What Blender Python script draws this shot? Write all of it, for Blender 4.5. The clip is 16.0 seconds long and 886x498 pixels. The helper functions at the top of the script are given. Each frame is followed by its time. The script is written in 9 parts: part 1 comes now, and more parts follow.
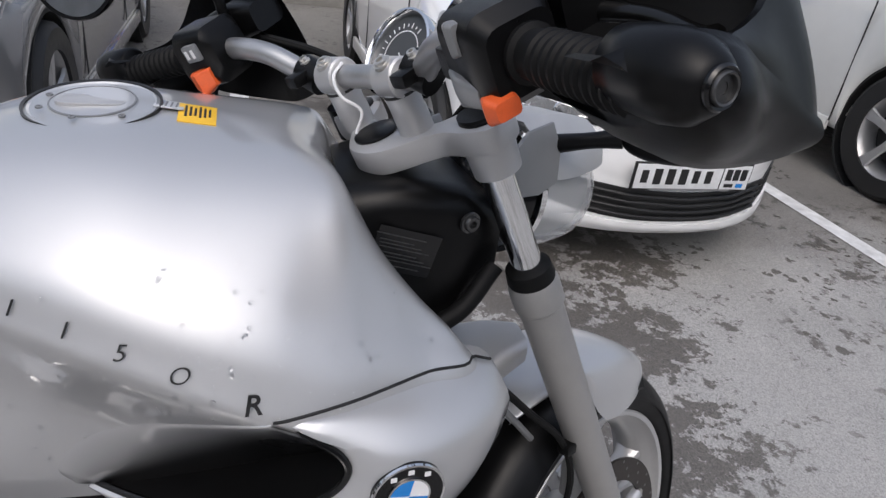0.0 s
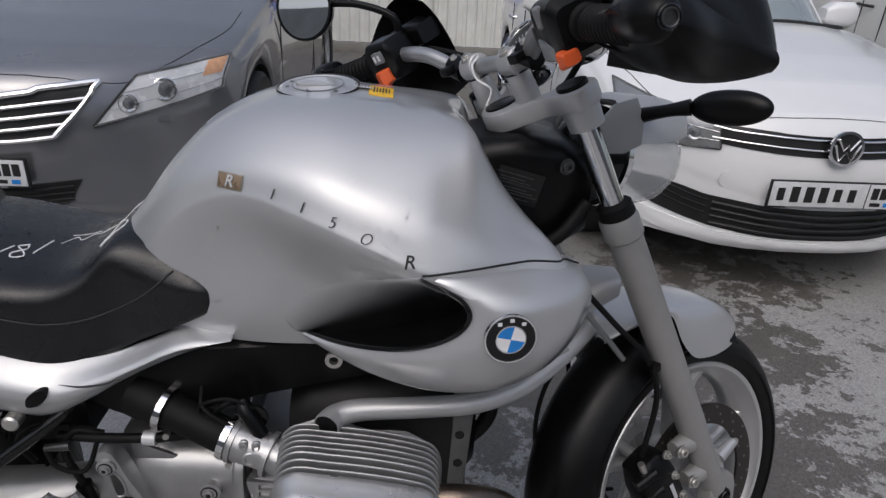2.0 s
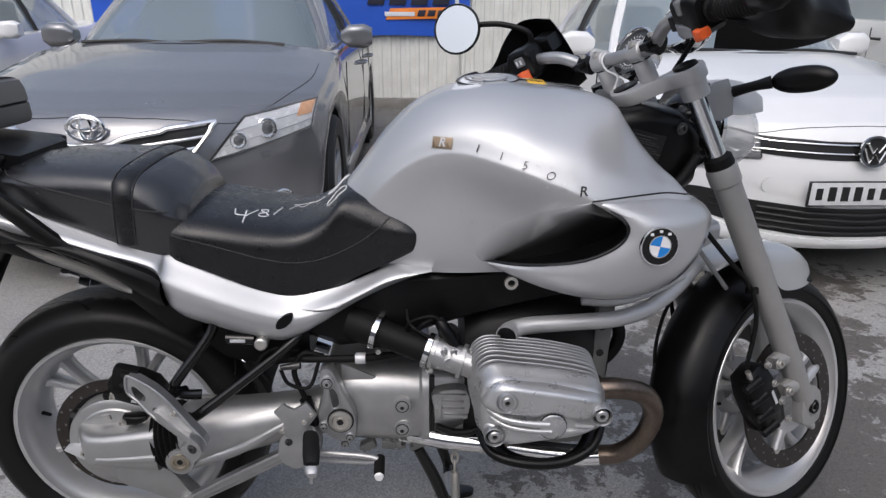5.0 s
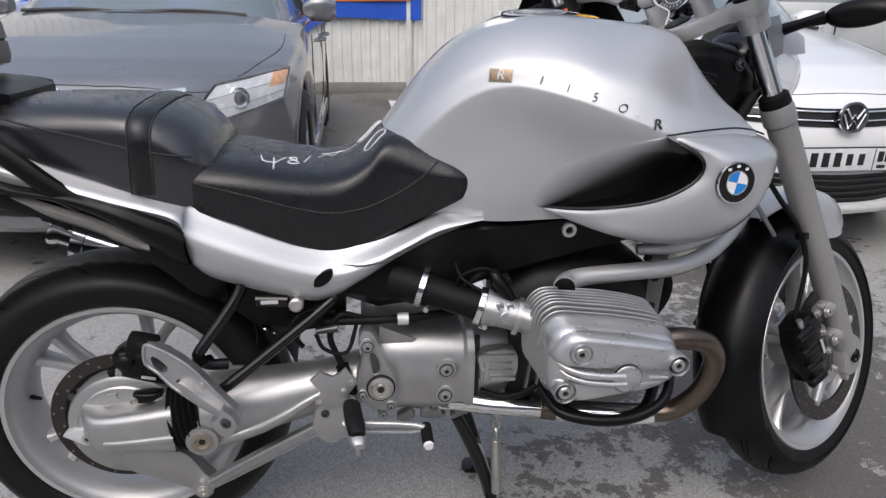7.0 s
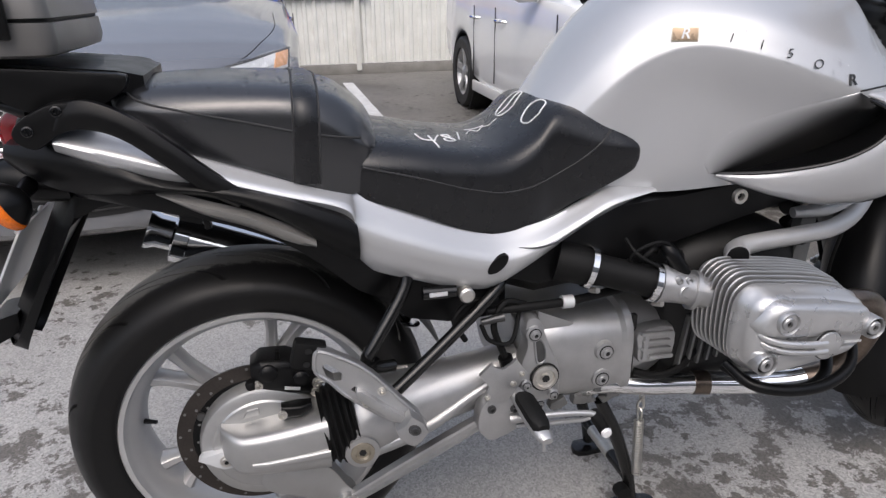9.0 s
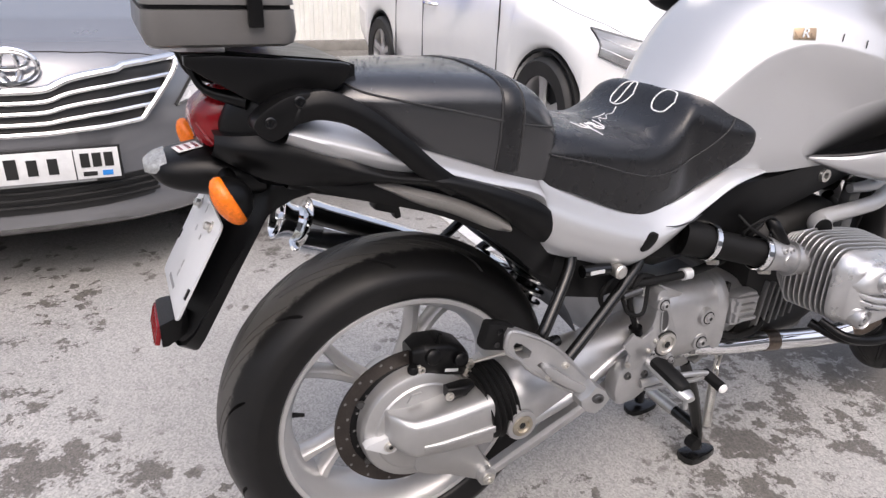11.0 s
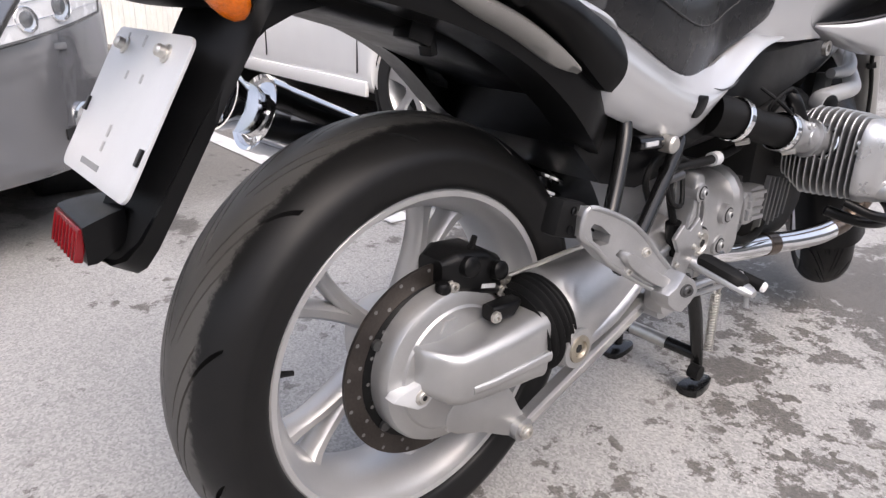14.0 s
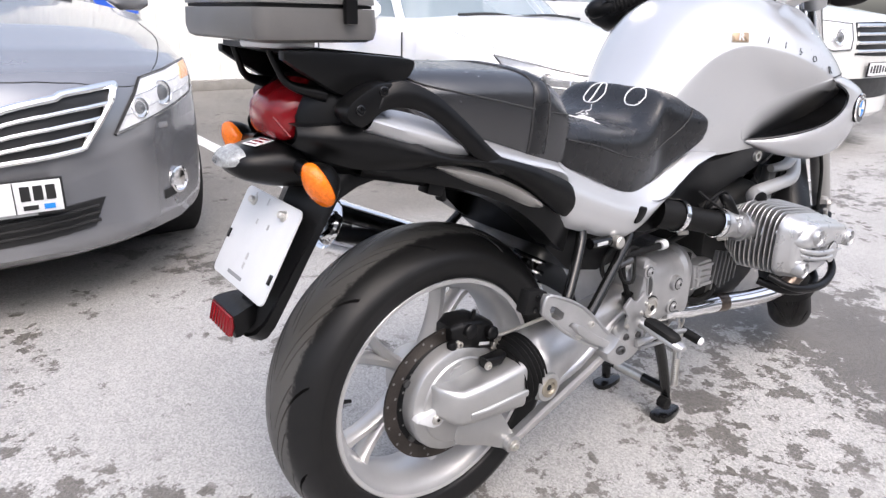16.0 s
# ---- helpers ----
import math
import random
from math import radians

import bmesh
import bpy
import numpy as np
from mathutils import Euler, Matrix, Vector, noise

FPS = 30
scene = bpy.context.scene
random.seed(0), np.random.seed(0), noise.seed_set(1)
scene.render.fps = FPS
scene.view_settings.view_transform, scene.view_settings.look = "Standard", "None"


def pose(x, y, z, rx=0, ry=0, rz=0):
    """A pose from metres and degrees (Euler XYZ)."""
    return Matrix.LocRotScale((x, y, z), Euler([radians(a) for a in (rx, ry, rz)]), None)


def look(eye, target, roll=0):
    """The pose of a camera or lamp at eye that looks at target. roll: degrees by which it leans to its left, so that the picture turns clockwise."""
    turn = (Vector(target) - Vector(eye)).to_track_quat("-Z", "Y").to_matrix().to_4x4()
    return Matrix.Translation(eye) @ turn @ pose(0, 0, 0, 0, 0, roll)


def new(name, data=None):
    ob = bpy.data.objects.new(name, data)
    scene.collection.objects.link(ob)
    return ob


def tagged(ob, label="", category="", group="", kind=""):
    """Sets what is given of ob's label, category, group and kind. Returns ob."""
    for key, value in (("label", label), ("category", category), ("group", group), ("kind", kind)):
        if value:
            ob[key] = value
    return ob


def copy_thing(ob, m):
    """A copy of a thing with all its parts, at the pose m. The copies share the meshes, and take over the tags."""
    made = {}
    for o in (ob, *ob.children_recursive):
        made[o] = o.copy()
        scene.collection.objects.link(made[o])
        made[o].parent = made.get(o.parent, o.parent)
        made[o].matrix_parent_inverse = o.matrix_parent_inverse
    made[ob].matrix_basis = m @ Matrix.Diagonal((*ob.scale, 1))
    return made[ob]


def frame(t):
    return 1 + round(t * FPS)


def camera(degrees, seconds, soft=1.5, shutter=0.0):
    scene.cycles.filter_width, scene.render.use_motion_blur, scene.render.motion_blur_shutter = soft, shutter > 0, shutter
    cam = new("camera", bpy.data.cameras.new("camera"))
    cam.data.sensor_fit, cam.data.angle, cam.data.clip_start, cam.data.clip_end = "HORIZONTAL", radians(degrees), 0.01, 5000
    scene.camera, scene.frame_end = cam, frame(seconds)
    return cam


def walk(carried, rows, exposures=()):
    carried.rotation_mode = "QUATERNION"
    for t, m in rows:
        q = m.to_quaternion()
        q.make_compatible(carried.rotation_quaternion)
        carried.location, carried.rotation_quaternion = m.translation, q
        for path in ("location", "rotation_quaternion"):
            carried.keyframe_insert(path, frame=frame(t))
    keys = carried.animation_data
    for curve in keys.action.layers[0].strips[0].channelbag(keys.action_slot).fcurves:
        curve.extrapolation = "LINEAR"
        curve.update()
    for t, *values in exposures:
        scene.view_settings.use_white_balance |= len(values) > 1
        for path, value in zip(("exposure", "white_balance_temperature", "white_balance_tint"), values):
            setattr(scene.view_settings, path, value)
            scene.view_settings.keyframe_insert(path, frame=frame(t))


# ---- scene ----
cam = camera(67.61, 16.0, soft=1.4)
PATH = [
    (0, 0.9448, -0.6769, 1.3098, 61.55, -7.36, -14.89),
    (0.5, 1.0293, -0.6964, 1.3031, 62.98, -7.54, -6.84),
    (1, 1.0357, -0.7345, 1.3044, 62.73, -4.15, -4.19),
    (1.5, 0.9978, -0.8471, 1.3024, 62.45, -1.75, -4.51),
    (2, 0.9406, -0.9978, 1.2972, 64.78, -2.94, -2.34),
    (2.5, 0.9237, -1.1097, 1.2926, 65.60, -2.12, -2.91),
    (3, 0.9708, -1.1952, 1.3010, 65.85, -0.23, 1.66),
    (3.5, 0.9750, -1.2746, 1.2824, 65.67, 0.24, 4.45),
    (4, 0.8740, -1.3304, 1.2619, 66.83, 0.43, 3.62),
    (4.2, 0.8222, -1.3429, 1.2527, 67.58, -0.32, 1.29),
    (6.3, 0.5312, -1.3427, 1.1716, 70.86, 0.20, -3.87),
    (6.5, 0.5180, -1.3229, 1.1577, 70.26, 0.54, -4.56),
    (7, 0.4685, -1.2589, 1.1089, 69.27, -0.88, -7.38),
    (7.5, 0.3859, -1.2225, 1.0820, 68.44, -1.17, -11.39),
    (8, 0.2690, -1.2086, 1.0868, 68.76, 0.24, -13.80),
    (8.5, 0.1670, -1.1769, 1.0788, 68.73, -0.17, -13.10),
    (9, 0.0822, -1.1029, 1.0743, 67.76, 0.40, -14.36),
    (9.2, 0.0425, -1.0697, 1.0815, 67.62, 1.12, -15.02),
    (11.3, -0.4308, -0.9360, 1.0911, 65.60, -1.74, -27.05),
    (11.5, -0.4436, -0.8774, 1.0592, 64.62, -0.02, -27.28),
    (12, -0.4317, -0.7309, 0.9533, 63.91, -0.48, -31.48),
    (12.5, -0.4628, -0.6899, 0.8517, 64.45, -1.48, -35.05),
    (13, -0.4899, -0.6741, 0.7855, 66.34, -0.66, -39.29),
    (13.5, -0.4969, -0.6577, 0.7753, 68.23, -1.18, -41.29),
    (14, -0.5145, -0.6681, 0.7877, 68.86, -2.53, -40.93),
    (14.5, -0.5554, -0.6865, 0.8127, 69.41, -2.72, -39.64),
    (15, -0.5491, -0.7630, 0.8500, 71.30, -4.10, -36.64),
    (15.5, -0.5879, -0.8808, 0.9117, 70.48, -2.46, -34.61),
    (16, -0.6950, -0.9552, 1.0331, 69.90, -1.80, -37.19),
]
walk(cam, [(t, pose(x, y, z, rx, ry, rz)) for t, x, y, z, rx, ry, rz in PATH],
     exposures=((0.0, -0.02, 6450, 12), (0.8, -0.28, 6450, 12), (1.5, -0.44, 6450, 12), (2.2, -0.54, 6450, 12), (3.0, -0.47, 6430, 12), (4.2, -0.26, 6400, 12), (6.3, 0.00, 6500, 12), (9.2, 0.28, 6600, 13), (11.3, 0.74, 6850, 16), (14.5, 0.88, 6750, 15), (16.0, 1.08, 6600, 14)))

# world and sun: bright overcast
world = bpy.data.worlds.new("overcast_sky")
scene.world = world
world.use_nodes = True
_nt = world.node_tree
_sky = _nt.nodes.new("ShaderNodeTexSky")
_sky.sky_type = 'NISHITA'
_sky.sun_disc = False
_sky.sun_elevation = radians(52)
_sky.sun_rotation = radians(200)
_sky.dust_density = 3.0
_hs = _nt.nodes.new("ShaderNodeHueSaturation")
_hs.inputs["Saturation"].default_value = 0.60
_nt.links.new(_sky.outputs["Color"], _hs.inputs["Color"])
# an overcast sky is about three times as bright overhead as at the horizon
_tc = _nt.nodes.new("ShaderNodeTexCoord")
_sp = _nt.nodes.new("ShaderNodeSeparateXYZ")
_nt.links.new(_tc.outputs["Generated"], _sp.inputs["Vector"])
_gr = _nt.nodes.new("ShaderNodeMapRange")
_gr.inputs["From Min"].default_value, _gr.inputs["From Max"].default_value = 0.0, 1.0
_gr.inputs["To Min"].default_value, _gr.inputs["To Max"].default_value = 0.55, 1.85
_nt.links.new(_sp.outputs["Z"], _gr.inputs["Value"])
_mul = _nt.nodes.new("ShaderNodeVectorMath")
_mul.operation = 'SCALE'
_nt.links.new(_hs.outputs["Color"], _mul.inputs[0])
_nt.links.new(_gr.outputs["Result"], _mul.inputs["Scale"])
_nt.links.new(_mul.outputs["Vector"], _nt.nodes["Background"].inputs["Color"])
_nt.nodes["Background"].inputs["Strength"].default_value = 0.15
_sun = bpy.data.lights.new("sun", 'SUN')
_sun.energy = 0.35
_sun.angle = radians(70)
_sun.color = (1.0, 0.99, 0.97)
_so = new("sun", _sun)
_so.matrix_world = look((-2.0, -5.0, 9.0), (0.3, 0.5, 0))

# ---- tools ----
from mathutils.bvhtree import BVHTree


def part(name, bm, material, parent=None, label="", smooth=40, m=None):
    """One mesh object from a bmesh, under a thing or a part."""
    if m is not None:
        bmesh.ops.transform(bm, matrix=m, verts=bm.verts)
    bmesh.ops.recalc_face_normals(bm, faces=bm.faces)
    me = bpy.data.meshes.new(name)
    lim = math.cos(radians(smooth))
    for f in bm.faces:
        f.smooth = True
    for e in bm.edges:
        if len(e.link_faces) == 2 and e.link_faces[0].normal.dot(e.link_faces[1].normal) < lim:
            e.smooth = False
    bm.to_mesh(me)
    bm.free()
    me.materials.append(material)
    ob = new(name, me)
    if parent is not None:
        ob.parent = parent
    if label:
        ob["label"] = label
    return ob


def group_part(name, parent, label=""):
    ob = new(name)
    ob.parent = parent
    if label:
        ob["label"] = label
    return ob


def V(*a):
    return Vector(a)


def cr(pts, n=8, closed=False):
    """Smooth curve through points."""
    P = [Vector(p) for p in pts]
    out = []
    k = len(P)
    for i in range(k if closed else k - 1):
        if closed:
            a, b, c, d = P[(i - 1) % k], P[i], P[(i + 1) % k], P[(i + 2) % k]
        else:
            b, c = P[i], P[i + 1]
            a = P[i - 1] if i else b * 2 - c
            d = P[i + 2] if i + 2 < k else c * 2 - b
        for j in range(n):
            t = j / n
            out.append(0.5 * (2 * b + (c - a) * t + (2 * a - 5 * b + 4 * c - d) * t * t + (3 * b - a - 3 * c + d) * t ** 3))
    if not closed:
        out.append(P[-1].copy())
    return out


def sheet(rings, closed=True, caps=True, bm=None):
    """Skin over rings of equal length."""
    bm = bm or bmesh.new()
    vs = [[bm.verts.new(p) for p in r] for r in rings]
    n = len(rings[0])
    for a, b in zip(vs, vs[1:]):
        for i in range(n if closed else n - 1):
            j = (i + 1) % n
            try:
                bm.faces.new((a[i], a[j], b[j], b[i]))
            except ValueError:
                pass
    if caps and closed:
        for r in (vs[0], vs[-1]):
            try:
                bm.faces.new(r)
            except ValueError:
                pass
    bmesh.ops.remove_doubles(bm, verts=bm.verts, dist=1e-5)
    return bm


def tube(pts, r, seg=12, bm=None, smooth=0):
    """A round bar along points; r is a number or one per point."""
    P = [Vector(p) for p in pts]
    if smooth:
        rr = r
        if not isinstance(r, (int, float)):
            rr = [q.x for q in cr([(x, 0, 0) for x in r], smooth)]
        P, r = cr(P, smooth), rr
    n = len(P)
    rad = [r] * n if isinstance(r, (int, float)) else list(r)
    rings = []
    t0 = (P[1] - P[0]).normalized()
    u = t0.orthogonal().normalized()
    for i in range(n):
        t = (P[min(i + 1, n - 1)] - P[max(i - 1, 0)]).normalized()
        u = (u - t * u.dot(t)).normalized()
        w = t.cross(u)
        rings.append([P[i] + (u * math.cos(a) + w * math.sin(a)) * rad[i] for a in (2 * math.pi * k / seg for k in range(seg))])
    return sheet(rings, bm=bm)


def turned(profile, origin=(0, 0, 0), axis=(0, 1, 0), seg=32, bm=None, closed=False, caps=True):
    """A turned body: profile of (radius, distance along axis)."""
    ax = Vector(axis).normalized()
    u = ax.orthogonal().normalized()
    w = ax.cross(u)
    o = Vector(origin)
    rings = [[o + ax * h + (u * math.cos(a) + w * math.sin(a)) * max(r, 1e-5) for a in (2 * math.pi * k / seg for k in range(seg))] for r, h in profile]
    if closed:
        rings.append([v.copy() for v in rings[0]])
    return sheet(rings, caps=caps and not closed, bm=bm)


def box(size, at=(0, 0, 0), bevel=0.004, rot=(0, 0, 0), bm=None, seg=2):
    b = bmesh.new()
    bmesh.ops.create_cube(b, size=1.0)
    bmesh.ops.scale(b, vec=Vector(size), verts=b.verts)
    if bevel:
        bmesh.ops.bevel(b, geom=b.edges[:], offset=bevel, segments=seg, profile=0.6, affect='EDGES')
    bmesh.ops.transform(b, matrix=pose(*at, *rot), verts=b.verts)
    return merge(bm, b)


def merge(bm, b):
    if bm is None:
        return b
    me = bpy.data.meshes.new("tmp")
    b.to_mesh(me)
    b.free()
    bm.from_mesh(me)
    bpy.data.meshes.remove(me)
    return bm


def plate(outline, lo, hi, bevel=0.003, axis="y", bm=None):
    """A flat body with the given outline. axis y: outline is (x, z) and lo, hi are y; axis z: (x, y); axis x: (y, z)."""
    b = bmesh.new()
    put = {"y": lambda p, h: (p[0], h, p[1]), "z": lambda p, h: (p[0], p[1], h), "x": lambda p, h: (h, p[0], p[1])}[axis]
    A = [b.verts.new(put(p, lo)) for p in outline]
    B = [b.verts.new(put(p, hi)) for p in outline]
    b.faces.new(A)
    b.faces.new(B)
    n = len(A)
    for i in range(n):
        j = (i + 1) % n
        b.faces.new((A[i], A[j], B[j], B[i]))
    bmesh.ops.recalc_face_normals(b, faces=b.faces)
    if bevel:
        es = [e for e in b.edges if not (e.verts[0] in A) != (e.verts[1] in A)]
        bmesh.ops.bevel(b, geom=es, offset=bevel, segments=2, profile=0.6, affect='EDGES', clamp_overlap=True)
    return merge(bm, b)


def rounded(pts, n=5):
    """A closed outline with its corners smoothed."""
    return [(p.x, p.y) for p in cr([(x, y, 0) for x, y in pts], n, closed=True)]


def holed_plate(outline, holes, lo, hi):
    """A flat body in (x, z) with openings that go through it; lo and hi are y."""
    bm = bmesh.new()
    sides = []
    for y in (lo, hi):
        loops = []
        for pts in [outline] + holes:
            vs = [bm.verts.new((x, y, z)) for x, z in pts]
            loops.append([bm.edges.new((vs[i], vs[(i + 1) % len(vs)])) for i in range(len(vs))])
            sides.append(vs)
        bmesh.ops.triangle_fill(bm, edges=[e for lp in loops for e in lp], use_beauty=True)
    k = 1 + len(holes)
    for a, b in zip(sides[:k], sides[k:]):
        for i in range(len(a)):
            j = (i + 1) % len(a)
            bm.faces.new((a[i], a[j], b[j], b[i]))
    return bm


def soft(rings, n=4, m=3):
    """Rounded skin over coarse closed rings."""
    fine_ = [cr(r, m, closed=True) for r in rings]
    return sheet([list(r) for r in zip(*[cr(c, n) for c in zip(*fine_)])])


def bolt(at, axis, r=0.008, h=0.006, bm=None):
    """A socket-head screw with a washer."""
    a = Vector(axis).normalized()
    return turned([(r * 1.35, -0.002), (r * 1.35, 0.0015), (r * 1.02, 0.002), (r, h), (r * 0.92, h + 0.001), (r * 0.5, h + 0.001), (r * 0.45, h * 0.3), (0, h * 0.3)], at, a, 12, bm)


# ---- materials ----
def surf(name, col, rough=0.5, metal=0.0, var=0.12, scale=40.0, bump=0.0, fine=600.0, coat=0.0, dirt=None, rvar=0.12, spec=0.5):
    """A surface with grain and blotches at two scales."""
    m = bpy.data.materials.new(name)
    m.use_nodes = True
    nt = m.node_tree
    N, L = nt.nodes, nt.links
    b = N["Principled BSDF"]
    tc = N.new("ShaderNodeTexCoord")
    n1 = N.new("ShaderNodeTexNoise")
    n1.inputs["Scale"].default_value, n1.inputs["Detail"].default_value = scale, 6.0
    n2 = N.new("ShaderNodeTexNoise")
    n2.inputs["Scale"].default_value, n2.inputs["Detail"].default_value = fine, 3.0
    L.new(tc.outputs["Object"], n1.inputs["Vector"])
    L.new(tc.outputs["Object"], n2.inputs["Vector"])
    add = N.new("ShaderNodeMath")
    add.operation = 'MULTIPLY_ADD'
    add.inputs[1].default_value = 0.35
    L.new(n2.outputs["Fac"], add.inputs[0])
    sc = N.new("ShaderNodeMath")
    sc.operation = 'MULTIPLY'
    sc.inputs[1].default_value = 0.65
    L.new(n1.outputs["Fac"], sc.inputs[0])
    L.new(sc.outputs[0], add.inputs[2])
    ramp = N.new("ShaderNodeValToRGB")
    c = Vector(col)
    ramp.color_ramp.elements[0].position, ramp.color_ramp.elements[1].position = 0.3, 0.7
    ramp.color_ramp.elements[0].color = (*(dirt or [x * (1 - var) for x in c]), 1)
    ramp.color_ramp.elements[1].color = (*[min(1, x * (1 + var)) for x in c], 1)
    L.new(add.outputs[0], ramp.inputs["Fac"])
    L.new(ramp.outputs["Color"], b.inputs["Base Color"])
    mr = N.new("ShaderNodeMapRange")
    mr.inputs["To Min"].default_value, mr.inputs["To Max"].default_value = max(0.02, rough - rvar), min(1, rough + rvar)
    L.new(n1.outputs["Fac"], mr.inputs["Value"])
    L.new(mr.outputs["Result"], b.inputs["Roughness"])
    b.inputs["Metallic"].default_value = metal
    b.inputs["Specular IOR Level"].default_value = spec
    b.inputs["Coat Weight"].default_value = coat
    b.inputs["Coat Roughness"].default_value = 0.06
    if bump:
        bp = N.new("ShaderNodeBump")
        bp.inputs["Strength"].default_value, bp.inputs["Distance"].default_value = bump, 0.002
        L.new(add.outputs[0], bp.inputs["Height"])
        L.new(bp.outputs["Normal"], b.inputs["Normal"])
    return m


def glass(name, col=(1, 1, 1), rough=0.0, ior=1.45, alpha=1.0):
    m = bpy.data.materials.new(name)
    m.use_nodes = True
    b = m.node_tree.nodes["Principled BSDF"]
    b.inputs["Base Color"].default_value = (*col, 1)
    b.inputs["Roughness"].default_value = rough
    b.inputs["IOR"].default_value = ior
    b.inputs["Transmission Weight"].default_value = 1.0
    b.inputs["Alpha"].default_value = alpha
    return m


SILVER = surf("silver_paint", (0.54, 0.546, 0.554), 0.40, 0.56, 0.02, 6, 0, 2500, coat=1.0, rvar=0.03)
SILVER_SAT = surf("satin_silver_paint", (0.50, 0.50, 0.50), 0.42, 0.5, 0.05, 25, 0.05, 900)
ALU = surf("cast_aluminium", (0.45, 0.45, 0.45), 0.38, 0.82, 0.12, 28, 0.22, 700)
FIN_SHADE = surf("shaded_fin_metal", (0.045, 0.044, 0.042), 0.65, 0.3, 0.3, 40, 0.2, 500)
ALU_DULL = surf("dull_aluminium", (0.20, 0.20, 0.195), 0.5, 0.7, 0.25, 22, 0.25, 500)
WHEEL_SILVER = surf("wheel_silver_paint", (0.52, 0.52, 0.52), 0.36, 0.58, 0.06, 20, 0.05, 700)
CHROME = surf("chrome", (0.86, 0.86, 0.86), 0.07, 1.0, 0.03, 20, 0, 300, rvar=0.04)
STEEL = surf("browned_steel", (0.17, 0.135, 0.11), 0.32, 0.95, 0.35, 14, 0.05, 200)
ZINC = surf("zinc_plated_steel", (0.6, 0.58, 0.54), 0.35, 0.9, 0.15, 50, 0.1, 400)
BRASS = surf("dull_brass", (0.40, 0.36, 0.29), 0.4, 0.9, 0.2, 60)
DRIVE_SILVER = surf("silver_painted_drive_casting", (0.43, 0.43, 0.425), 0.36, 0.75, 0.07, 35, 0.10, 900)
RUBBER = surf("tyre_rubber", (0.0045, 0.0045, 0.0048), 0.42, 0, 0.3, 30, 0.12, 500, dirt=(0.008, 0.0078, 0.0075), spec=0.16)
BLACK = surf("black_plastic", (0.0034, 0.0034, 0.0036), 0.33, 0, 0.25, 30, 0.12, 1500, spec=0.22)
BLACK_GLOSS = surf("black_gloss_plastic", (0.004, 0.004, 0.0043), 0.16, 0, 0.15, 20, 0, 500)
BLACK_PAINT = surf("black_paint_on_steel", (0.006, 0.006, 0.006), 0.2, 0.1, 0.25, 40, 0.08, 600)
BLACK_SOFT = surf("black_soft_rubber", (0.005, 0.005, 0.005), 0.58, 0, 0.2, 50, 0.2, 900, spec=0.2)
VINYL = surf("seat_vinyl", (0.008, 0.0082, 0.0092), 0.28, 0, 0.2, 25, 0.3, 900, spec=0.5)
# the rider seat's vinyl again, lightened to paint in the sky's sheen
SHEEN_VINYL = surf("sheen_seat_vinyl", (0.014, 0.0145, 0.016), 0.22, 0, 0.25, 25, 0.25, 900, spec=1.0)
SEAM = surf("seam_thread", (0.024, 0.024, 0.025), 0.7, 0, 0.2, 300)
DISC = surf("brake_disc_steel", (0.060, 0.052, 0.047), 0.42, 0.75, 0.25, 18, 0.1, 300)
CHALK = surf("white_chalk", (0.75, 0.75, 0.75), 0.9, 0, 0.1, 300)
ORANGE = surf("orange_plastic", (0.75, 0.12, 0.03), 0.35, 0, 0.1, 60)
AMBER = surf("amber_lens", (0.80, 0.17, 0.008), 0.12, 0, 0.22, 190, 0.9, 420)
DEEP_RED = surf("dark_red_lens", (0.16, 0.006, 0.009), 0.1, 0, 0.2, 60, 0.3, 500)
RED = surf("red_lens", (0.20, 0.005, 0.008), 0.1, 0, 0.15, 60, 0.2, 500)
BLUE = surf("badge_blue", (0.02, 0.22, 0.62), 0.2, 0, 0.05, 60)
WHITE = surf("white_enamel", (0.8, 0.8, 0.8), 0.25, 0, 0.03, 60)
YELLOW = surf("yellow_sticker", (0.85, 0.5, 0.03), 0.35, 0, 0.06, 200)
GREY_CASE = surf("grey_case_plastic", (0.115, 0.112, 0.108), 0.35, 0.1, 0.12, 15, 0.1, 900)
PLATE_ALU = surf("brushed_plate", (0.62, 0.63, 0.64), 0.4, 0.3, 0.06, 20, 0.05, 900)
MIRROR = surf("mirror_glass", (0.9, 0.9, 0.9), 0.02, 1.0, 0.0, 20, rvar=0.0)


def pane(name, col, alpha):
    """Thin clear glazing with its own gloss."""
    m = bpy.data.materials.new(name)
    m.use_nodes = True
    b = m.node_tree.nodes["Principled BSDF"]
    b.inputs["Base Color"].default_value = (*col, 1)
    b.inputs["Roughness"].default_value = 0.03
    b.inputs["Alpha"].default_value = alpha
    b.inputs["Coat Weight"].default_value = 1.0
    return m


LENS = pane("clear_lens", (0.80, 0.81, 0.81), 0.42)
GREY_PLASTIC = surf("grey_plastic", (0.22, 0.225, 0.23), 0.4, 0.2, 0.06, 25, 0.05, 900)
DARK_STEEL = surf("dark_steel", (0.10, 0.10, 0.10), 0.35, 0.8, 0.2, 60)



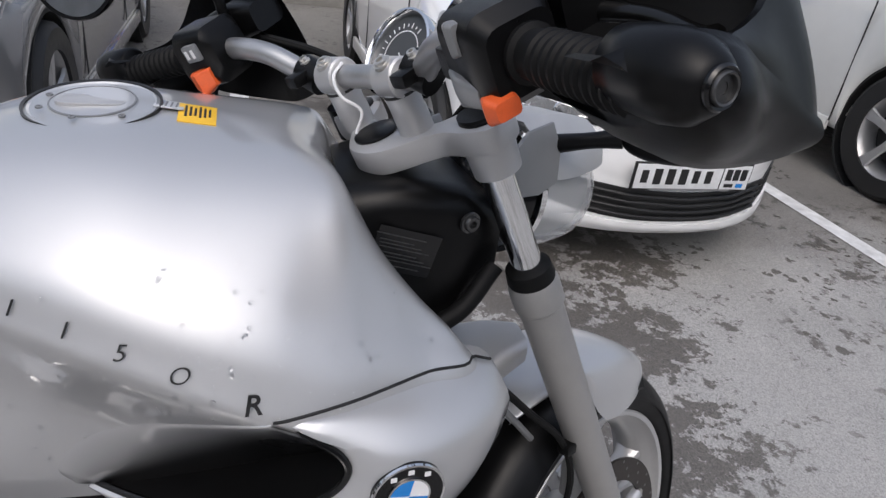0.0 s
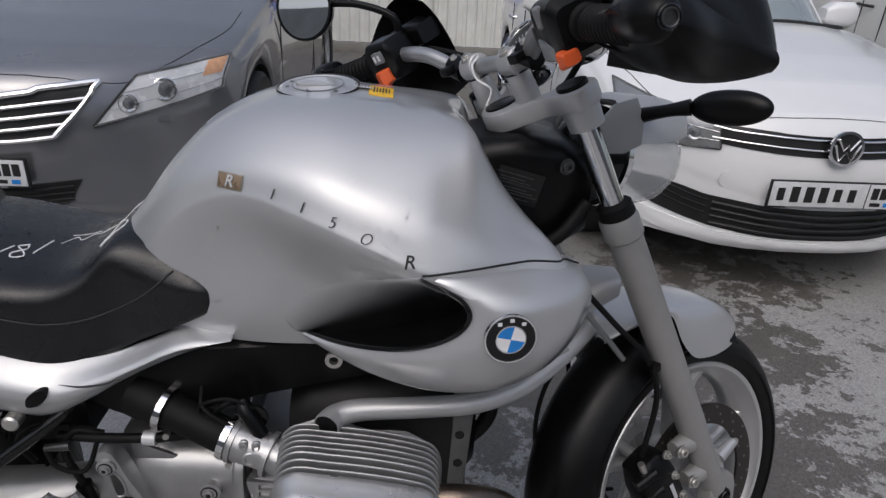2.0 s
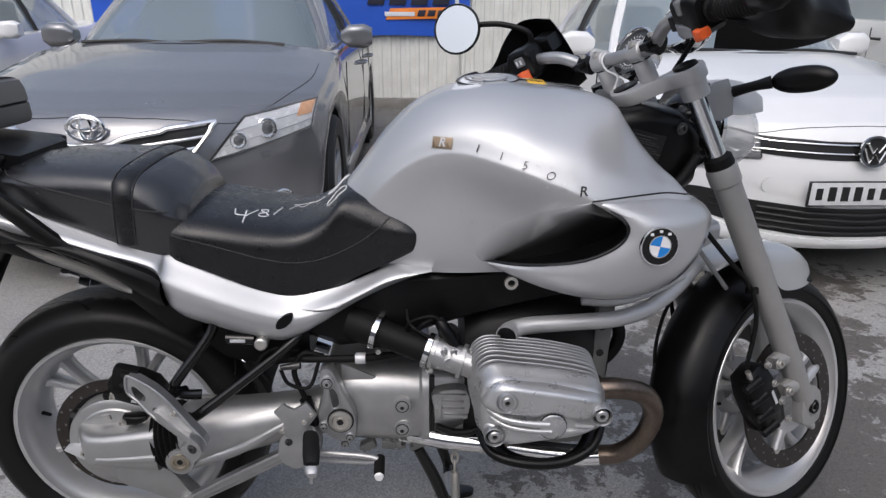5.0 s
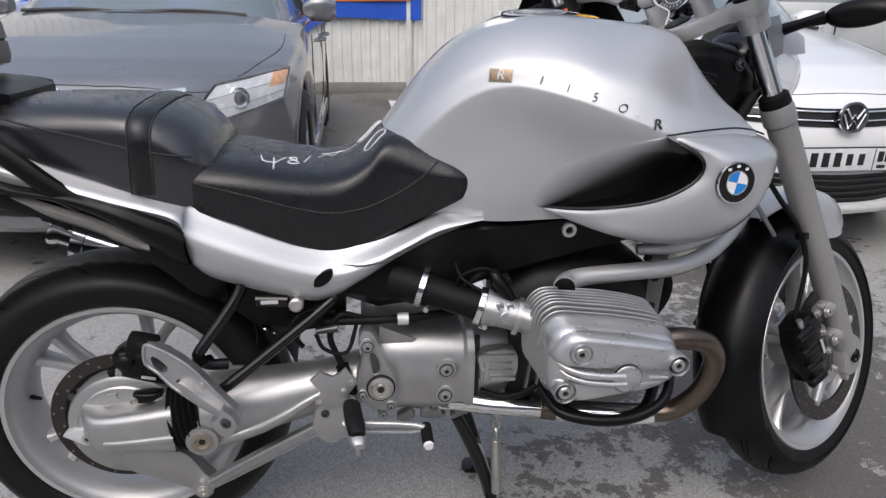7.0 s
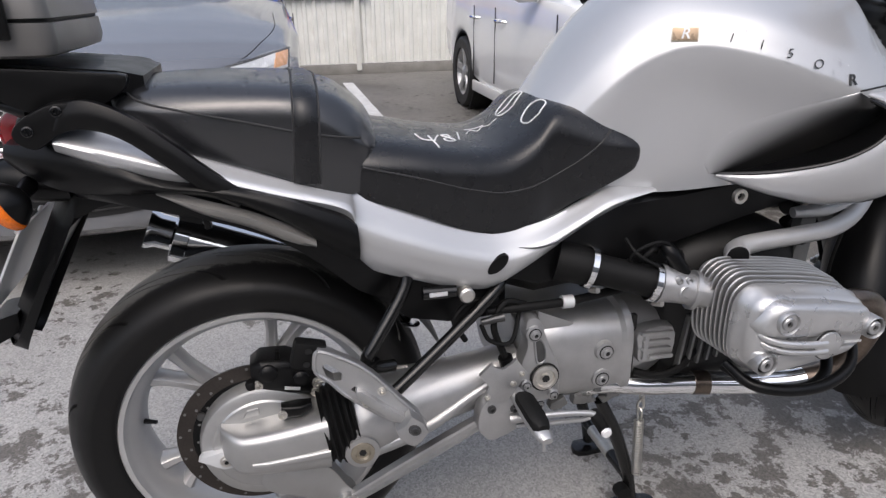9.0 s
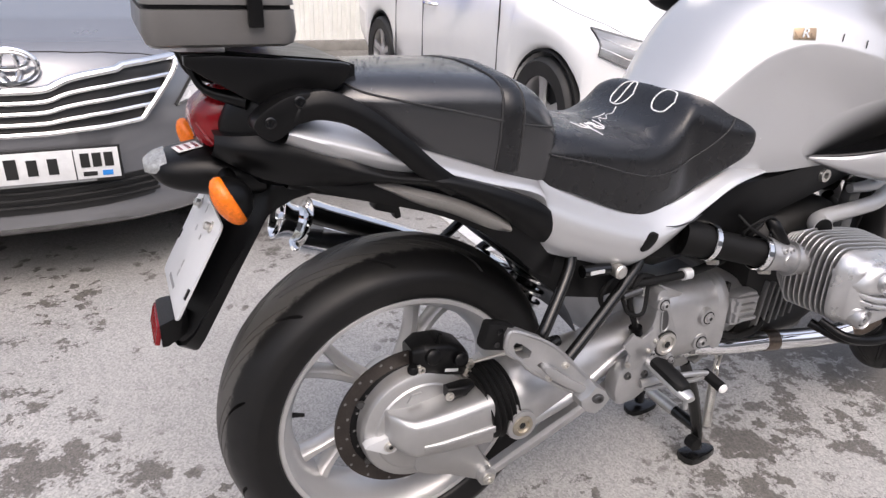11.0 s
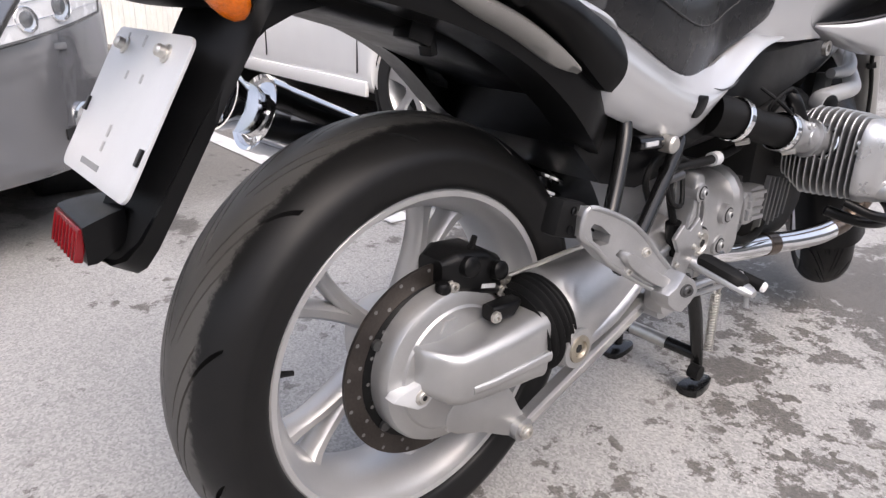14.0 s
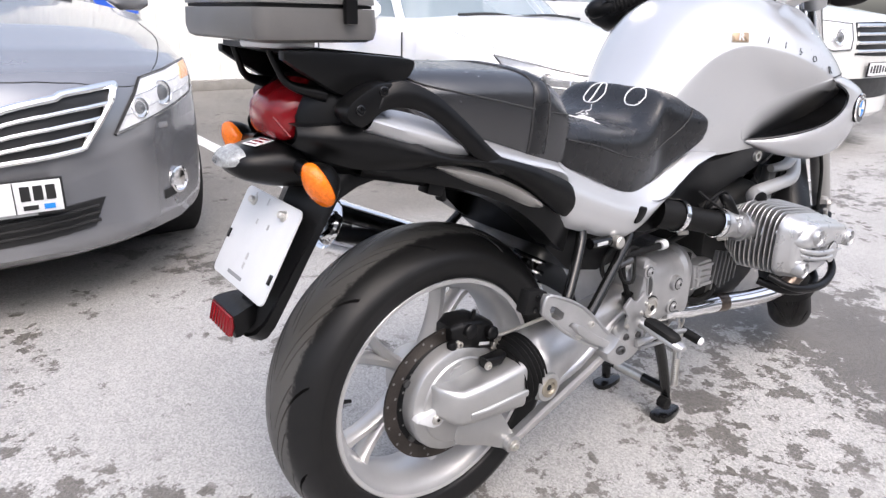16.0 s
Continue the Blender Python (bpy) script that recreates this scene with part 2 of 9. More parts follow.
def dusty_tread():
    """Tyre rubber whose running band is grey with road dust."""
    m = surf("dusty_tyre_rubber", (0.0060, 0.0060, 0.0063), 0.40, 0, 0.3, 30, 0.15, 500, dirt=(0.010, 0.0098, 0.0095), spec=0.22)
    N, L = m.node_tree.nodes, m.node_tree.links
    b = N["Principled BSDF"]
    tc = N.new("ShaderNodeTexCoord")
    sp = N.new("ShaderNodeSeparateXYZ")
    L.new(tc.outputs["Object"], sp.inputs[0])
    ab = N.new("ShaderNodeMath")
    ab.operation = 'ABSOLUTE'
    L.new(sp.outputs["Y"], ab.inputs[0])
    nz = N.new("ShaderNodeTexNoise")
    nz.inputs["Scale"].default_value, nz.inputs["Detail"].default_value = 70.0, 12.0
    nz.inputs["Roughness"].default_value = 0.72
    L.new(tc.outputs["Object"], nz.inputs["Vector"])
    ad = N.new("ShaderNodeMath")
    ad.operation = 'MULTIPLY_ADD'
    ad.inputs[1].default_value = 0.035
    L.new(nz.outputs["Fac"], ad.inputs[0])
    L.new(ab.outputs[0], ad.inputs[2])
    mr = N.new("ShaderNodeMapRange")
    mr.interpolation_type = 'SMOOTHSTEP'
    mr.inputs["From Min"].default_value, mr.inputs["From Max"].default_value = 0.056, 0.066
    mr.inputs["To Min"].default_value, mr.inputs["To Max"].default_value = 0.85, 0.0
    L.new(ad.outputs[0], mr.inputs["Value"])
    old = b.inputs["Base Color"].links[0].from_socket
    mx = N.new("ShaderNodeMixRGB")
    mx.inputs["Color2"].default_value = (0.085, 0.082, 0.077, 1)
    L.new(mr.outputs["Result"], mx.inputs["Fac"])
    L.new(old, mx.inputs["Color1"])
    L.new(mx.outputs["Color"], b.inputs["Base Color"])
    return m


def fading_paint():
    """Silver lacquer fading to black along the first texture coordinate; spray plus painted dark reflection."""
    m = surf("silver_fade_spray_and_shade", (0.54, 0.546, 0.554), 0.40, 0.56, 0.02, 6, 0, 2500, coat=1.0, rvar=0.03)
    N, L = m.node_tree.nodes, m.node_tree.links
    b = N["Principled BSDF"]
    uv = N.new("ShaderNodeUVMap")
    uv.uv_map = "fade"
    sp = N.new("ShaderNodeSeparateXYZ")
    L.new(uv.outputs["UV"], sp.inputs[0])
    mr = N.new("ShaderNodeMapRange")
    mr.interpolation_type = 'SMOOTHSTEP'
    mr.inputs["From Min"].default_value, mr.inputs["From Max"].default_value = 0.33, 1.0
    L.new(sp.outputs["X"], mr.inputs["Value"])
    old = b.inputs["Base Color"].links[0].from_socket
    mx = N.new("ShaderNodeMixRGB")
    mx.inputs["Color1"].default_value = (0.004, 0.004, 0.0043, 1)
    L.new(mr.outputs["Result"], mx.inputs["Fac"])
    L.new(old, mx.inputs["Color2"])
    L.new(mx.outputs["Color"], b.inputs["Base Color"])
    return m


DUSTY_RUBBER = dusty_tread()
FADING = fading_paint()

# ---- ground ----
def asphalt_material():
    m = bpy.data.materials.new("worn_asphalt")
    m.use_nodes = True
    nt = m.node_tree
    N, L = nt.nodes, nt.links
    b = N["Principled BSDF"]
    tc = N.new("ShaderNodeTexCoord")

    def noise_tex(scale, detail=4.0, rough=0.55):
        n = N.new("ShaderNodeTexNoise")
        n.inputs["Scale"].default_value, n.inputs["Detail"].default_value, n.inputs["Roughness"].default_value = scale, detail, rough
        L.new(tc.outputs["Object"], n.inputs["Vector"])
        return n

    def ramp(src, p0, c0, p1, c1):
        r = N.new("ShaderNodeValToRGB")
        r.color_ramp.elements[0].position, r.color_ramp.elements[1].position = p0, p1
        r.color_ramp.elements[0].color, r.color_ramp.elements[1].color = (*c0, 1), (*c1, 1)
        L.new(src, r.inputs["Fac"])
        return r

    def mix(kind, fac, a, c):
        x = N.new("ShaderNodeMixRGB")
        x.blend_type = kind
        if isinstance(fac, float):
            x.inputs["Fac"].default_value = fac
        else:
            L.new(fac, x.inputs["Fac"])
        L.new(a, x.inputs["Color1"])
        L.new(c, x.inputs["Color2"])
        return x

    grit = N.new("ShaderNodeTexVoronoi")
    grit.inputs["Scale"].default_value = 240.0
    L.new(tc.outputs["Object"], grit.inputs["Vector"])
    base = ramp(noise_tex(1.3, 5).outputs["Fac"], 0.35, (0.345, 0.338, 0.325), 0.68, (0.43, 0.422, 0.405))
    gr = ramp(grit.outputs["Color"], 0.0, (0.55, 0.55, 0.55), 1.0, (1.32, 1.31, 1.29))
    c = mix('MULTIPLY', 0.8, base.outputs["Color"], gr.outputs["Color"])
    fine = ramp(noise_tex(620, 2).outputs["Fac"], 0.3, (0.75, 0.75, 0.75), 0.7, (1.15, 1.15, 1.15))
    c = mix('MULTIPLY', 0.6, c.outputs["Color"], fine.outputs["Color"])

    def sums(op, x, y, third=None):
        q = N.new("ShaderNodeMath")
        q.operation = op
        for k, v in enumerate((x, y, third)):
            if v is None:
                continue
            if isinstance(v, float):
                q.inputs[k].default_value = v
            else:
                L.new(v, q.inputs[k])
        return q.outputs[0]

    # damp patches: ragged blots that gather in fields, thickest where water ran ahead of the front wheel
    field = sums('MULTIPLY_ADD', noise_tex(0.9, 4).outputs["Fac"], 0.9, -0.45)
    level = sums('ADD', noise_tex(9.5, 12, 0.76).outputs["Fac"], field)
    # second spot thickens the blots to paint the shade under the engine
    for px, py, r, gain in ((1.80, 0.75, 1.15, 0.165), (1.0, 0.15, 0.6, 0.05)):
        far = N.new("ShaderNodeVectorMath")
        far.operation = 'DISTANCE'
        L.new(tc.outputs["Object"], far.inputs[0])
        far.inputs[1].default_value = (px, py, 0)
        near = N.new("ShaderNodeMapRange")
        near.interpolation_type = 'SMOOTHSTEP'
        near.inputs["From Min"].default_value, near.inputs["From Max"].default_value = 0.25 * r, r
        near.inputs["To Min"].default_value, near.inputs["To Max"].default_value = gain, 0.0
        L.new(far.outputs["Value"], near.inputs["Value"])
        level = sums('ADD', level, near.outputs["Result"])
    wet = ramp(level, 0.572, (0, 0, 0), 0.592, (1, 1, 1))
    dark = N.new("ShaderNodeRGB")
    dark.outputs[0].default_value = (0.37, 0.35, 0.33, 1)
    c2 = mix('MULTIPLY', 1.0, c.outputs["Color"], dark.outputs["Color"])
    out = mix('MIX', wet.outputs["Color"], c.outputs["Color"], c2.outputs["Color"])
    # round drip spots, a few centimetres across, in loose groups
    drip = N.new("ShaderNodeTexVoronoi")
    drip.inputs["Scale"].default_value = 15.0
    warp = N.new("ShaderNodeMixRGB")
    warp.inputs["Fac"].default_value = 0.07
    L.new(tc.outputs["Object"], warp.inputs["Color1"])
    L.new(noise_tex(30, 3).outputs["Color"], warp.inputs["Color2"])
    L.new(warp.outputs["Color"], drip.inputs["Vector"])
    spot = ramp(drip.outputs["Distance"], 0.27, (1, 1, 1), 0.31, (0, 0, 0))
    group = ramp(noise_tex(1.7, 3).outputs["Fac"], 0.53, (0, 0, 0), 0.57, (1, 1, 1))
    spots = mix('MULTIPLY', 1.0, spot.outputs["Color"], group.outputs["Color"])
    out = mix('MIX', spots.outputs["Color"], out.outputs["Color"], c2.outputs["Color"])
    # the asphalt is darker from the parking bays on, with a ragged edge
    sep = N.new("ShaderNodeSeparateXYZ")
    L.new(tc.outputs["Object"], sep.inputs[0])
    sway = N.new("ShaderNodeMath")
    sway.operation = 'MULTIPLY_ADD'
    sway.inputs[1].default_value = 1.2
    L.new(noise_tex(1.1, 6).outputs["Fac"], sway.inputs[0])
    L.new(sep.outputs["Y"], sway.inputs[2])
    bay = N.new("ShaderNodeMapRange")
    bay.interpolation_type = 'SMOOTHSTEP'
    bay.inputs["From Min"].default_value, bay.inputs["From Max"].default_value = 1.7, 2.7
    L.new(sway.outputs[0], bay.inputs["Value"])
    bay_tone = N.new("ShaderNodeRGB")
    bay_tone.outputs[0].default_value = (0.50, 0.485, 0.465, 1)
    c4 = mix('MULTIPLY', 1.0, out.outputs["Color"], bay_tone.outputs["Color"])
    out = mix('MIX', bay.outputs["Result"], out.outputs["Color"], c4.outputs["Color"])
    L.new(out.outputs["Color"], b.inputs["Base Color"])
    rr = ramp(wet.outputs["Color"], 0.0, (0.78, 0.78, 0.78), 1.0, (0.5, 0.5, 0.5))
    L.new(rr.outputs["Color"], b.inputs["Roughness"])
    bp = N.new("ShaderNodeBump")
    bp.inputs["Strength"].default_value, bp.inputs["Distance"].default_value = 0.5, 0.003
    hg = mix('MULTIPLY', 1.0, gr.outputs["Color"], fine.outputs["Color"])
    L.new(hg.outputs["Color"], bp.inputs["Height"])
    L.new(bp.outputs["Normal"], b.inputs["Normal"])
    return m


ASPHALT = asphalt_material()


def build_ground():
    bm = bmesh.new()
    xs = [-600, -60, -15] + [-8 + 0.4 * i for i in range(51)] + [20, 60, 600]
    ys = [-600, -60, -15] + [-6 + 0.4 * i for i in range(41)] + [20, 60, 600]
    g = [[bm.verts.new((x, y, -0.001 - 0.004 * (1 if abs(x) < 9 and abs(y) < 9 else 0) * abs(noise.noise(Vector((x * 0.6, y * 0.6, 0))))) ) for x in xs] for y in ys]
    for a, b in zip(g, g[1:]):
        for i in range(len(xs) - 1):
            bm.faces.new((a[i], a[i + 1], b[i + 1], b[i]))
    tagged(part("ground", bm, ASPHALT), "worn grey asphalt with damp dark patches", "ground", kind="structure")


build_ground()
LINE_PAINT = surf("worn_road_paint", (0.72, 0.72, 0.71), 0.7, 0, 0.1, 12, 0.3, 300, dirt=(0.45, 0.45, 0.44))
for x, y0, y1 in ((0.915, 1.15, 6.47), (3.95, 1.0, 6.47)):
    bm = bmesh.new()
    n = 30
    rows_ = []
    for i in range(n + 1):
        y = y0 + (y1 - y0) * i / n
        rows_.append([(x - 0.058 + 0.006 * noise.noise(Vector((x, y * 9, 1))), y, 0.003), (x + 0.058 + 0.006 * noise.noise(Vector((x, y * 9, 4))), y, 0.003)])
    sheet(rows_, closed=False, bm=bm)
    tagged(part("parking_line", bm, LINE_PAINT), "worn white painted parking bay line on the asphalt", "parking line", "parking lines", kind="structure")


# ---- fence wall with corrugated sheets ----
FENCE = surf("fence_sheet_paint", (0.80, 0.80, 0.76), 0.5, 0.0, 0.06, 6, 0.05, 200, dirt=(0.68, 0.68, 0.63))
CONCRETE = surf("fence_plinth", (0.25, 0.24, 0.22), 0.85, 0, 0.2, 8, 0.4, 80)
WALL_Y = 7.25


def build_fence():
    fence = tagged(new("fence_wall"), "tall pale grey corrugated sheet metal fence on a low plinth", "fence", kind="structure")
    pitch, wx = 0.18, 1.15
    x0 = -9.2
    k = 0
    while x0 < 13:
        bm = bmesh.new()
        prof = []
        x = 0.0
        while x < wx - 1e-6:
            prof += [(x, 0), (x + 0.05, 0), (x + 0.065, -0.02), (x + 0.10, -0.02), (x + 0.115, 0)]
            x += 0.115
        prof.append((wx + 0.02, 0))
        off = -0.004 if k % 2 else 0
        rings = [[(x0 + a, WALL_Y + d + off, z) for a, d in prof] for z in (0.12, 1.4, 2.9)]
        sheet(rings, closed=False, bm=bm)
        part("panel", bm, FENCE, fence)
        x0 += wx
        k += 1
    for i in range(10):
        part("post", box((0.06, 0.05, 2.85), (-9.2 + i * 2.5 + 0.35, WALL_Y - 0.045, 1.47), 0.004), FENCE, fence)
    part("top_rail", box((22.5, 0.06, 0.06), (2, WALL_Y - 0.01, 2.93), 0.005), FENCE, fence)
    part("plinth", box((23, 0.16, 0.12), (2, WALL_Y + 0.04, 0.055), 0.01), CONCRETE, fence)


build_fence()
# added out of view: blocks low sky light and darkens the reflections
UNSEEN_WALL = surf("unseen_wall_grey", (0.27, 0.265, 0.255), 0.85, 0, 0.2, 2, 0.3, 60)
tagged(part("unseen_south_wall", box((60, 0.4, 4.4), (0, -11.0, 2.18), 0.02), UNSEEN_WALL), "plain grey wall added out of view to darken reflections", "wall", kind="structure")
BAN_BLUE = surf("banner_blue", (0.02, 0.10, 0.55), 0.4, 0, 0.1, 3)
BAN_ORANGE = surf("banner_orange", (0.85, 0.25, 0.03), 0.5, 0, 0.05, 10)
BAN_INK = surf("banner_dark_ink", (0.02, 0.022, 0.04), 0.5, 0, 0.05, 10)
BAN_WHITE = surf("banner_white", (0.75, 0.77, 0.8), 0.5, 0, 0.05, 10)
ban = tagged(new("banner"), "blue vinyl banner with orange and white bars on the fence", "banner")
rings = [[(x, WALL_Y - 0.075 - 0.012 * math.sin(x * 5), z + 0.012 * math.sin(x * 4)) for x in [-3.2 + 0.15 * i for i in range(31)]] for z in (0.87, 1.3, 1.75)]
part("cloth", sheet(rings, closed=False), BAN_BLUE, ban)
part("orange_bar", plate([(0.28, 1.06), (1.16, 1.08), (1.22, 1.21), (0.34, 1.19)], WALL_Y - 0.101, WALL_Y - 0.095, 0.001), BAN_ORANGE, ban)
for k in range(4):
    part("dark_bar", plate([(0.06 + 0.26 * k, 1.23), (0.26 + 0.26 * k, 1.23), (0.30 + 0.26 * k, 1.40), (0.11 + 0.26 * k, 1.40)], WALL_Y - 0.104, WALL_Y - 0.098, 0.001), BAN_INK, ban)
    part("dark_bar", plate([(0.66 + 0.12 * k, 1.10), (0.75 + 0.12 * k, 1.10), (0.77 + 0.12 * k, 1.17), (0.68 + 0.12 * k, 1.17)], WALL_Y - 0.107, WALL_Y - 0.101, 0.001), BAN_INK, ban)
part("white_bar", box((0.36, 0.006, 0.05), (0.45, WALL_Y - 0.104, 1.125), 0.001), BAN_WHITE, ban)

# ---- motorcycle ----
bike = tagged(new("motorcycle"), "silver roadster motorcycle with black seat standing on its centre stand", "motorcycle")
bike.matrix_world = pose(0, -0.0057, 0, -1.0, 0, 0)


def both(fn):
    """The same part on the right (-1) and left (1)."""
    for s in (-1, 1):
        fn(s)


# wheels: built round the origin with the axle along y
def tyre_mesh(R, rim_r, half, grooves):
    prof = [(rim_r + 0.004, -half * 0.78), (rim_r + 0.011, -half * 0.90), (rim_r + 0.034, -half * 0.985), (R - 0.046, -half * 1.0), (R - 0.030, -half * 0.90), (R - 0.014, -half * 0.66), (R - 0.004, -half * 0.34), (R, 0)]
    prof = prof + [(r, -h) for r, h in reversed(prof[:-1])]
    prof = [(p.x, p.y) for p in cr([(r, h, 0) for r, h in prof], 5)]
    inner = [(rim_r + 0.001, half * 0.7), (rim_r + 0.001, -half * 0.7)]
    # swept grooves: the mesh itself is sheared along them, so that their walls are clean
    n = 11
    fr = [-0.024, -0.019, 0.019, 0.024, 0.12, 0.20, 0.24, 0.246, 0.274, 0.28, 0.34, 0.42, 0.476, 0.481, 0.519, 0.524, 0.62, 0.70, 0.74, 0.746, 0.774, 0.78, 0.84, 0.92]
    rings = []
    for q in range(n):
        for f in fr:
            ring = []
            for r, h in prof + inner:
                s = min(1.0, abs(h) / half)
                a = 2 * math.pi / n * (q + f - 1.15 * (1 - (1 - s) ** 2)) if r > rim_r else 2 * math.pi / n * (q + f - 1.15)
                if grooves and r > R - 0.045:
                    c = 0.0 if h < 0 else 0.5
                    d = abs((f - c + 0.5) % 1.0 - 0.5)
                    w = 0.0215
                    if d < w and 0.03 < s < 0.80:
                        r -= 0.0085
                    d = abs((f - c) % 0.5 - 0.26)
                    if d < 0.017 and 0.16 < s < 0.46:
                        r -= 0.007
                ring.append((r * math.cos(a), h, r * math.sin(a)))
            rings.append(ring)
    rings.append([p for p in rings[0]])
    return sheet(rings, caps=False)


def rim_mesh(rim_r, half, hub_y, turn):
    p = [(rim_r + 0.0075, -half + 0.003), (rim_r + 0.0085, -half - 0.003), (rim_r + 0.0055, -half - 0.006), (rim_r - 0.002, -half - 0.0045), (rim_r - 0.004, -half + 0.003), (rim_r - 0.009, -half + 0.010), (rim_r - 0.018, -half + 0.020), (rim_r - 0.026, -half * 0.4),
         (rim_r - 0.030, 0), (rim_r - 0.026, half * 0.4), (rim_r - 0.018, half - 0.018), (rim_r - 0.003, half + 0.002), (rim_r + 0.0055, half + 0.006), (rim_r + 0.0085, half + 0.003), (rim_r + 0.0075, half - 0.003), (rim_r - 0.008, half * 0.8), (rim_r - 0.012, 0), (rim_r - 0.008, -half * 0.8)]
    bm = turned([(r, h) for r, h in p], seg=72, closed=True)
    for k in range(5):
        for s in (-1, 1):
            a0 = turn + 2 * math.pi * k / 5
            rings = []
            for i in range(9):
                t = i / 8
                r = 0.045 + (rim_r - 0.020 - 0.045) * t
                a = a0 + s * (0.02 + 0.15 * t ** 1.4)
                y = hub_y * (1 - t) ** 1.4
                w = 0.0128 - 0.003 * t + 0.010 * max(0, t - 0.8) * 5 * 0.6
                d = 0.024 - 0.006 * t + 0.008 * max(0, t - 0.85) * 6
                c, n = Vector((math.cos(a), 0, math.sin(a))), Vector((-math.sin(a), 0, math.cos(a)))
                ring = []
                for q in range(10):
                    b = 2 * math.pi * q / 10
                    ex = math.copysign(abs(math.cos(b)) ** 0.7, math.cos(b))
                    ey = math.copysign(abs(math.sin(b)) ** 0.7, math.sin(b))
                    ring.append(c * r + n * (w * ex) + Vector((0, y + d * ey, 0)))
                rings.append(ring)
            sheet(rings, bm=bm)
    turned([(0.0, hub_y - 0.035), (0.05, hub_y - 0.035), (0.062, hub_y - 0.02), (0.062, hub_y + 0.02), (0.05, hub_y + 0.04), (0, hub_y + 0.04)], seg=32, bm=bm)
    return bm


def disc_mesh(r_out, r_in, y, thick):
    """A flat brake disc ring."""
    bm = turned([(r_out, y - thick / 2), (r_out, y + thick / 2), (r_in, y + thick / 2), (r_in, y - thick / 2)], seg=72, closed=True)
    return bm


def drill_disc(parent, r0, r1, y, side, n, m):
    """Rows of drilled holes in a brake disc, all on one mesh."""
    me = None
    for k in range(n):
        for j in range(3):
            a = 2 * math.pi * (k + j * 0.33) / n
            r = r0 + (r1 - r0) * j / 2
            at = m @ Matrix.Translation((r * math.cos(a), y, r * math.sin(a)))
            if me is None:
                # pale disc paints the bright ground showing through each hole
                hole = part("drilled_hole", turned([(0.0027, -0.0004), (0.0027, 0.0004), (0, 0.0004)], (0, 0, 0), (0, side, 0), 8), ALU_DULL, parent)
                me = hole.data
            else:
                hole = new("drilled_hole", me)
                hole.parent = parent
            hole.matrix_local = at


# flat black: the shade inside holes, sockets and grooves, given as colour
DARK = surf("dark_hole", (0.008, 0.008, 0.008), 0.8)


def wheel(name, R, half, rim_half, hub_y, m, discs, turn, label, rubber):
    w = group_part(name, bike, label)
    part("tyre", tyre_mesh(R, 0.228, half, True), rubber, w, m=m, smooth=24)
    part("rim", rim_mesh(0.226, rim_half, hub_y, turn), WHEEL_SILVER, w, m=m)
    for y, ro, ri, side in discs:
        part("brake_disc", disc_mesh(ro, ri, y, 0.005), DISC, w, m=m)
        drill_disc(w, ri + 0.008, ro - 0.006, y + side * 0.0026, side, 18, m)
    part("valve", tube([(-0.197, -0.02, 0.02), (-0.176, -0.026, 0.018)], [0.005, 0.0035], 8), BLACK, w, m=m)
    return w


REAR_M = pose(0, 0, 0.324)
rear_wheel = wheel("rear_wheel", 0.3215, 0.088, 0.068, 0.015, REAR_M, [(-0.078, 0.138, 0.095, -1)], -0.04, "wide black tyre with a dusty tread on a silver cast rim", DUSTY_RUBBER)

# steering: built straight, then turned left round the head axis
ST_P, ST_U = Vector((1.462, 0, 0.34)), Vector((-0.454, 0, 0.891)).normalized()
STEER = Matrix.Translation(ST_P) @ Matrix.Rotation(radians(31), 4, ST_U) @ Matrix.Translation(-ST_P)
FW = V(1.485, -0.008, 0.353)
FRONT_M = STEER @ Matrix.Translation(FW)
front_wheel = wheel("front_wheel", 0.303, 0.061, 0.047, 0.0, FRONT_M, [(-0.072, 0.158, 0.118, -1), (0.072, 0.158, 0.118, 1)], 0.2, "black tyre on a silver cast rim turned to the left", RUBBER)


INK0 = surf("dark_gap", (0.01, 0.01, 0.01), 0.6)


# ---- tank ----
def tank_section(x, half):
    """Ring across the tank from half profile of (y, z), top to bottom."""
    c = cr([(x, y, z) for y, z in half], 6)
    c[0].y = 0
    return [V(p.x, -p.y, p.z) for p in reversed(c)] + [p for p in c[1:]]


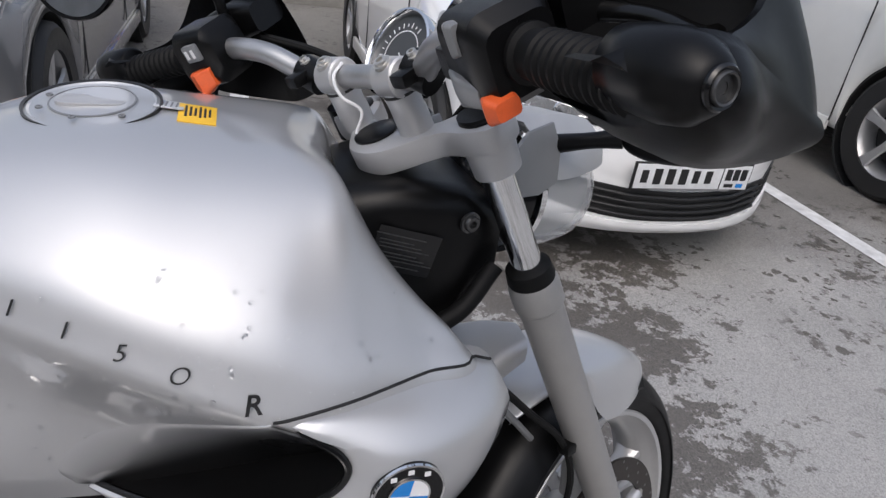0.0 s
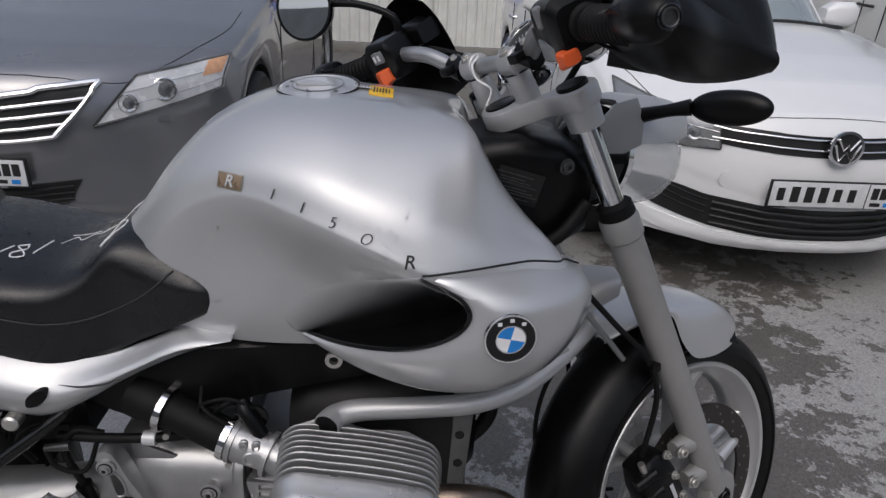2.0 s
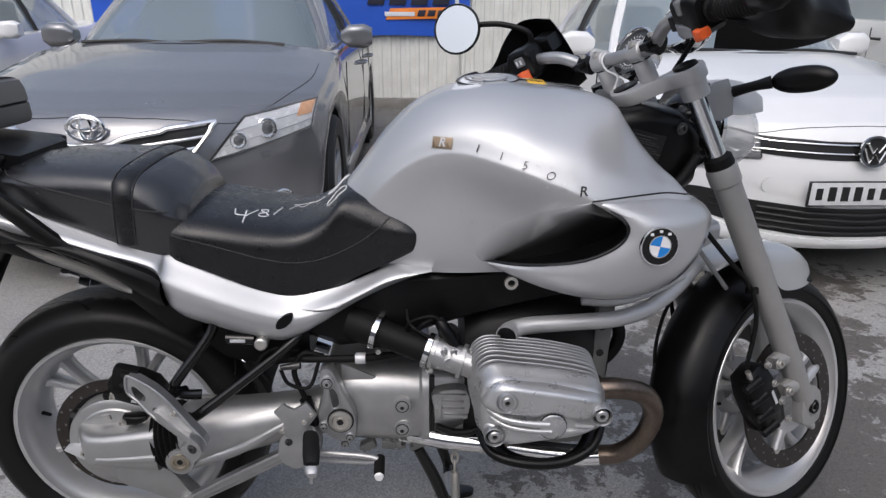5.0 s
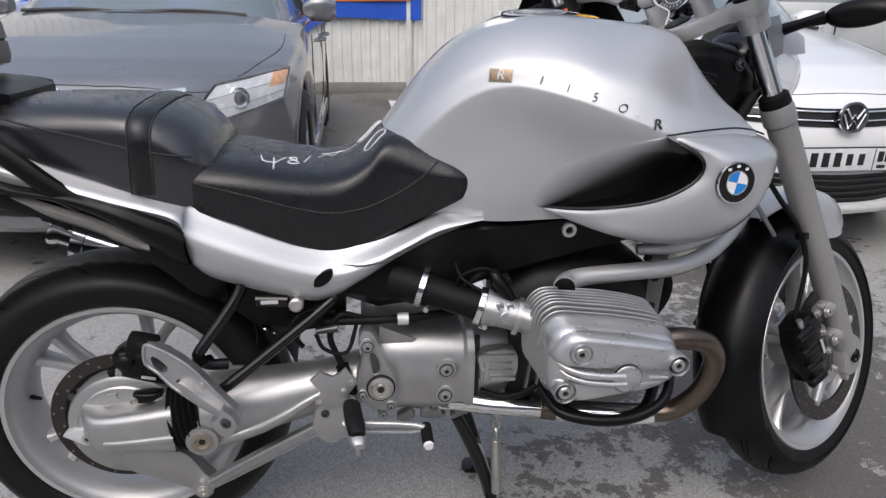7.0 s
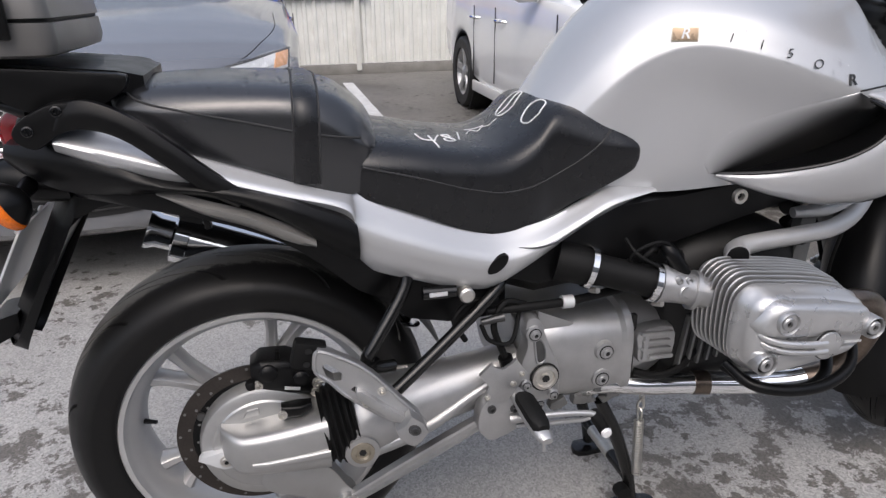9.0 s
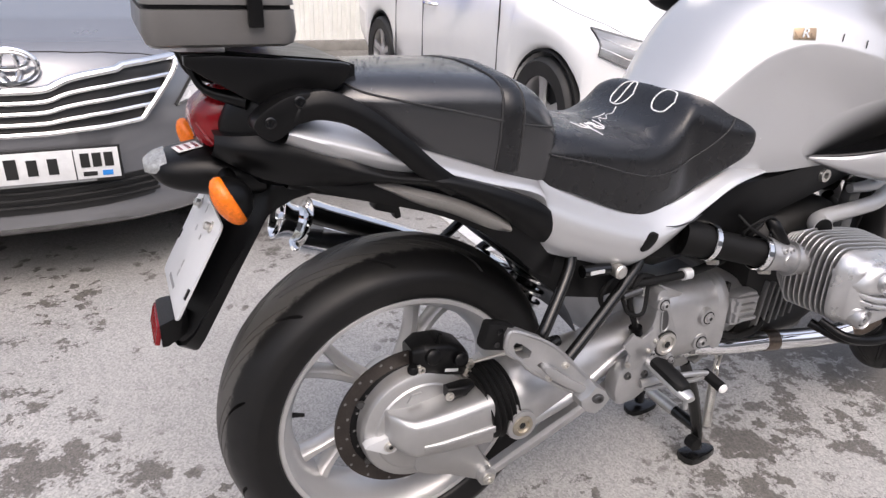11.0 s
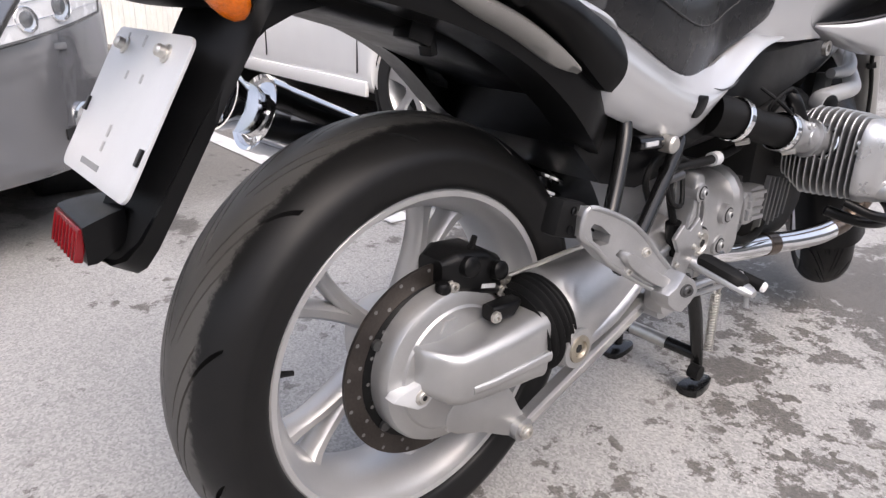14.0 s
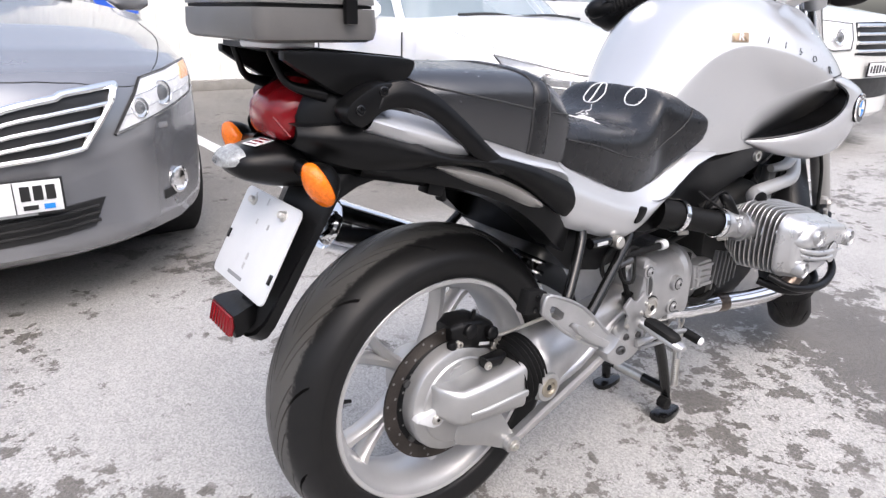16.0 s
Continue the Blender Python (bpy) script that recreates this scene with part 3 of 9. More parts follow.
TANK = [
    (0.505, [(0, 0.868), (0.05, 0.862), (0.082, 0.838), (0.095, 0.80), (0.10, 0.77), (0.10, 0.745), (0.09, 0.735)]),
    (0.545, [(0, 0.918), (0.055, 0.912), (0.095, 0.885), (0.115, 0.84), (0.122, 0.79), (0.125, 0.75), (0.115, 0.737)]),
    (0.60, [(0, 0.990), (0.065, 0.982), (0.112, 0.952), (0.138, 0.905), (0.140, 0.83), (0.142, 0.76), (0.13, 0.735)]),
    (0.66, [(0, 1.044), (0.080, 1.034), (0.135, 0.997), (0.158, 0.952), (0.152, 0.87), (0.155, 0.78), (0.145, 0.733)]),
    (0.73, [(0, 1.077), (0.095, 1.065), (0.162, 1.020), (0.188, 0.972), (0.170, 0.89), (0.168, 0.79), (0.158, 0.733)]),
    (0.82, [(0, 1.089), (0.110, 1.075), (0.196, 1.017), (0.232, 0.955), (0.198, 0.87), (0.182, 0.79), (0.168, 0.738)]),
    (0.90, [(0, 1.084), (0.118, 1.068), (0.216, 0.998), (0.258, 0.928), (0.218, 0.85), (0.192, 0.79), (0.175, 0.742)]),
    (0.96, [(0, 1.075), (0.120, 1.064), (0.222, 0.985), (0.270, 0.905), (0.225, 0.84), (0.196, 0.79), (0.18, 0.745)]),
    (1.00, [(0, 1.066), (0.122, 1.060), (0.218, 0.975), (0.274, 0.893), (0.235, 0.84), (0.198, 0.79), (0.18, 0.748)]),
    (1.03, [(0, 1.042), (0.126, 1.052), (0.211, 0.968), (0.272, 0.888), (0.235, 0.84), (0.198, 0.79), (0.18, 0.75)]),
    (1.05, [(0, 0.995), (0.130, 1.026), (0.206, 0.958), (0.268, 0.887), (0.232, 0.84), (0.196, 0.79), (0.18, 0.75)]),
    (1.075, [(0, 0.920), (0.135, 0.988), (0.200, 0.946), (0.258, 0.884), (0.228, 0.84), (0.194, 0.79), (0.18, 0.75)]),
    (1.11, [(0, 0.860), (0.140, 0.946), (0.194, 0.926), (0.242, 0.882), (0.222, 0.84), (0.19, 0.79), (0.17, 0.75)]),
    (1.15, [(0, 0.820), (0.148, 0.904), (0.192, 0.908), (0.225, 0.878), (0.21, 0.84), (0.18, 0.80), (0.16, 0.76)]),
    (1.185, [(0, 0.79), (0.12, 0.84), (0.170, 0.876), (0.205, 0.870), (0.195, 0.845), (0.17, 0.82), (0.15, 0.79)]),
]
def creased(h, soft):
    """Tighten the shoulder so that it reads as a crease."""
    p, q, r = Vector(h[2]), Vector(h[3]), Vector(h[4])
    return h[:3] + [tuple(q + (p - q) * (0.22 + 0.20 * soft)), tuple(q + (r - q) * (0.16 + 0.26 * soft))] + h[4:]


tank_rings = [tank_section(x, creased(h, 0.0 if x < 0.97 else min(1.0, (x - 0.97) * 12))) for x, h in TANK]
# finer along the length
fine = []
for col in zip(*tank_rings):
    fine.append(cr(col, 5))
tank_rings = [list(r) for r in zip(*fine)]
tank_bm = sheet(tank_rings)
TANK_TREE = BVHTree.FromBMesh(tank_bm)
tank = part("tank", tank_bm, SILVER, bike, "glossy silver fuel tank beaded with rain drops", smooth=60)


def on_tank(x, y, z, side=-1):
    """The tank's surface met from the side at height z, or from above when z is None."""
    if z is None:
        way = V(0, 0, -1)
        hit = TANK_TREE.ray_cast(V(x, y, 1.5), way)
    else:
        way = V(0, -side, 0)
        hit = TANK_TREE.ray_cast(V(x, side * 0.6, z), way)
    if hit[0] is None:
        return None, None
    return hit[0], (-hit[1] if hit[1].dot(way) > 0 else hit[1])


def wing_y(x, z):
    return 0.292 - 3.0 * max(0, x - 1.05) ** 2 - 1.6 * max(0, 1.05 - x) ** 2 - 2.6 * max(0, 0.83 - z) ** 2 - (9.0 + 160 * max(0, x - 1.0)) * max(0, z - 0.855) ** 2


WING_IN = [(0.966, 0.901), (0.995, 0.886), (1.018, 0.873), (1.027, 0.856), (1.018, 0.834), (0.990, 0.812), (0.950, 0.793), (0.900, 0.779), (0.850, 0.768), (0.797, 0.761)]
WING_OUT = [(0.962, 0.903), (1.06, 0.902), (1.13, 0.898), (1.190, 0.882), (1.203, 0.835), (1.165, 0.768), (1.095, 0.722), (1.0, 0.708), (0.90, 0.722), (0.793, 0.757)]


def wing(s):
    a = cr([(x, 0, z) for x, z in WING_IN], 5)
    b = cr([(x, 0, z) for x, z in WING_OUT], 5)
    rings = []
    for p, q in zip(a, b):
        row = []
        for i in range(9):
            t = i / 8
            x, z = p.x + (q.x - p.x) * t, p.z + (q.z - p.z) * t
            edge = 0.012 * (abs(2 * t - 1) ** 6)
            row.append(V(x, s * (wing_y(x, z) - edge), z))
        row.append(V(row[-1].x, row[-1].y - s * 0.03, row[-1].z))
        rings.append(row)
    w = part("wing_panel", sheet(rings, closed=False), SILVER, bike, "silver side wing carrying the round badge", smooth=50)
    part("wing_lip", sheet([[r[0] for r in rings], [V(r[0].x - 0.004, r[0].y - s * 0.07, r[0].z) for r in rings]], closed=False), BLACK, w, "black inner edge of the wing")
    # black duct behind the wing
    # fade reaches past the spray to paint the hollow's dark reflection
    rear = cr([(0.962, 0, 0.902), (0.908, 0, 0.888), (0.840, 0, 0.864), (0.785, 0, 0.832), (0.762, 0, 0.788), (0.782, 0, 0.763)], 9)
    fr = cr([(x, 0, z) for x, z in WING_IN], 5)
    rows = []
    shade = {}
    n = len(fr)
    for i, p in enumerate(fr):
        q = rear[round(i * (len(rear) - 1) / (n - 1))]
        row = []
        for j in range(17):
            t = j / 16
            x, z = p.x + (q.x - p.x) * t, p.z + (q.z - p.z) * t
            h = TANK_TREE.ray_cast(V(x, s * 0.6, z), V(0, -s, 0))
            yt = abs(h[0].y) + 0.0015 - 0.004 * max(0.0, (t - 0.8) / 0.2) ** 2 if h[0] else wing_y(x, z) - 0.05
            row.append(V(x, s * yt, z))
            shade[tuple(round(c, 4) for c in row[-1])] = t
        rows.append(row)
    duct = part("air_duct", sheet(rows, closed=False), FADING, bike, "glossy scoop beside the wing, sprayed black and darkened for its reflection", smooth=60)
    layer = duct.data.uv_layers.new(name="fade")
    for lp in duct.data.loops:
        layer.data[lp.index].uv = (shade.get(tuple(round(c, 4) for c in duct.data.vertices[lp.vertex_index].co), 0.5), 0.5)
    # edge trim
    gap = []
    for q in cr([(x, 0, z) for x, z in [(0.964, 0.904), (1.01, 0.908), (1.06, 0.909), (1.11, 0.907), (1.15, 0.901), (1.186, 0.890)]], 6):
        h = TANK_TREE.ray_cast(V(q.x, s * 0.6, q.z), V(0, -s, 0))
        gap.append(V(q.x, s * max(wing_y(q.x, q.z) - 0.006, abs(h[0].y) if h[0] else 0.0), q.z))
    part("panel_gap", tube(gap, 0.0016, 8), INK0, w)
    part("duct_trim", tube([V(p.x, s * (wing_y(p.x, p.z) - 0.010), p.z) for p in fr], 0.0036, 8), BLACK_GLOSS, w)
    # round badge: black ring, quartered blue and white
    c = V(1.080, 0, 0.831)
    nrm = V(0.10, s * 0.985, 0.05).normalized()
    o = V(c.x, s * (wing_y(c.x, c.z) + 0.001), c.z)
    badge = part("badge", turned([(0, -0.004), (0.034, -0.004), (0.034, 0.003), (0.033, 0.004), (0, 0.004)], o, nrm, 40), BLACK_GLOSS, w, "round black badge with a quartered blue and white field")
    part("badge_rim", turned([(0.0335, 0.001), (0.035, 0.002), (0.0345, 0.0045), (0.0325, 0.0045)], o, nrm, 40, closed=True), CHROME, badge)
    u = V(0, 0, 1).cross(nrm).normalized()
    v = nrm.cross(u)
    for k in range(4):
        bm = bmesh.new()
        cen = bm.verts.new(o + nrm * 0.0052)
        ring = [bm.verts.new(o + nrm * 0.0052 + (u * math.cos(t) + v * math.sin(t)) * 0.019) for t in (math.pi / 2 * (k + i / 8) + 0.2 * s for i in range(9))]
        for x1, x2 in zip(ring, ring[1:]):
            bm.faces.new((cen, x1, x2))
        part("badge_quarter", bm, BLUE if k % 2 else WHITE, badge)
    part("badge_ring", turned([(0.0185, 0.0042), (0.0185, 0.0056), (0.0202, 0.0056), (0.0202, 0.0042)], o, nrm, 40, closed=True), CHROME, badge)
    for k in (-1, 0, 1):
        a = math.pi / 2 + k * 0.62
        part("badge_mark", box((0.0055, 0.0045, 0.0012), (0, 0, 0), 0), WHITE, badge, m=Matrix.Translation(o + nrm * 0.0044 + (u * math.cos(a) + v * math.sin(a)) * 0.027) @ Matrix((u, v, nrm)).transposed().to_4x4())


both(wing)


def text_mesh(body, size, loc, nrm, up, material, parent, name, label="", shear=0.0, bold=0.0, depth=0.0008, tree=None):
    """Letters of the built-in font laid on a surface."""
    cu = bpy.data.curves.new(name, 'FONT')
    cu.body, cu.size, cu.align_x, cu.align_y, cu.extrude, cu.shear, cu.offset = body, size, 'CENTER', 'CENTER', depth, shear, bold
    ob = new(name, cu)
    n = Vector(nrm).normalized()
    upv = Vector(up)
    x = upv.cross(n).normalized()
    y = n.cross(x)
    m = Matrix((x, y, n)).transposed().to_4x4()
    m.translation = Vector(loc) + n * (depth + 0.0006)
    bpy.context.view_layer.update()
    me = bpy.data.meshes.new_from_object(ob.evaluated_get(bpy.context.evaluated_depsgraph_get()))
    bpy.data.objects.remove(ob)
    bpy.data.curves.remove(cu)
    me.transform(m)
    if tree is not None:
        for v in me.vertices:
            h = tree.ray_cast(v.co + n * 0.05, -n)
            if h[0]:
                v.co = h[0] + (h[1] if h[1].dot(n) > 0 else -h[1]) * (0.0016 if (v.co - Vector(loc)).dot(n) < depth + 0.0006 else 0.0028)
    me.materials.clear()
    me.materials.append(material)
    o = new(name, me)
    o.parent = parent
    if label:
        o["label"] = label
    return o


EMBLEM = surf("bronze_emblem_enamel", (0.33, 0.24, 0.16), 0.3, 0.5, 0.2, 80)
INK = surf("black_lettering", (0.012, 0.012, 0.012), 0.35)
for s in (-1, 1):
    seq = list(zip("115O", (0.769, 0.809, 0.849, 0.892), (0.983, 0.973, 0.960, 0.944)))
    for ch, x, z in seq:
        p, n = on_tank(x, 0, z, s)
        text_mesh(ch, 0.021, p, n, (0.0, 0, 1), INK, tank, "lettering", "thin black numeral on the tank", shear=0.25, bold=-0.0003, tree=TANK_TREE)
    p, n = on_tank(0.948, 0, 0.920, s)
    text_mesh("R", 0.024, p, n, (0.0, 0, 1), INK, tank, "lettering", "bold black letter on the tank", shear=0.15, bold=0.0003, tree=TANK_TREE)
    p, n = on_tank(0.709, 0, 0.989, s)
    xx = V(0, 0, 1).cross(n).normalized()
    mm = Matrix((xx, n.cross(xx), n)).transposed().to_4x4()
    mm.translation = p + n * 0.0026
    em = part("square_emblem", box((0.037, 0.019, 0.0016), (0, 0, 0), 0.0004), EMBLEM, tank, "small square metal emblem with a letter", m=mm @ pose(0, 0, -0.001))
    part("emblem_frame", box((0.040, 0.022, 0.0010), (0, 0, 0), 0.0003), BRASS, em, m=mm @ pose(0, 0, -0.0014))
    text_mesh("R", 0.022, p + n * 0.0022, n, (0, 0, 1), PLATE_ALU, em, "lettering", "", shear=0.2, bold=0.0003)

# filler cap on top
cp, cn = on_tank(0.805, 0.0, None)
cp = cp - cn * 0.0055
cap = part("filler_cap", turned([(0, 0), (0.060, 0), (0.060, 0.003), (0.057, 0.005), (0.055, 0.0035), (0.040, 0.0045), (0.038, 0.007), (0, 0.008)], cp, cn, 48), SILVER, tank, "round flush filler cap with screws")
part("cap_groove", turned([(0.0600, 0.0048), (0.0625, 0.0056), (0.0625, -0.002), (0.0600, -0.002)], cp, cn, 48, closed=True), INK, cap)
part("cap_groove", turned([(0.0375, 0.0076), (0.039, 0.0072), (0.039, 0.004), (0.0375, 0.004)], cp, cn, 48, closed=True), GREY_PLASTIC, cap)
for k in range(7):
    a = 2 * math.pi * k / 7
    part("screw", turned([(0.0034, 0), (0.0034, 0.0016), (0.0018, 0.0018), (0.0015, 0.0006), (0, 0.0006)], cp + V(math.cos(a) * 0.0475, math.sin(a) * 0.0475, 0.004), cn, 10), GREY_PLASTIC, cap)
part("key_cover", plate(rounded([(0.775, -0.012), (0.80, -0.016), (0.832, -0.012), (0.832, 0.012), (0.80, 0.016), (0.775, 0.012)]), cp.z + 0.004, cp.z + 0.0085, 0.001, "z"), SILVER_SAT, cap)


def sticker(x, y, w, h, material, name, label, parent=tank):
    p, n = on_tank(x, y, None)
    xx = (V(1, 0, 0) - n * n.x).normalized()
    mm = Matrix((xx, n.cross(xx), n)).transposed().to_4x4()
    mm.translation = p + n * 0.001
    st = part(name, box((w, h, 0.0012), (0, 0, 0), 0.0004), material, parent, label, m=mm)
    return st, mm


st, mm = sticker(0.900, -0.012, 0.036, 0.044, YELLOW, "warning_sticker", "yellow warning sticker with printed lines")
for i in range(6):
    part("printed_line", box((0.0022, 0.026 - 0.004 * (i % 3), 0.0006), (0, 0, 0), 0), INK, st, m=mm @ pose(-0.011 + i * 0.0045, 0.004, 0.0008))
st, mm = sticker(0.873, 0.005, 0.028, 0.034, PLATE_ALU, "data_sticker", "small grey data sticker")
for i in range(4):
    part("printed_line", box((0.0018, 0.022, 0.0006), (0, 0, 0), 0), GREY_PLASTIC, st, m=mm @ pose(-0.008 + i * 0.005, 0, 0.0008))


# ---- rain drops on the tank and wing ----
DROP = glass("water_drop", (0.97, 0.98, 0.99), 0.03, 1.33)
rng = random.Random(5)
drop_mesh = {}
for i in range(240):
    x = rng.uniform(0.60, 1.15)
    z = rng.uniform(0.80, 1.03)
    if rng.random() < 0.5:
        x, z = rng.gauss(0.97, 0.07), rng.gauss(0.93, 0.04)
    p, n = on_tank(x, 0, z, -1)
    if p is None or n.dot(V(0, -1, 0)) < 0.15:
        continue
    r = rng.choice((0.0010, 0.0013, 0.0016, 0.0019, 0.0023, 0.0028))
    mm = n.to_track_quat('Z', 'Y').to_matrix().to_4x4()
    mm.translation = p
    if r in drop_mesh:
        drop = new("rain_drop", drop_mesh[r])
        drop.parent = tank
    else:
        drop = part("rain_drop", turned([(r, -0.0002), (r * 0.92, r * 0.25), (r * 0.6, r * 0.48), (0, r * 0.55)], (0, 0, 0), (0, 0, 1), 8), DROP, tank)
        drop_mesh[r] = drop.data
    drop.matrix_local = mm


# ---- seats ----
def seat_section(x, hw, top, low, crown=0.012, drop=0.02):
    half = [(0, top), (hw * 0.45, top - crown * 0.3), (hw * 0.82, top - crown), (hw * 0.99, top - crown - drop), (hw * 1.02, (top + low) / 2 - 0.006), (hw, low + 0.008), (hw * 0.93, low), (hw * 0.5, low), (0, low)]
    c = cr([(x, y, z) for y, z in half], 4)
    c[0].y = c[-1].y = 0
    return [V(p.x, -p.y, p.z) for p in reversed(c[1:])] + [p for p in c[:-1]]


def seat_body(stations):
    rings = [seat_section(*s) for s in stations]
    cols = [cr(c, 5) for c in zip(*rings)]
    return sheet([list(r) for r in zip(*cols)])


FRONT_SEAT = [(0.150, 0.120, 0.868, 0.800), (0.19, 0.158, 0.858, 0.768), (0.27, 0.168, 0.848, 0.738), (0.36, 0.165, 0.832, 0.700), (0.43, 0.158, 0.828, 0.684), (0.48, 0.150, 0.850, 0.690), (0.515, 0.142, 0.884, 0.705), (0.55, 0.146, 0.886, 0.725, 0.012, 0.03), (0.60, 0.153, 0.870, 0.748, 0.01, 0.03), (0.637, 0.157, 0.852, 0.766, 0.008, 0.020), (0.658, 0.154, 0.838, 0.778, 0.006, 0.014), (0.667, 0.142, 0.826, 0.790, 0.004, 0.008)]
seat = part("front_seat", seat_body(FRONT_SEAT), VINYL, bike, "black vinyl rider seat with chalk marks", smooth=60)
REAR_SEAT = [(-0.150, 0.07, 0.925, 0.895, 0.008, 0.01), (-0.125, 0.115, 0.938, 0.878, 0.01, 0.014), (-0.06, 0.142, 0.945, 0.852), (0.04, 0.156, 0.944, 0.820), (0.12, 0.166, 0.938, 0.792), (0.17, 0.166, 0.926, 0.776, 0.016, 0.03), (0.205, 0.158, 0.905, 0.778, 0.02, 0.03), (0.228, 0.135, 0.880, 0.795, 0.02, 0.02)]
rear_seat = part("rear_seat", seat_body(REAR_SEAT), SHEEN_VINYL, bike, "rain-dotted black vinyl pillion seat with added sheen and a cross strap", smooth=60)
FS_TREE = BVHTree.FromPolygons([v.co[:] for v in seat.data.vertices], [p.vertices[:] for p in seat.data.polygons])
RS_TREE = BVHTree.FromPolygons([v.co[:] for v in rear_seat.data.vertices], [p.vertices[:] for p in rear_seat.data.polygons])


def seat_ring(tree, pts, side=-1):
    """Points of a seat's surface met from the side."""
    out = []
    for x, z in pts:
        h = tree.ray_cast(V(x, side * 0.5, z), V(0, -side, 0))
        if h[0]:
            out.append(h[0] + h[1] * 0.0008)
    return out


for s in (-1, 1):
    for tree, par, line in ((FS_TREE, seat, [(0.20, 0.815), (0.28, 0.795), (0.36, 0.770), (0.43, 0.757), (0.50, 0.768), (0.56, 0.800), (0.61, 0.842)]), (RS_TREE, rear_seat, [(-0.115, 0.930), (-0.09, 0.918), (-0.04, 0.907), (0.04, 0.890), (0.12, 0.872), (0.20, 0.858)])):
        pts = seat_ring(tree, [(p.x, p.z) for p in cr([(x, 0, z) for x, z in line], 10)], s)
        if len(pts) > 3:
            part("seam", tube(pts, 0.0016, 6), SEAM, par)


def over_seat(tree, x, dx=0.0, n=40):
    """A line across a seat from side to side."""
    out = []
    for i in range(n + 1):
        a = math.pi * (-0.10 + 1.20 * i / n)
        d = V(0, math.cos(a), math.sin(a))
        o = V(x + dx * math.sin(a), 0, 0.82)
        h = tree.ray_cast(o + d * 0.4, -d)
        if h[0]:
            out.append(h[0] + h[1] * 0.001)
    return out


strap = [over_seat(RS_TREE, x, 0.01) for x in (0.105, 0.112, 0.130, 0.137)]
n = min(len(s) for s in strap)
part("strap", sheet([[p + (p - V(p.x, 0, 0.82)).normalized() * (0.004 if 0 < i < 3 else 0.0005) for p in s[:n]] for i, s in enumerate(strap)], closed=False), VINYL, rear_seat, "narrow black strap across the seat")
for x in (0.103, 0.139):
    part("seam", tube(over_seat(RS_TREE, x, 0.01), 0.0017, 6), SEAM, rear_seat)


def chalk(strokes, ox, oy, sc, r=0.0014):
    """Chalk strokes drawn on the rider seat from above."""
    for st_ in strokes:
        pts = []
        for p in cr([(x, y, 0) for x, y in st_], 8):
            h = FS_TREE.ray_cast(V(ox + p.x * sc, oy + p.y * sc, 1.2), V(0, 0, -1))
            if h[0]:
                pts.append(h[0] + h[1] * 0.0006)
        if len(pts) > 2:
            part("chalk_mark", tube(pts, r, 6), CHALK, seat, "hand-drawn white chalk stroke")


# figures 4 1 8 1 and two ovals; strokes in (forward, left)
chalk([[(0.0, 1.0), (0.15, 0.45), (0.6, 0.5)], [(0.45, 1.0), (0.5, 0.5), (0.55, -0.2)]], 0.300, -0.118, 0.048)
chalk([[(0.0, 0.1), (0.35, 1.0)]], 0.325, -0.103, 0.046)
chalk([[(0.3, 0.9), (0.05, 0.7), (0.3, 0.45), (0.45, 0.15), (0.15, 0.0), (0.05, 0.25), (0.35, 0.6), (0.3, 0.9)]], 0.345, -0.088, 0.046)
chalk([[(0.1, 0.0), (0.3, 1.0)]], 0.370, -0.070, 0.046)
chalk([[(0.5, 0.0), (0.85, 0.3), (0.85, 0.8), (0.4, 1.0), (0.1, 0.7), (0.15, 0.2), (0.5, 0.0)]], 0.480, -0.098, 0.047)
chalk([[(0.5, 0.0), (0.9, 0.3), (0.85, 0.8), (0.4, 1.0), (0.1, 0.7), (0.1, 0.2), (0.5, 0.0)], [(0.1, 0.5), (0.9, 0.5)]], 0.470, 0.004, 0.052)
chalk([[(0.0, 0.0), (0.3, 0.5), (0.5, 0.3), (0.8, 0.7), (1.0, 0.6), (1.4, 0.9)], [(0.1, 0.6), (0.5, 0.75), (0.9, 0.9)]], 0.398, -0.030, 0.050, 0.0008)


# rain drops lying on the seats
for tree, par, x0, x1, y0, y1, k in ((RS_TREE, rear_seat, -0.12, 0.20, -0.14, 0.05, 110), (FS_TREE, seat, 0.20, 0.58, -0.13, 0.02, 50)):
    for i in range(k):
        h = tree.ray_cast(V(rng.uniform(x0, x1), rng.uniform(y0, y1), 1.3), V(0, 0, -1))
        if h[0] is None:
            continue
        mm = (h[1] if h[1].z > 0 else -h[1]).to_track_quat('Z', 'Y').to_matrix().to_4x4()
        mm.translation = h[0]
        drop = new("rain_drop", drop_mesh[rng.choice(sorted(drop_mesh))])
        drop.parent = par
        drop.matrix_local = mm


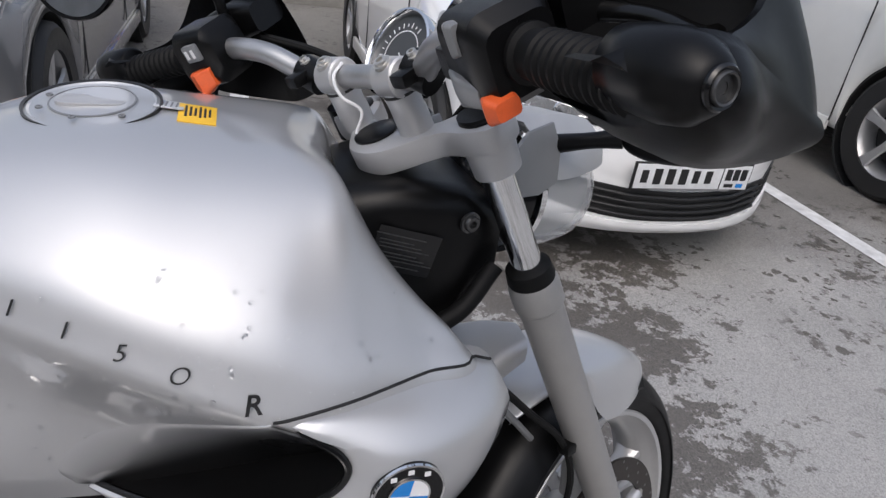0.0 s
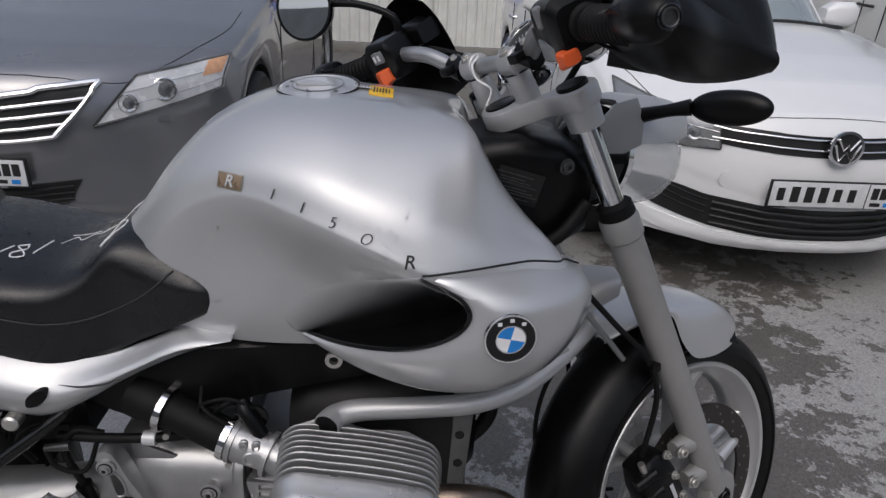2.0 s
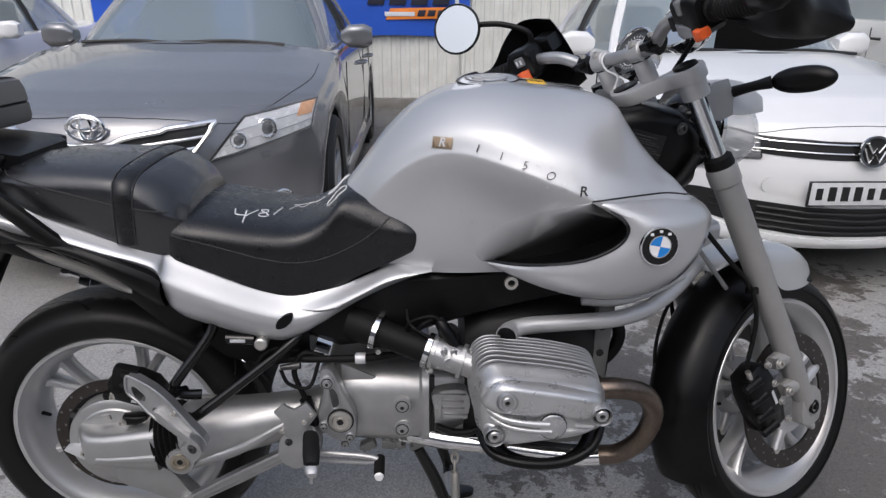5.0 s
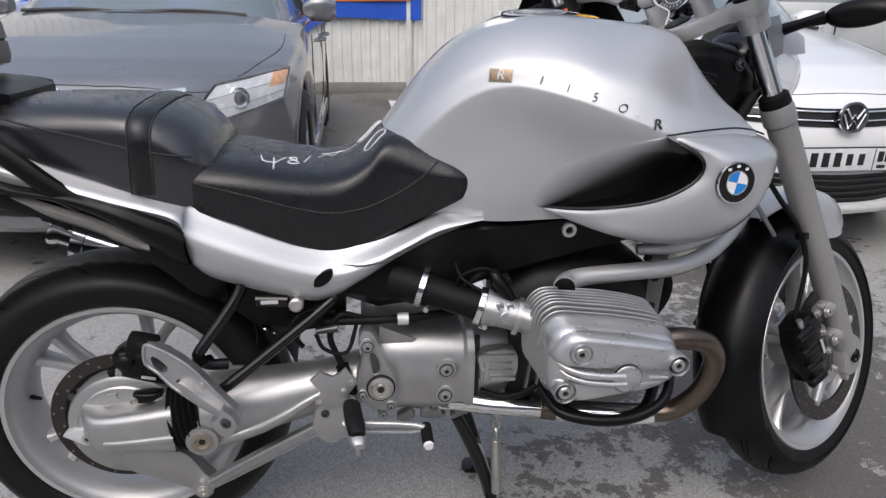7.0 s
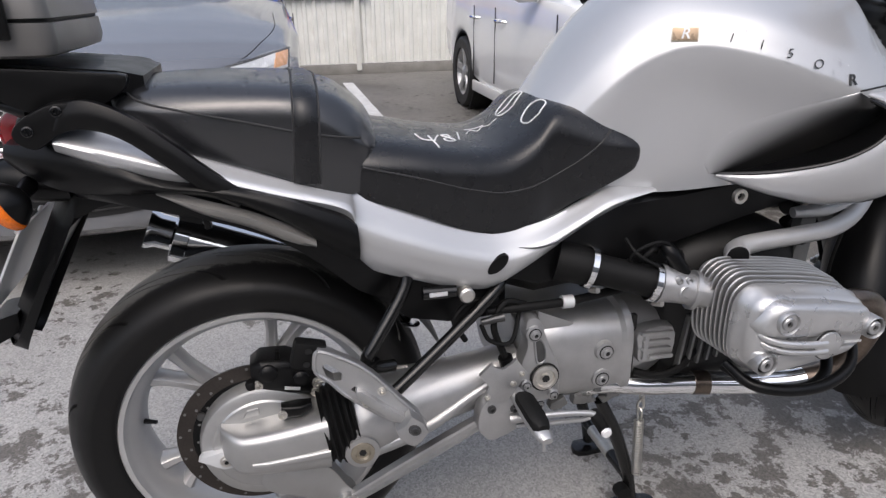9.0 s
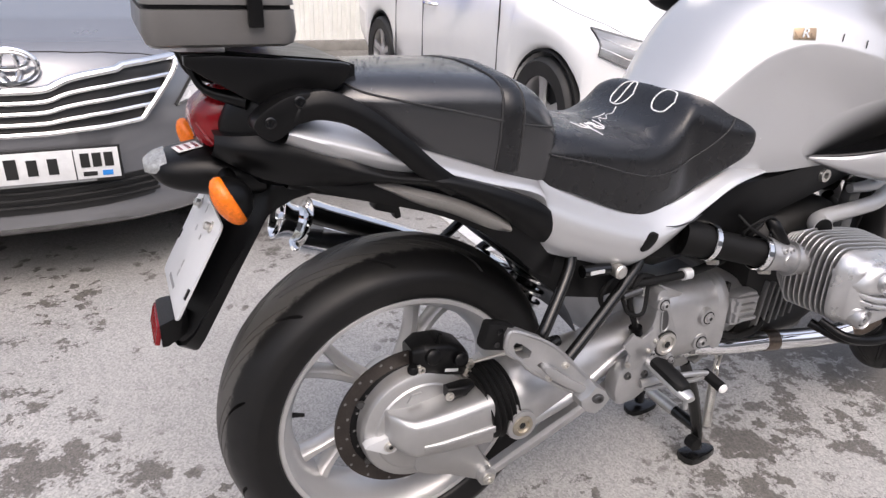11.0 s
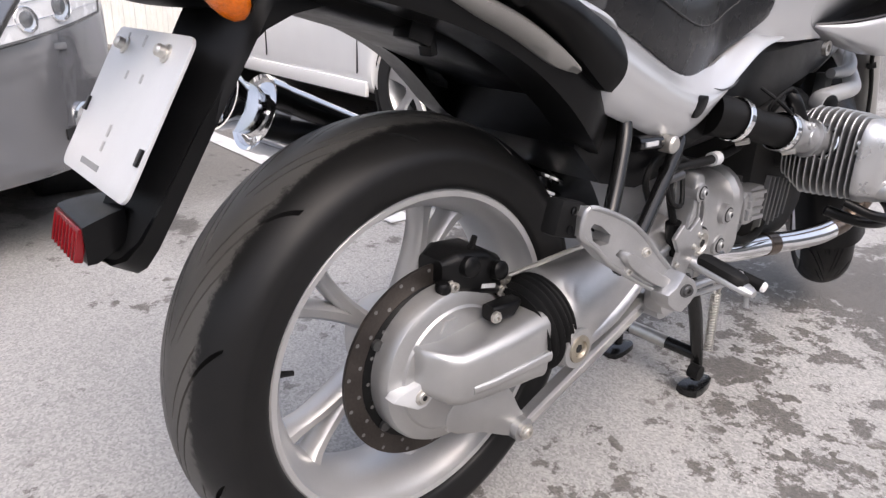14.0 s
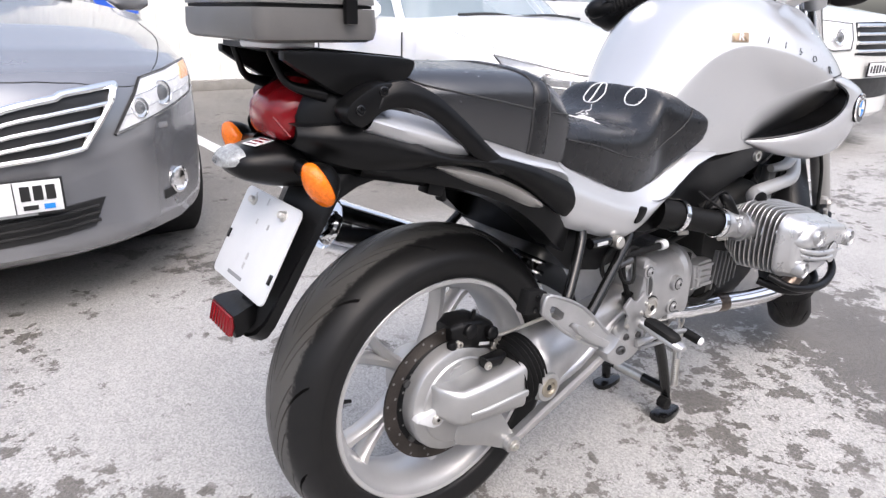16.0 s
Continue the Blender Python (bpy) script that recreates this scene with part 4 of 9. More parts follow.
# ---- silver side panels under the seat ----
def side_panel(s):
    up = [(-0.20, 0.893), (-0.12, 0.878), (-0.02, 0.842), (0.08, 0.812), (0.170, 0.785), (0.196, 0.776), (0.29, 0.735), (0.38, 0.702), (0.44, 0.692), (0.50, 0.700), (0.56, 0.722), (0.62, 0.748), (0.69, 0.744)]
    lo = [(-0.205, 0.858), (-0.10, 0.812), (0.00, 0.790), (0.08, 0.764), (0.170, 0.736), (0.189, 0.664), (0.27, 0.628), (0.36, 0.600), (0.41, 0.598), (0.47, 0.628), (0.53, 0.665), (0.60, 0.700), (0.69, 0.738)]
    yy = [0.150, 0.160, 0.170, 0.176, 0.181, 0.182, 0.184, 0.182, 0.180, 0.176, 0.170, 0.165, 0.160]
    U, Lo, Y = cr([(x, 0, z) for x, z in up], 5), cr([(x, 0, z) for x, z in lo], 5), cr([(y, 0, 0) for y in yy], 5)
    rings = []
    for u, l, y in zip(U, Lo, Y):
        row = [V(u.x, s * (y.x - 0.045), u.z - 0.004)]
        for j in range(11):
            t = j / 10
            out = float(np.interp(t, (0, 0.10, 0.38, 0.50, 0.85, 1.0), (-0.026, -0.020, 0.009, 0.011, 0.000, -0.016)))
            row.append(V(u.x + (l.x - u.x) * t, s * (y.x + out), u.z + (l.z - u.z) * t))
        row.append(V(l.x, s * (y.x - 0.05), l.z + 0.006))
        rings.append(row)
    rings = [list(r) for r in zip(*[cr(c, 2) for c in zip(*rings)])]
    p = part("side_panel", sheet(rings, closed=False), SILVER, bike, "silver side panel sweeping from tail to tank", smooth=50)
    # dark line paints the shade of the panel's crease
    part("crease_shade_line", tube([(0.44, s * 0.1895, 0.672), (0.47, s * 0.1885, 0.668), (0.505, s * 0.186, 0.672), (0.53, s * 0.182, 0.680)], [0.0005, 0.0016, 0.0016, 0.0005], 8, smooth=4), DARK_STEEL, p)
    # flat black leaf paints the dark inside of the recess
    part("lock_recess", plate(rounded([(0.389, 0.633), (0.391, 0.648), (0.405, 0.660), (0.421, 0.662), (0.419, 0.648), (0.405, 0.635)], 3), s * 0.170, s * 0.1938, 0.001), BLACK, p, "slanted lock recess")


both(side_panel)


# ---- black tail ----
TAIL_PALE = surf("pale_grey_plastic", (0.22, 0.213, 0.20), 0.38, 0.2, 0.08, 30)
def tail_cover(s):
    up = [(-0.285, 0.864), (-0.20, 0.866), (-0.135, 0.840), (-0.070, 0.816), (0.01, 0.806), (0.08, 0.787), (0.135, 0.765), (0.168, 0.750), (0.184, 0.737)]
    lo = [(-0.290, 0.835), (-0.215, 0.802), (-0.135, 0.796), (-0.070, 0.798), (0.01, 0.782), (0.08, 0.750), (0.135, 0.710), (0.172, 0.684), (0.186, 0.680)]
    rings = []
    for u, l in zip(cr([(x, 0, z) for x, z in up], 5), cr([(x, 0, z) for x, z in lo], 5)):
        t0 = (u.x + 0.285) / 0.5
        y = 0.085 + 0.078 * min(1, t0 * 3.0) ** 0.7 + 0.038 * min(1, max(0, t0 - 0.3) * 2.2)
        row = [V(u.x, s * (y - 0.05), u.z + 0.004)]
        for j in range(7):
            t = j / 6
            row.append(V(u.x + (l.x - u.x) * t, s * (y + 0.010 * math.sin(math.pi * t) - 0.012 * t * t), u.z + (l.z - u.z) * t))
        row.append(V(l.x, s * (y - 0.06), l.z + 0.004))
        rings.append(row)
    part("tail_cover", sheet(rings, closed=False), BLACK, bike, "matt black lower tail cover")
    # black inner shell below the cover, down to the wheel
    shell = []
    for x, z1, z0, y in ((-0.20, 0.806, 0.790, 0.120), (-0.10, 0.800, 0.770, 0.150), (0.0, 0.790, 0.742, 0.160), (0.08, 0.758, 0.705, 0.164), (0.14, 0.722, 0.660, 0.172), (0.186, 0.700, 0.618, 0.172), (0.235, 0.680, 0.590, 0.150)):
        shell.append([V(x, s * (y - 0.06), z1 + 0.01), V(x, s * y, z1), V(x, s * (y + 0.004), (z0 + z1) / 2), V(x, s * (y - 0.004), z0), V(x, s * (y - 0.06), z0 - 0.004)])
    part("inner_shell", sheet([list(r) for r in zip(*[cr(c, 4) for c in zip(*shell)])], closed=False), BLACK, bike, "black inner tail shell", smooth=50)
    # pale insert below the cover
    strip_ = []
    for x, yo, zo, yi, zi in ((-0.088, 0.160, 0.797, 0.152, 0.795), (-0.030, 0.181, 0.780, 0.171, 0.766), (0.030, 0.186, 0.760, 0.174, 0.742), (0.090, 0.188, 0.732, 0.178, 0.713), (0.124, 0.187, 0.712, 0.182, 0.704)):
        strip_.append([V(x, s * (yo - 0.012), zo + 0.008), V(x, s * yo, zo), V(x, s * ((yo + yi) / 2 + 0.004), (zo + zi) / 2), V(x, s * yi, zi), V(x, s * (yi - 0.012), zi + 0.002)])
    part("tail_insert", sheet([list(r) for r in zip(*[cr(c, 5) for c in zip(*strip_)])], closed=False), TAIL_PALE, bike, "pale grey insert strip under the tail", smooth=50)
    # grab rail: flat foot with two screws, then a straight flat bar
    rl = []
    for x, y, zc, hh in ((-0.215, 0.150, 0.893, 0.018), (-0.180, 0.160, 0.908, 0.020), (-0.150, 0.167, 0.910, 0.017), (-0.107, 0.174, 0.893, 0.013), (-0.055, 0.180, 0.852, 0.012), (-0.010, 0.182, 0.812, 0.012), (0.030, 0.180, 0.785, 0.010)):
        rl.append([V(x + dx, s * (y + dy), zc + dz * hh) for dx, dy, dz in ((0.008, -0.010, 1.0), (0.008, 0.004, 1.0), (0.002, 0.009, 0.4), (-0.006, 0.009, -0.6), (-0.010, 0.003, -1.0), (-0.010, -0.010, -1.0))])
    rail = part("grab_rail", sheet([list(r) for r in zip(*[cr(c, 4) for c in zip(*rl)])]), BLACK, bike, "flat black pillion grab rail", smooth=45)
    part("rail_foot", plate(rounded([(-0.246, 0.884), (-0.238, 0.904), (-0.200, 0.925), (-0.165, 0.926), (-0.158, 0.908), (-0.190, 0.888), (-0.222, 0.868)], 3), s * 0.125, s * 0.166, 0.005), BLACK, rail)
    part("rail_screw", bolt((-0.188, s * 0.1665, 0.917), (0, s, 0.1), 0.0055, 0.003), BLACK_GLOSS, rail)
    part("rail_screw", bolt((-0.226, s * 0.1665, 0.893), (0, s, 0.1), 0.0055, 0.003), BLACK_GLOSS, rail)
    # frame strut and stay behind the wheel
    part("frame_strut", tube([(0.262, s * 0.155, 0.660), (0.255, s * 0.170, 0.615), (0.195, s * 0.204, 0.535), (0.185, s * 0.206, 0.515), (0.20, s * 0.200, 0.497), (0.23, s * 0.190, 0.49)], 0.0105, 12, smooth=5), BLACK_PAINT, bike)
    part("frame_strut", tube([(0.425, s * 0.150, 0.605), (0.398, s * 0.168, 0.579), (0.232, s * 0.216, 0.462), (0.205, s * 0.216, 0.455)], 0.0105, 12, smooth=4), BLACK_PAINT, bike)


both(tail_cover)
part("tail_core", sheet([[V(x, y * w, z0 + (z1 - z0) * q) for y, q in ((-1, 0.25), (-1, 0.75), (-0.7, 1), (0.7, 1), (1, 0.75), (1, 0.25), (0.7, 0), (-0.7, 0))] for x, w, z0, z1 in ((-0.275, 0.055, 0.815, 0.885), (-0.23, 0.105, 0.79, 0.905), (-0.15, 0.135, 0.77, 0.915), (0.0, 0.140, 0.735, 0.87), (0.2, 0.140, 0.66, 0.80), (0.40, 0.13, 0.62, 0.72))]), BLACK, bike, "black under-seat tail body")
# tail lamp
lamp = part("tail_lamp", soft([[V(x, y * w, z0 + (z1 - z0) * q) for y, q in ((-1, 0.2), (-1, 0.8), (-0.6, 1), (0.6, 1), (1, 0.8), (1, 0.2), (0.6, 0), (-0.6, 0))] for x, w, z0, z1 in ((-0.308, 0.026, 0.864, 0.882), (-0.300, 0.045, 0.845, 0.894), (-0.280, 0.060, 0.836, 0.908), (-0.240, 0.066, 0.850, 0.924))]), RED, bike, "dark red tail lamp lens")
part("lamp_housing", soft([[V(x, y * w, z0 + (z1 - z0) * q) for y, q in ((-1, 0.2), (-1, 0.8), (-0.7, 1), (0.7, 1), (1, 0.8), (1, 0.2), (0.7, 0), (-0.7, 0))] for x, w, z0, z1 in ((-0.276, 0.068, 0.826, 0.880), (-0.262, 0.084, 0.815, 0.904), (-0.235, 0.102, 0.800, 0.924), (-0.190, 0.118, 0.790, 0.928))]), BLACK, lamp)
for k in range(3):
    part("lens_rib", tube([(-0.302 + 0.018 * k, -0.046 - 0.007 * k, 0.874 + 0.006 * k), (-0.284 + 0.018 * k, -0.0615, 0.846 + 0.004 * k)], 0.0018, 6), RED, lamp)
# plate lamp housing
CLEAR_TIP = surf("clear_plastic", (0.30, 0.31, 0.31), 0.08, 0.2, 0.4, 160)
hous = part("plate_lamp", soft([[V(x, y * w, z0 + (z1 - z0) * q) for y, q in ((-1, 0.3), (-0.9, 0.8), (-0.4, 1), (0.4, 1), (0.9, 0.8), (1, 0.3), (0.6, 0), (-0.6, 0))] for x, w, z0, z1 in ((-0.368, 0.022, 0.800, 0.815), (-0.345, 0.050, 0.782, 0.826), (-0.29, 0.066, 0.768, 0.835), (-0.22, 0.075, 0.765, 0.82))]), BLACK, bike, "black plate lamp housing with a clear tip")
part("clear_tip", soft([[V(x, y * w, z0 + (z1 - z0) * q) for y, q in ((-1, 0.3), (-0.8, 0.85), (0, 1), (0.8, 0.85), (1, 0.3), (0, 0.1))] for x, w, z0, z1 in ((-0.374, 0.020, 0.800, 0.817), (-0.362, 0.034, 0.796, 0.826), (-0.345, 0.042, 0.800, 0.831))]), CLEAR_TIP, hous, "clear lens tip")
st = part("paper_sticker", box((0.034, 0.034, 0.001), (-0.315, -0.015, 0.8345), 0, (0, -8, 12)), WHITE, hous, "white sticker with red bars")
for k in range(3):
    part("red_bar", box((0.004, 0.024, 0.001), (-0.325 + 0.010 * k, -0.015, 0.8355 - 0.002 + k * 0.002), 0, (0, -8, 12)), RED, st)


def indicator(at, s, mat, parent, r=0.030, fwd=False):
    x, y, z = at
    d = 1 if fwd else -1
    g = part("indicator", tube([(x - d * 0.0, s * 0.05, z + 0.012), (x, y - s * 0.03, z + 0.006), (x, y, z)], [0.014, 0.011, 0.014], 12, smooth=4), BLACK, parent, "black indicator stalk")
    n = 20
    ca, sa = math.cos(radians(26)), math.sin(radians(26))

    def at_(u, v, w):
        # u to the back, v outwards, w up the tilted lens
        return V(x + d * (u * ca + w * sa + 0.010), y + s * 0.004 + v, z + w * ca - u * sa)
    rings = []
    for i in range(11):
        t = math.pi * i / 10
        rr = max(0.02, math.sin(t))
        uu = -0.019 * math.cos(t)
        rings.append([at_(uu, 0.027 * rr * math.cos(2 * math.pi * k / n), r * 1.22 * rr * (1 - 0.12 * abs(math.sin(2 * math.pi * k / n)) * (1 - rr)) * math.sin(2 * math.pi * k / n)) for k in range(n)])
    part("lens", sheet(rings), mat, g, "oval amber lens" if mat is AMBER else "")
    part("lens_shell", sheet([[at_(u0, 0.029 * q * math.cos(2 * math.pi * k / n), r * 1.26 * q * math.sin(2 * math.pi * k / n)) for k in range(n)] for u0, q in ((-0.008, 0.90), (-0.014, 0.80), (-0.022, 0.62), (-0.029, 0.38), (-0.032, 0.08))]), BLACK, g, "black indicator shell")
    return g


indicator((-0.272, -0.138, 0.790), -1, AMBER, bike)
indicator((-0.284, 0.128, 0.812), 1, AMBER, bike)

# plate holder, plate and reflector
D_ = V(-0.487, 0, -0.873)
N_ = V(-0.873, 0, 0.487)
P0 = V(-0.286, 0, 0.741)
hold = part("plate_holder", sheet([[V(x, y * w, z) + N_ * (o if abs(y) < 0.9 else o - 0.03) - N_ * 0.004 for y, o in ((-1, 0.0), (-0.92, 0.012), (0, 0.012), (0.92, 0.012), (1, 0.0))] + [V(x, y * w * 0.95, z) - N_ * b for y in (1, 0.4, -0.4, -1)] for x, z, w, b in ((-0.20, 0.835, 0.080, 0.120), (-0.220, 0.812, 0.084, 0.085), (-0.235, 0.790, 0.085, 0.058), (-0.248, 0.767, 0.084, 0.040), (-0.262, 0.742, 0.082, 0.030), (-0.300, 0.672, 0.074, 0.022), (-0.338, 0.600, 0.066, 0.020), (-0.356, 0.565, 0.060, 0.018), (-0.366, 0.545, 0.050, 0.014), (-0.371, 0.535, 0.034, 0.008))]), BLACK, bike, "black plastic plate holder")
mm = Matrix((V(0, -1, 0), -D_, N_)).transposed().to_4x4()
mm.translation = P0 + D_ * 0.079 + V(0.003, -0.002, 0) + N_ * 0.003
numplate = part("blank_plate", plate([(sx * 0.0895 + 0.012 * math.cos(radians(a0 + 18 * i)), sz * 0.0655 + 0.012 * math.sin(radians(a0 + 18 * i))) for sx, sz, a0 in ((1, 1, 0), (-1, 1, 90), (-1, -1, 180), (1, -1, 270)) for i in range(6)], 0, 0.0035, 0.0008, "z"), PLATE_ALU, hold, "blank pale metal plate carrier with screws", m=mm)
for u in (-0.058, 0.055):
    part("screw", turned([(0.009, 0), (0.009, 0.002), (0.006, 0.003), (0.006, 0.009), (0.004, 0.011), (0, 0.011)], (0, 0, 0), (0, 0, 1), 10), ZINC, numplate, m=mm @ pose(u, 0.058, 0.0035))
for u, v, a, b in ((-0.02, 0.03, 0.005, 0.009), (0.022, 0.03, 0.005, 0.009), (-0.003, -0.026, 0.006, 0.012), (-0.003, -0.042, 0.006, 0.010), (-0.06, 0.066, 0.004, 0.012), (-0.01, 0.066, 0.004, 0.012)):
    part("slot", box((a, b, 0.001), (0, 0, 0), 0), ALU, numplate, m=mm @ pose(u, v, 0.0036))
for u, v in ((-0.096, -0.01), (0.094, -0.035)):
    part("clip", box((0.008, 0.016, 0.006), (0, 0, 0), 0.001), BLACK, numplate, m=mm @ pose(u, v, 0.003))
part("printed_bar", box((0.055, 0.006, 0.0006), (0, 0, 0), 0), GREY_PLASTIC, numplate, m=mm @ pose(-0.018, -0.063, 0.0038))
refl = part("reflector_bracket", sheet([[V(x, y * w, z) for y, z in ((-1, z0), (-1, z1), (1, z1), (1, z0))] for x, w, z0, z1 in ((-0.386, 0.046, 0.541, 0.577), (-0.378, 0.046, 0.541, 0.580), (-0.360, 0.040, 0.548, 0.584), (-0.345, 0.034, 0.556, 0.586))]), BLACK, hold, "black reflector bracket", smooth=30)
lens = part("reflector", box((0.008, 0.086, 0.032), (-0.389, 0.0, 0.559), 0.002, (0, 14, 0)), DEEP_RED, refl, "dark red ribbed reflector")
for k in range(-3, 4):
    part("reflector_rib", box((0.002, 0.0015, 0.028), (-0.3935, 0.012 * k, 0.559), 0.0004, (0, 14, 0)), DEEP_RED, lens)

# luggage rack and case
rack = part("luggage_rack", sheet([[V(x, y * w, z) for y, z in ((-1, z1), (1, z1), (1, z1 - h), (-1, z1 - h))] for x, w, z1, h in ((-0.325, 0.07, 0.978, 0.008), (-0.28, 0.10, 0.975, 0.012), (-0.20, 0.115, 0.968, 0.02), (-0.12, 0.11, 0.960, 0.03), (-0.09, 0.09, 0.950, 0.02))]), BLACK, bike, "black plastic luggage rack")
for s in (-1, 1):
    part("rack_arm", tube([(-0.312, s * 0.066, 0.972), (-0.303, s * 0.070, 0.948), (-0.288, s * 0.078, 0.922), (-0.24, s * 0.095, 0.908)], [0.0045, 0.005, 0.006, 0.012], 10, smooth=4), BLACK, rack)
    part("rack_side", plate(rounded([(-0.315, 0.970), (-0.14, 0.960), (-0.105, 0.950), (-0.13, 0.922), (-0.205, 0.902), (-0.265, 0.928)], 3), s * 0.105, s * 0.125, 0.004), BLACK, rack)

case = tagged(new("top_case"), "small dark grey hard luggage case on the rear rack", "luggage case")
case.matrix_world = bike.matrix_world.copy()


def case_ring(z, g, x0=-0.356, x1=-0.180, y0=-0.146, y1=0.152, r=0.02):
    out = []
    for cx, cy, a0 in ((x1 - r, y1 - r, 0), (x0 + r, y1 - r, 90), (x0 + r, y0 + r, 180), (x1 - r, y0 + r, 270)):
        for i in range(6):
            a = radians(a0 + 90 * i / 5)
            out.append(V(cx + (r + g) * math.cos(a), cy + (r + g) * math.sin(a), z))
    return out


part("base_shell", sheet([case_ring(0.981, -0.012), case_ring(0.985, -0.002), case_ring(0.998, 0.002), case_ring(1.024, 0.0)]), GREY_CASE, case)
part("seal", sheet([case_ring(1.0245, -0.004), case_ring(1.029, -0.004)]), BLACK_SOFT, case)
part("lid_shell", sheet([case_ring(1.0295, 0.0), case_ring(1.055, -0.003), case_ring(1.072, -0.010), case_ring(1.078, -0.024), case_ring(1.08, -0.06)]), GREY_CASE, case)
part("pale_trim", tube([(-0.345, -0.060, 0.9795), (-0.318, -0.098, 0.9785), (-0.265, -0.112, 0.9785)], 0.006, 8), PLATE_ALU, case, "pale edge strip")
part("latch", box((0.018, 0.010, 0.055), (-0.232, -0.156, 1.032), 0.003), BLACK, case, "black latch")

# ---- rear mudguard ----
rings = []
for i in range(13):
    a = radians(20 + i * 2.2)
    r = 0.358
    rings.append([V(r * math.cos(a) + 0.005, y, 0.324 + r * math.sin(a) - abs(y) ** 2 * 1.5) for y in [-0.105 + 0.021 * j for j in range(11)]])
part("rear_mudguard", sheet(rings, closed=False), BLACK, bike, "black inner rear mudguard")
part("inner_cover", sheet([[V(x, y, z) for y, z in ((-0.13, z0), (-0.13, z1), (0.13, z1), (0.13, z0))] for x, z0, z1 in ((0.20, 0.60, 0.72), (0.27, 0.54, 0.70), (0.36, 0.52, 0.68), (0.44, 0.53, 0.66))]), BLACK, bike, "black plastic cover ahead of the wheel")
# shock and air box
part("air_box", sheet([[V(x, y * w, z0 + (z1 - z0) * q) for y, q in ((-1, 0.15), (-1, 0.8), (-0.8, 1), (0.8, 1), (1, 0.8), (1, 0.15), (0.8, 0), (-0.8, 0))] for x, w, z0, z1 in ((0.43, 0.120, 0.575, 0.70), (0.50, 0.140, 0.555, 0.735), (0.60, 0.150, 0.570, 0.745), (0.72, 0.150, 0.610, 0.745), (0.84, 0.145, 0.640, 0.75), (0.98, 0.13, 0.670, 0.75), (1.08, 0.11, 0.69, 0.76))]), BLACK, bike, "black plastic air box")
part("rear_shock", tube([(0.34, 0.0, 0.66), (0.27, 0.0, 0.46)], 0.022, 16), BLACK_PAINT, bike)
bm = bmesh.new()
tube([V(0.335 - 0.06 * t, 0, 0.645 - 0.17 * t) + V(0.94 * math.cos(t * 50), 0, -0.33 * math.cos(t * 50)) * 0.036 + V(0, 0.036 * math.sin(t * 50), 0) for t in [i / 120 for i in range(121)]], 0.0055, 8, bm)
part("shock_spring", bm, CHROME, bike, "coil spring of the rear shock")
part("adjuster_knob", turned([(0, -0.02), (0.013, -0.02), (0.013, 0.0), (0.010, 0.003), (0, 0.003)], (0.355, -0.188, 0.597), (0, -1, 0), 20), ZINC, bike, "plated adjuster knob")
part("knob_stem", tube([(0.285, -0.168, 0.602), (0.34, -0.17, 0.600)], 0.0115, 12), BLACK_GLOSS, bike)
part("stem_band", box((0.030, 0.003, 0.007), (0.309, -0.1805, 0.602), 0.001), PLATE_ALU, bike)

# ---- final drive and swing arm ----
fd = part("final_drive", turned([(0.0, -0.1205), (0.082, -0.1200), (0.086, -0.1190), (0.089, -0.1160), (0.102, -0.1135), (0.107, -0.1105), (0.110, -0.104), (0.111, -0.096), (0.111, -0.080), (0.100, -0.070), (0.060, -0.066), (0, -0.066)], (0.012, 0, 0.324), (0, 1, 0), 64), DRIVE_SILVER, bike, "silver painted cast final drive housing", smooth=24)


def rbox_ring(x, y0, y1, z0, z1, r=0.014, n=4, tilt=0.0):
    """A rounded rectangle across x."""
    out = []
    for cy, cz, a0 in ((y1 - r, z1 - r, 0), (y0 + r, z1 - r, 90), (y0 + r, z0 + r, 180), (y1 - r, z0 + r, 270)):
        for i in range(n + 1):
            a = radians(a0 + 90 * i / n)
            out.append(V(x + tilt * (cz - 0.33), cy + r * math.cos(a), cz + r * math.sin(a)))
    return out


part("pinion_case", sheet([rbox_ring(-0.060, -0.126, -0.07, 0.330, 0.376, 0.010), rbox_ring(-0.056, -0.140, -0.07, 0.318, 0.380, 0.014), rbox_ring(-0.036, -0.166, -0.07, 0.306, 0.378, 0.016), rbox_ring(-0.022, -0.174, -0.07, 0.303, 0.376, 0.016), rbox_ring(0.01, -0.179, -0.07, 0.301, 0.380, 0.018), rbox_ring(0.06, -0.184, -0.06, 0.300, 0.388, 0.020), rbox_ring(0.105, -0.186, -0.055, 0.298, 0.396, 0.022), rbox_ring(0.118, -0.186, -0.055, 0.296, 0.398, 0.022)]), DRIVE_SILVER, fd, "squared pinion housing", smooth=40)
part("drive_rib", sheet([rbox_ring(-0.01, -0.178, -0.10, 0.320, 0.332, 0.004), rbox_ring(0.02, -0.185, -0.10, 0.322, 0.335, 0.005), rbox_ring(0.118, -0.193, -0.10, 0.330, 0.346, 0.005)]), DRIVE_SILVER, fd)
part("casting_mark", plate([(-0.020, 0.386), (-0.012, 0.400), (0.006, 0.402), (0.008, 0.390)], -0.124, -0.119, 0.001), DRIVE_SILVER, fd)
lug = part("drain_lug", plate([(-0.100, 0.320), (-0.094, 0.326), (-0.060, 0.332), (-0.042, 0.326), (-0.036, 0.306), (-0.048, 0.296), (-0.062, 0.296)], -0.131, -0.112, 0.002), PLATE_ALU, fd, "bright triangular lug")
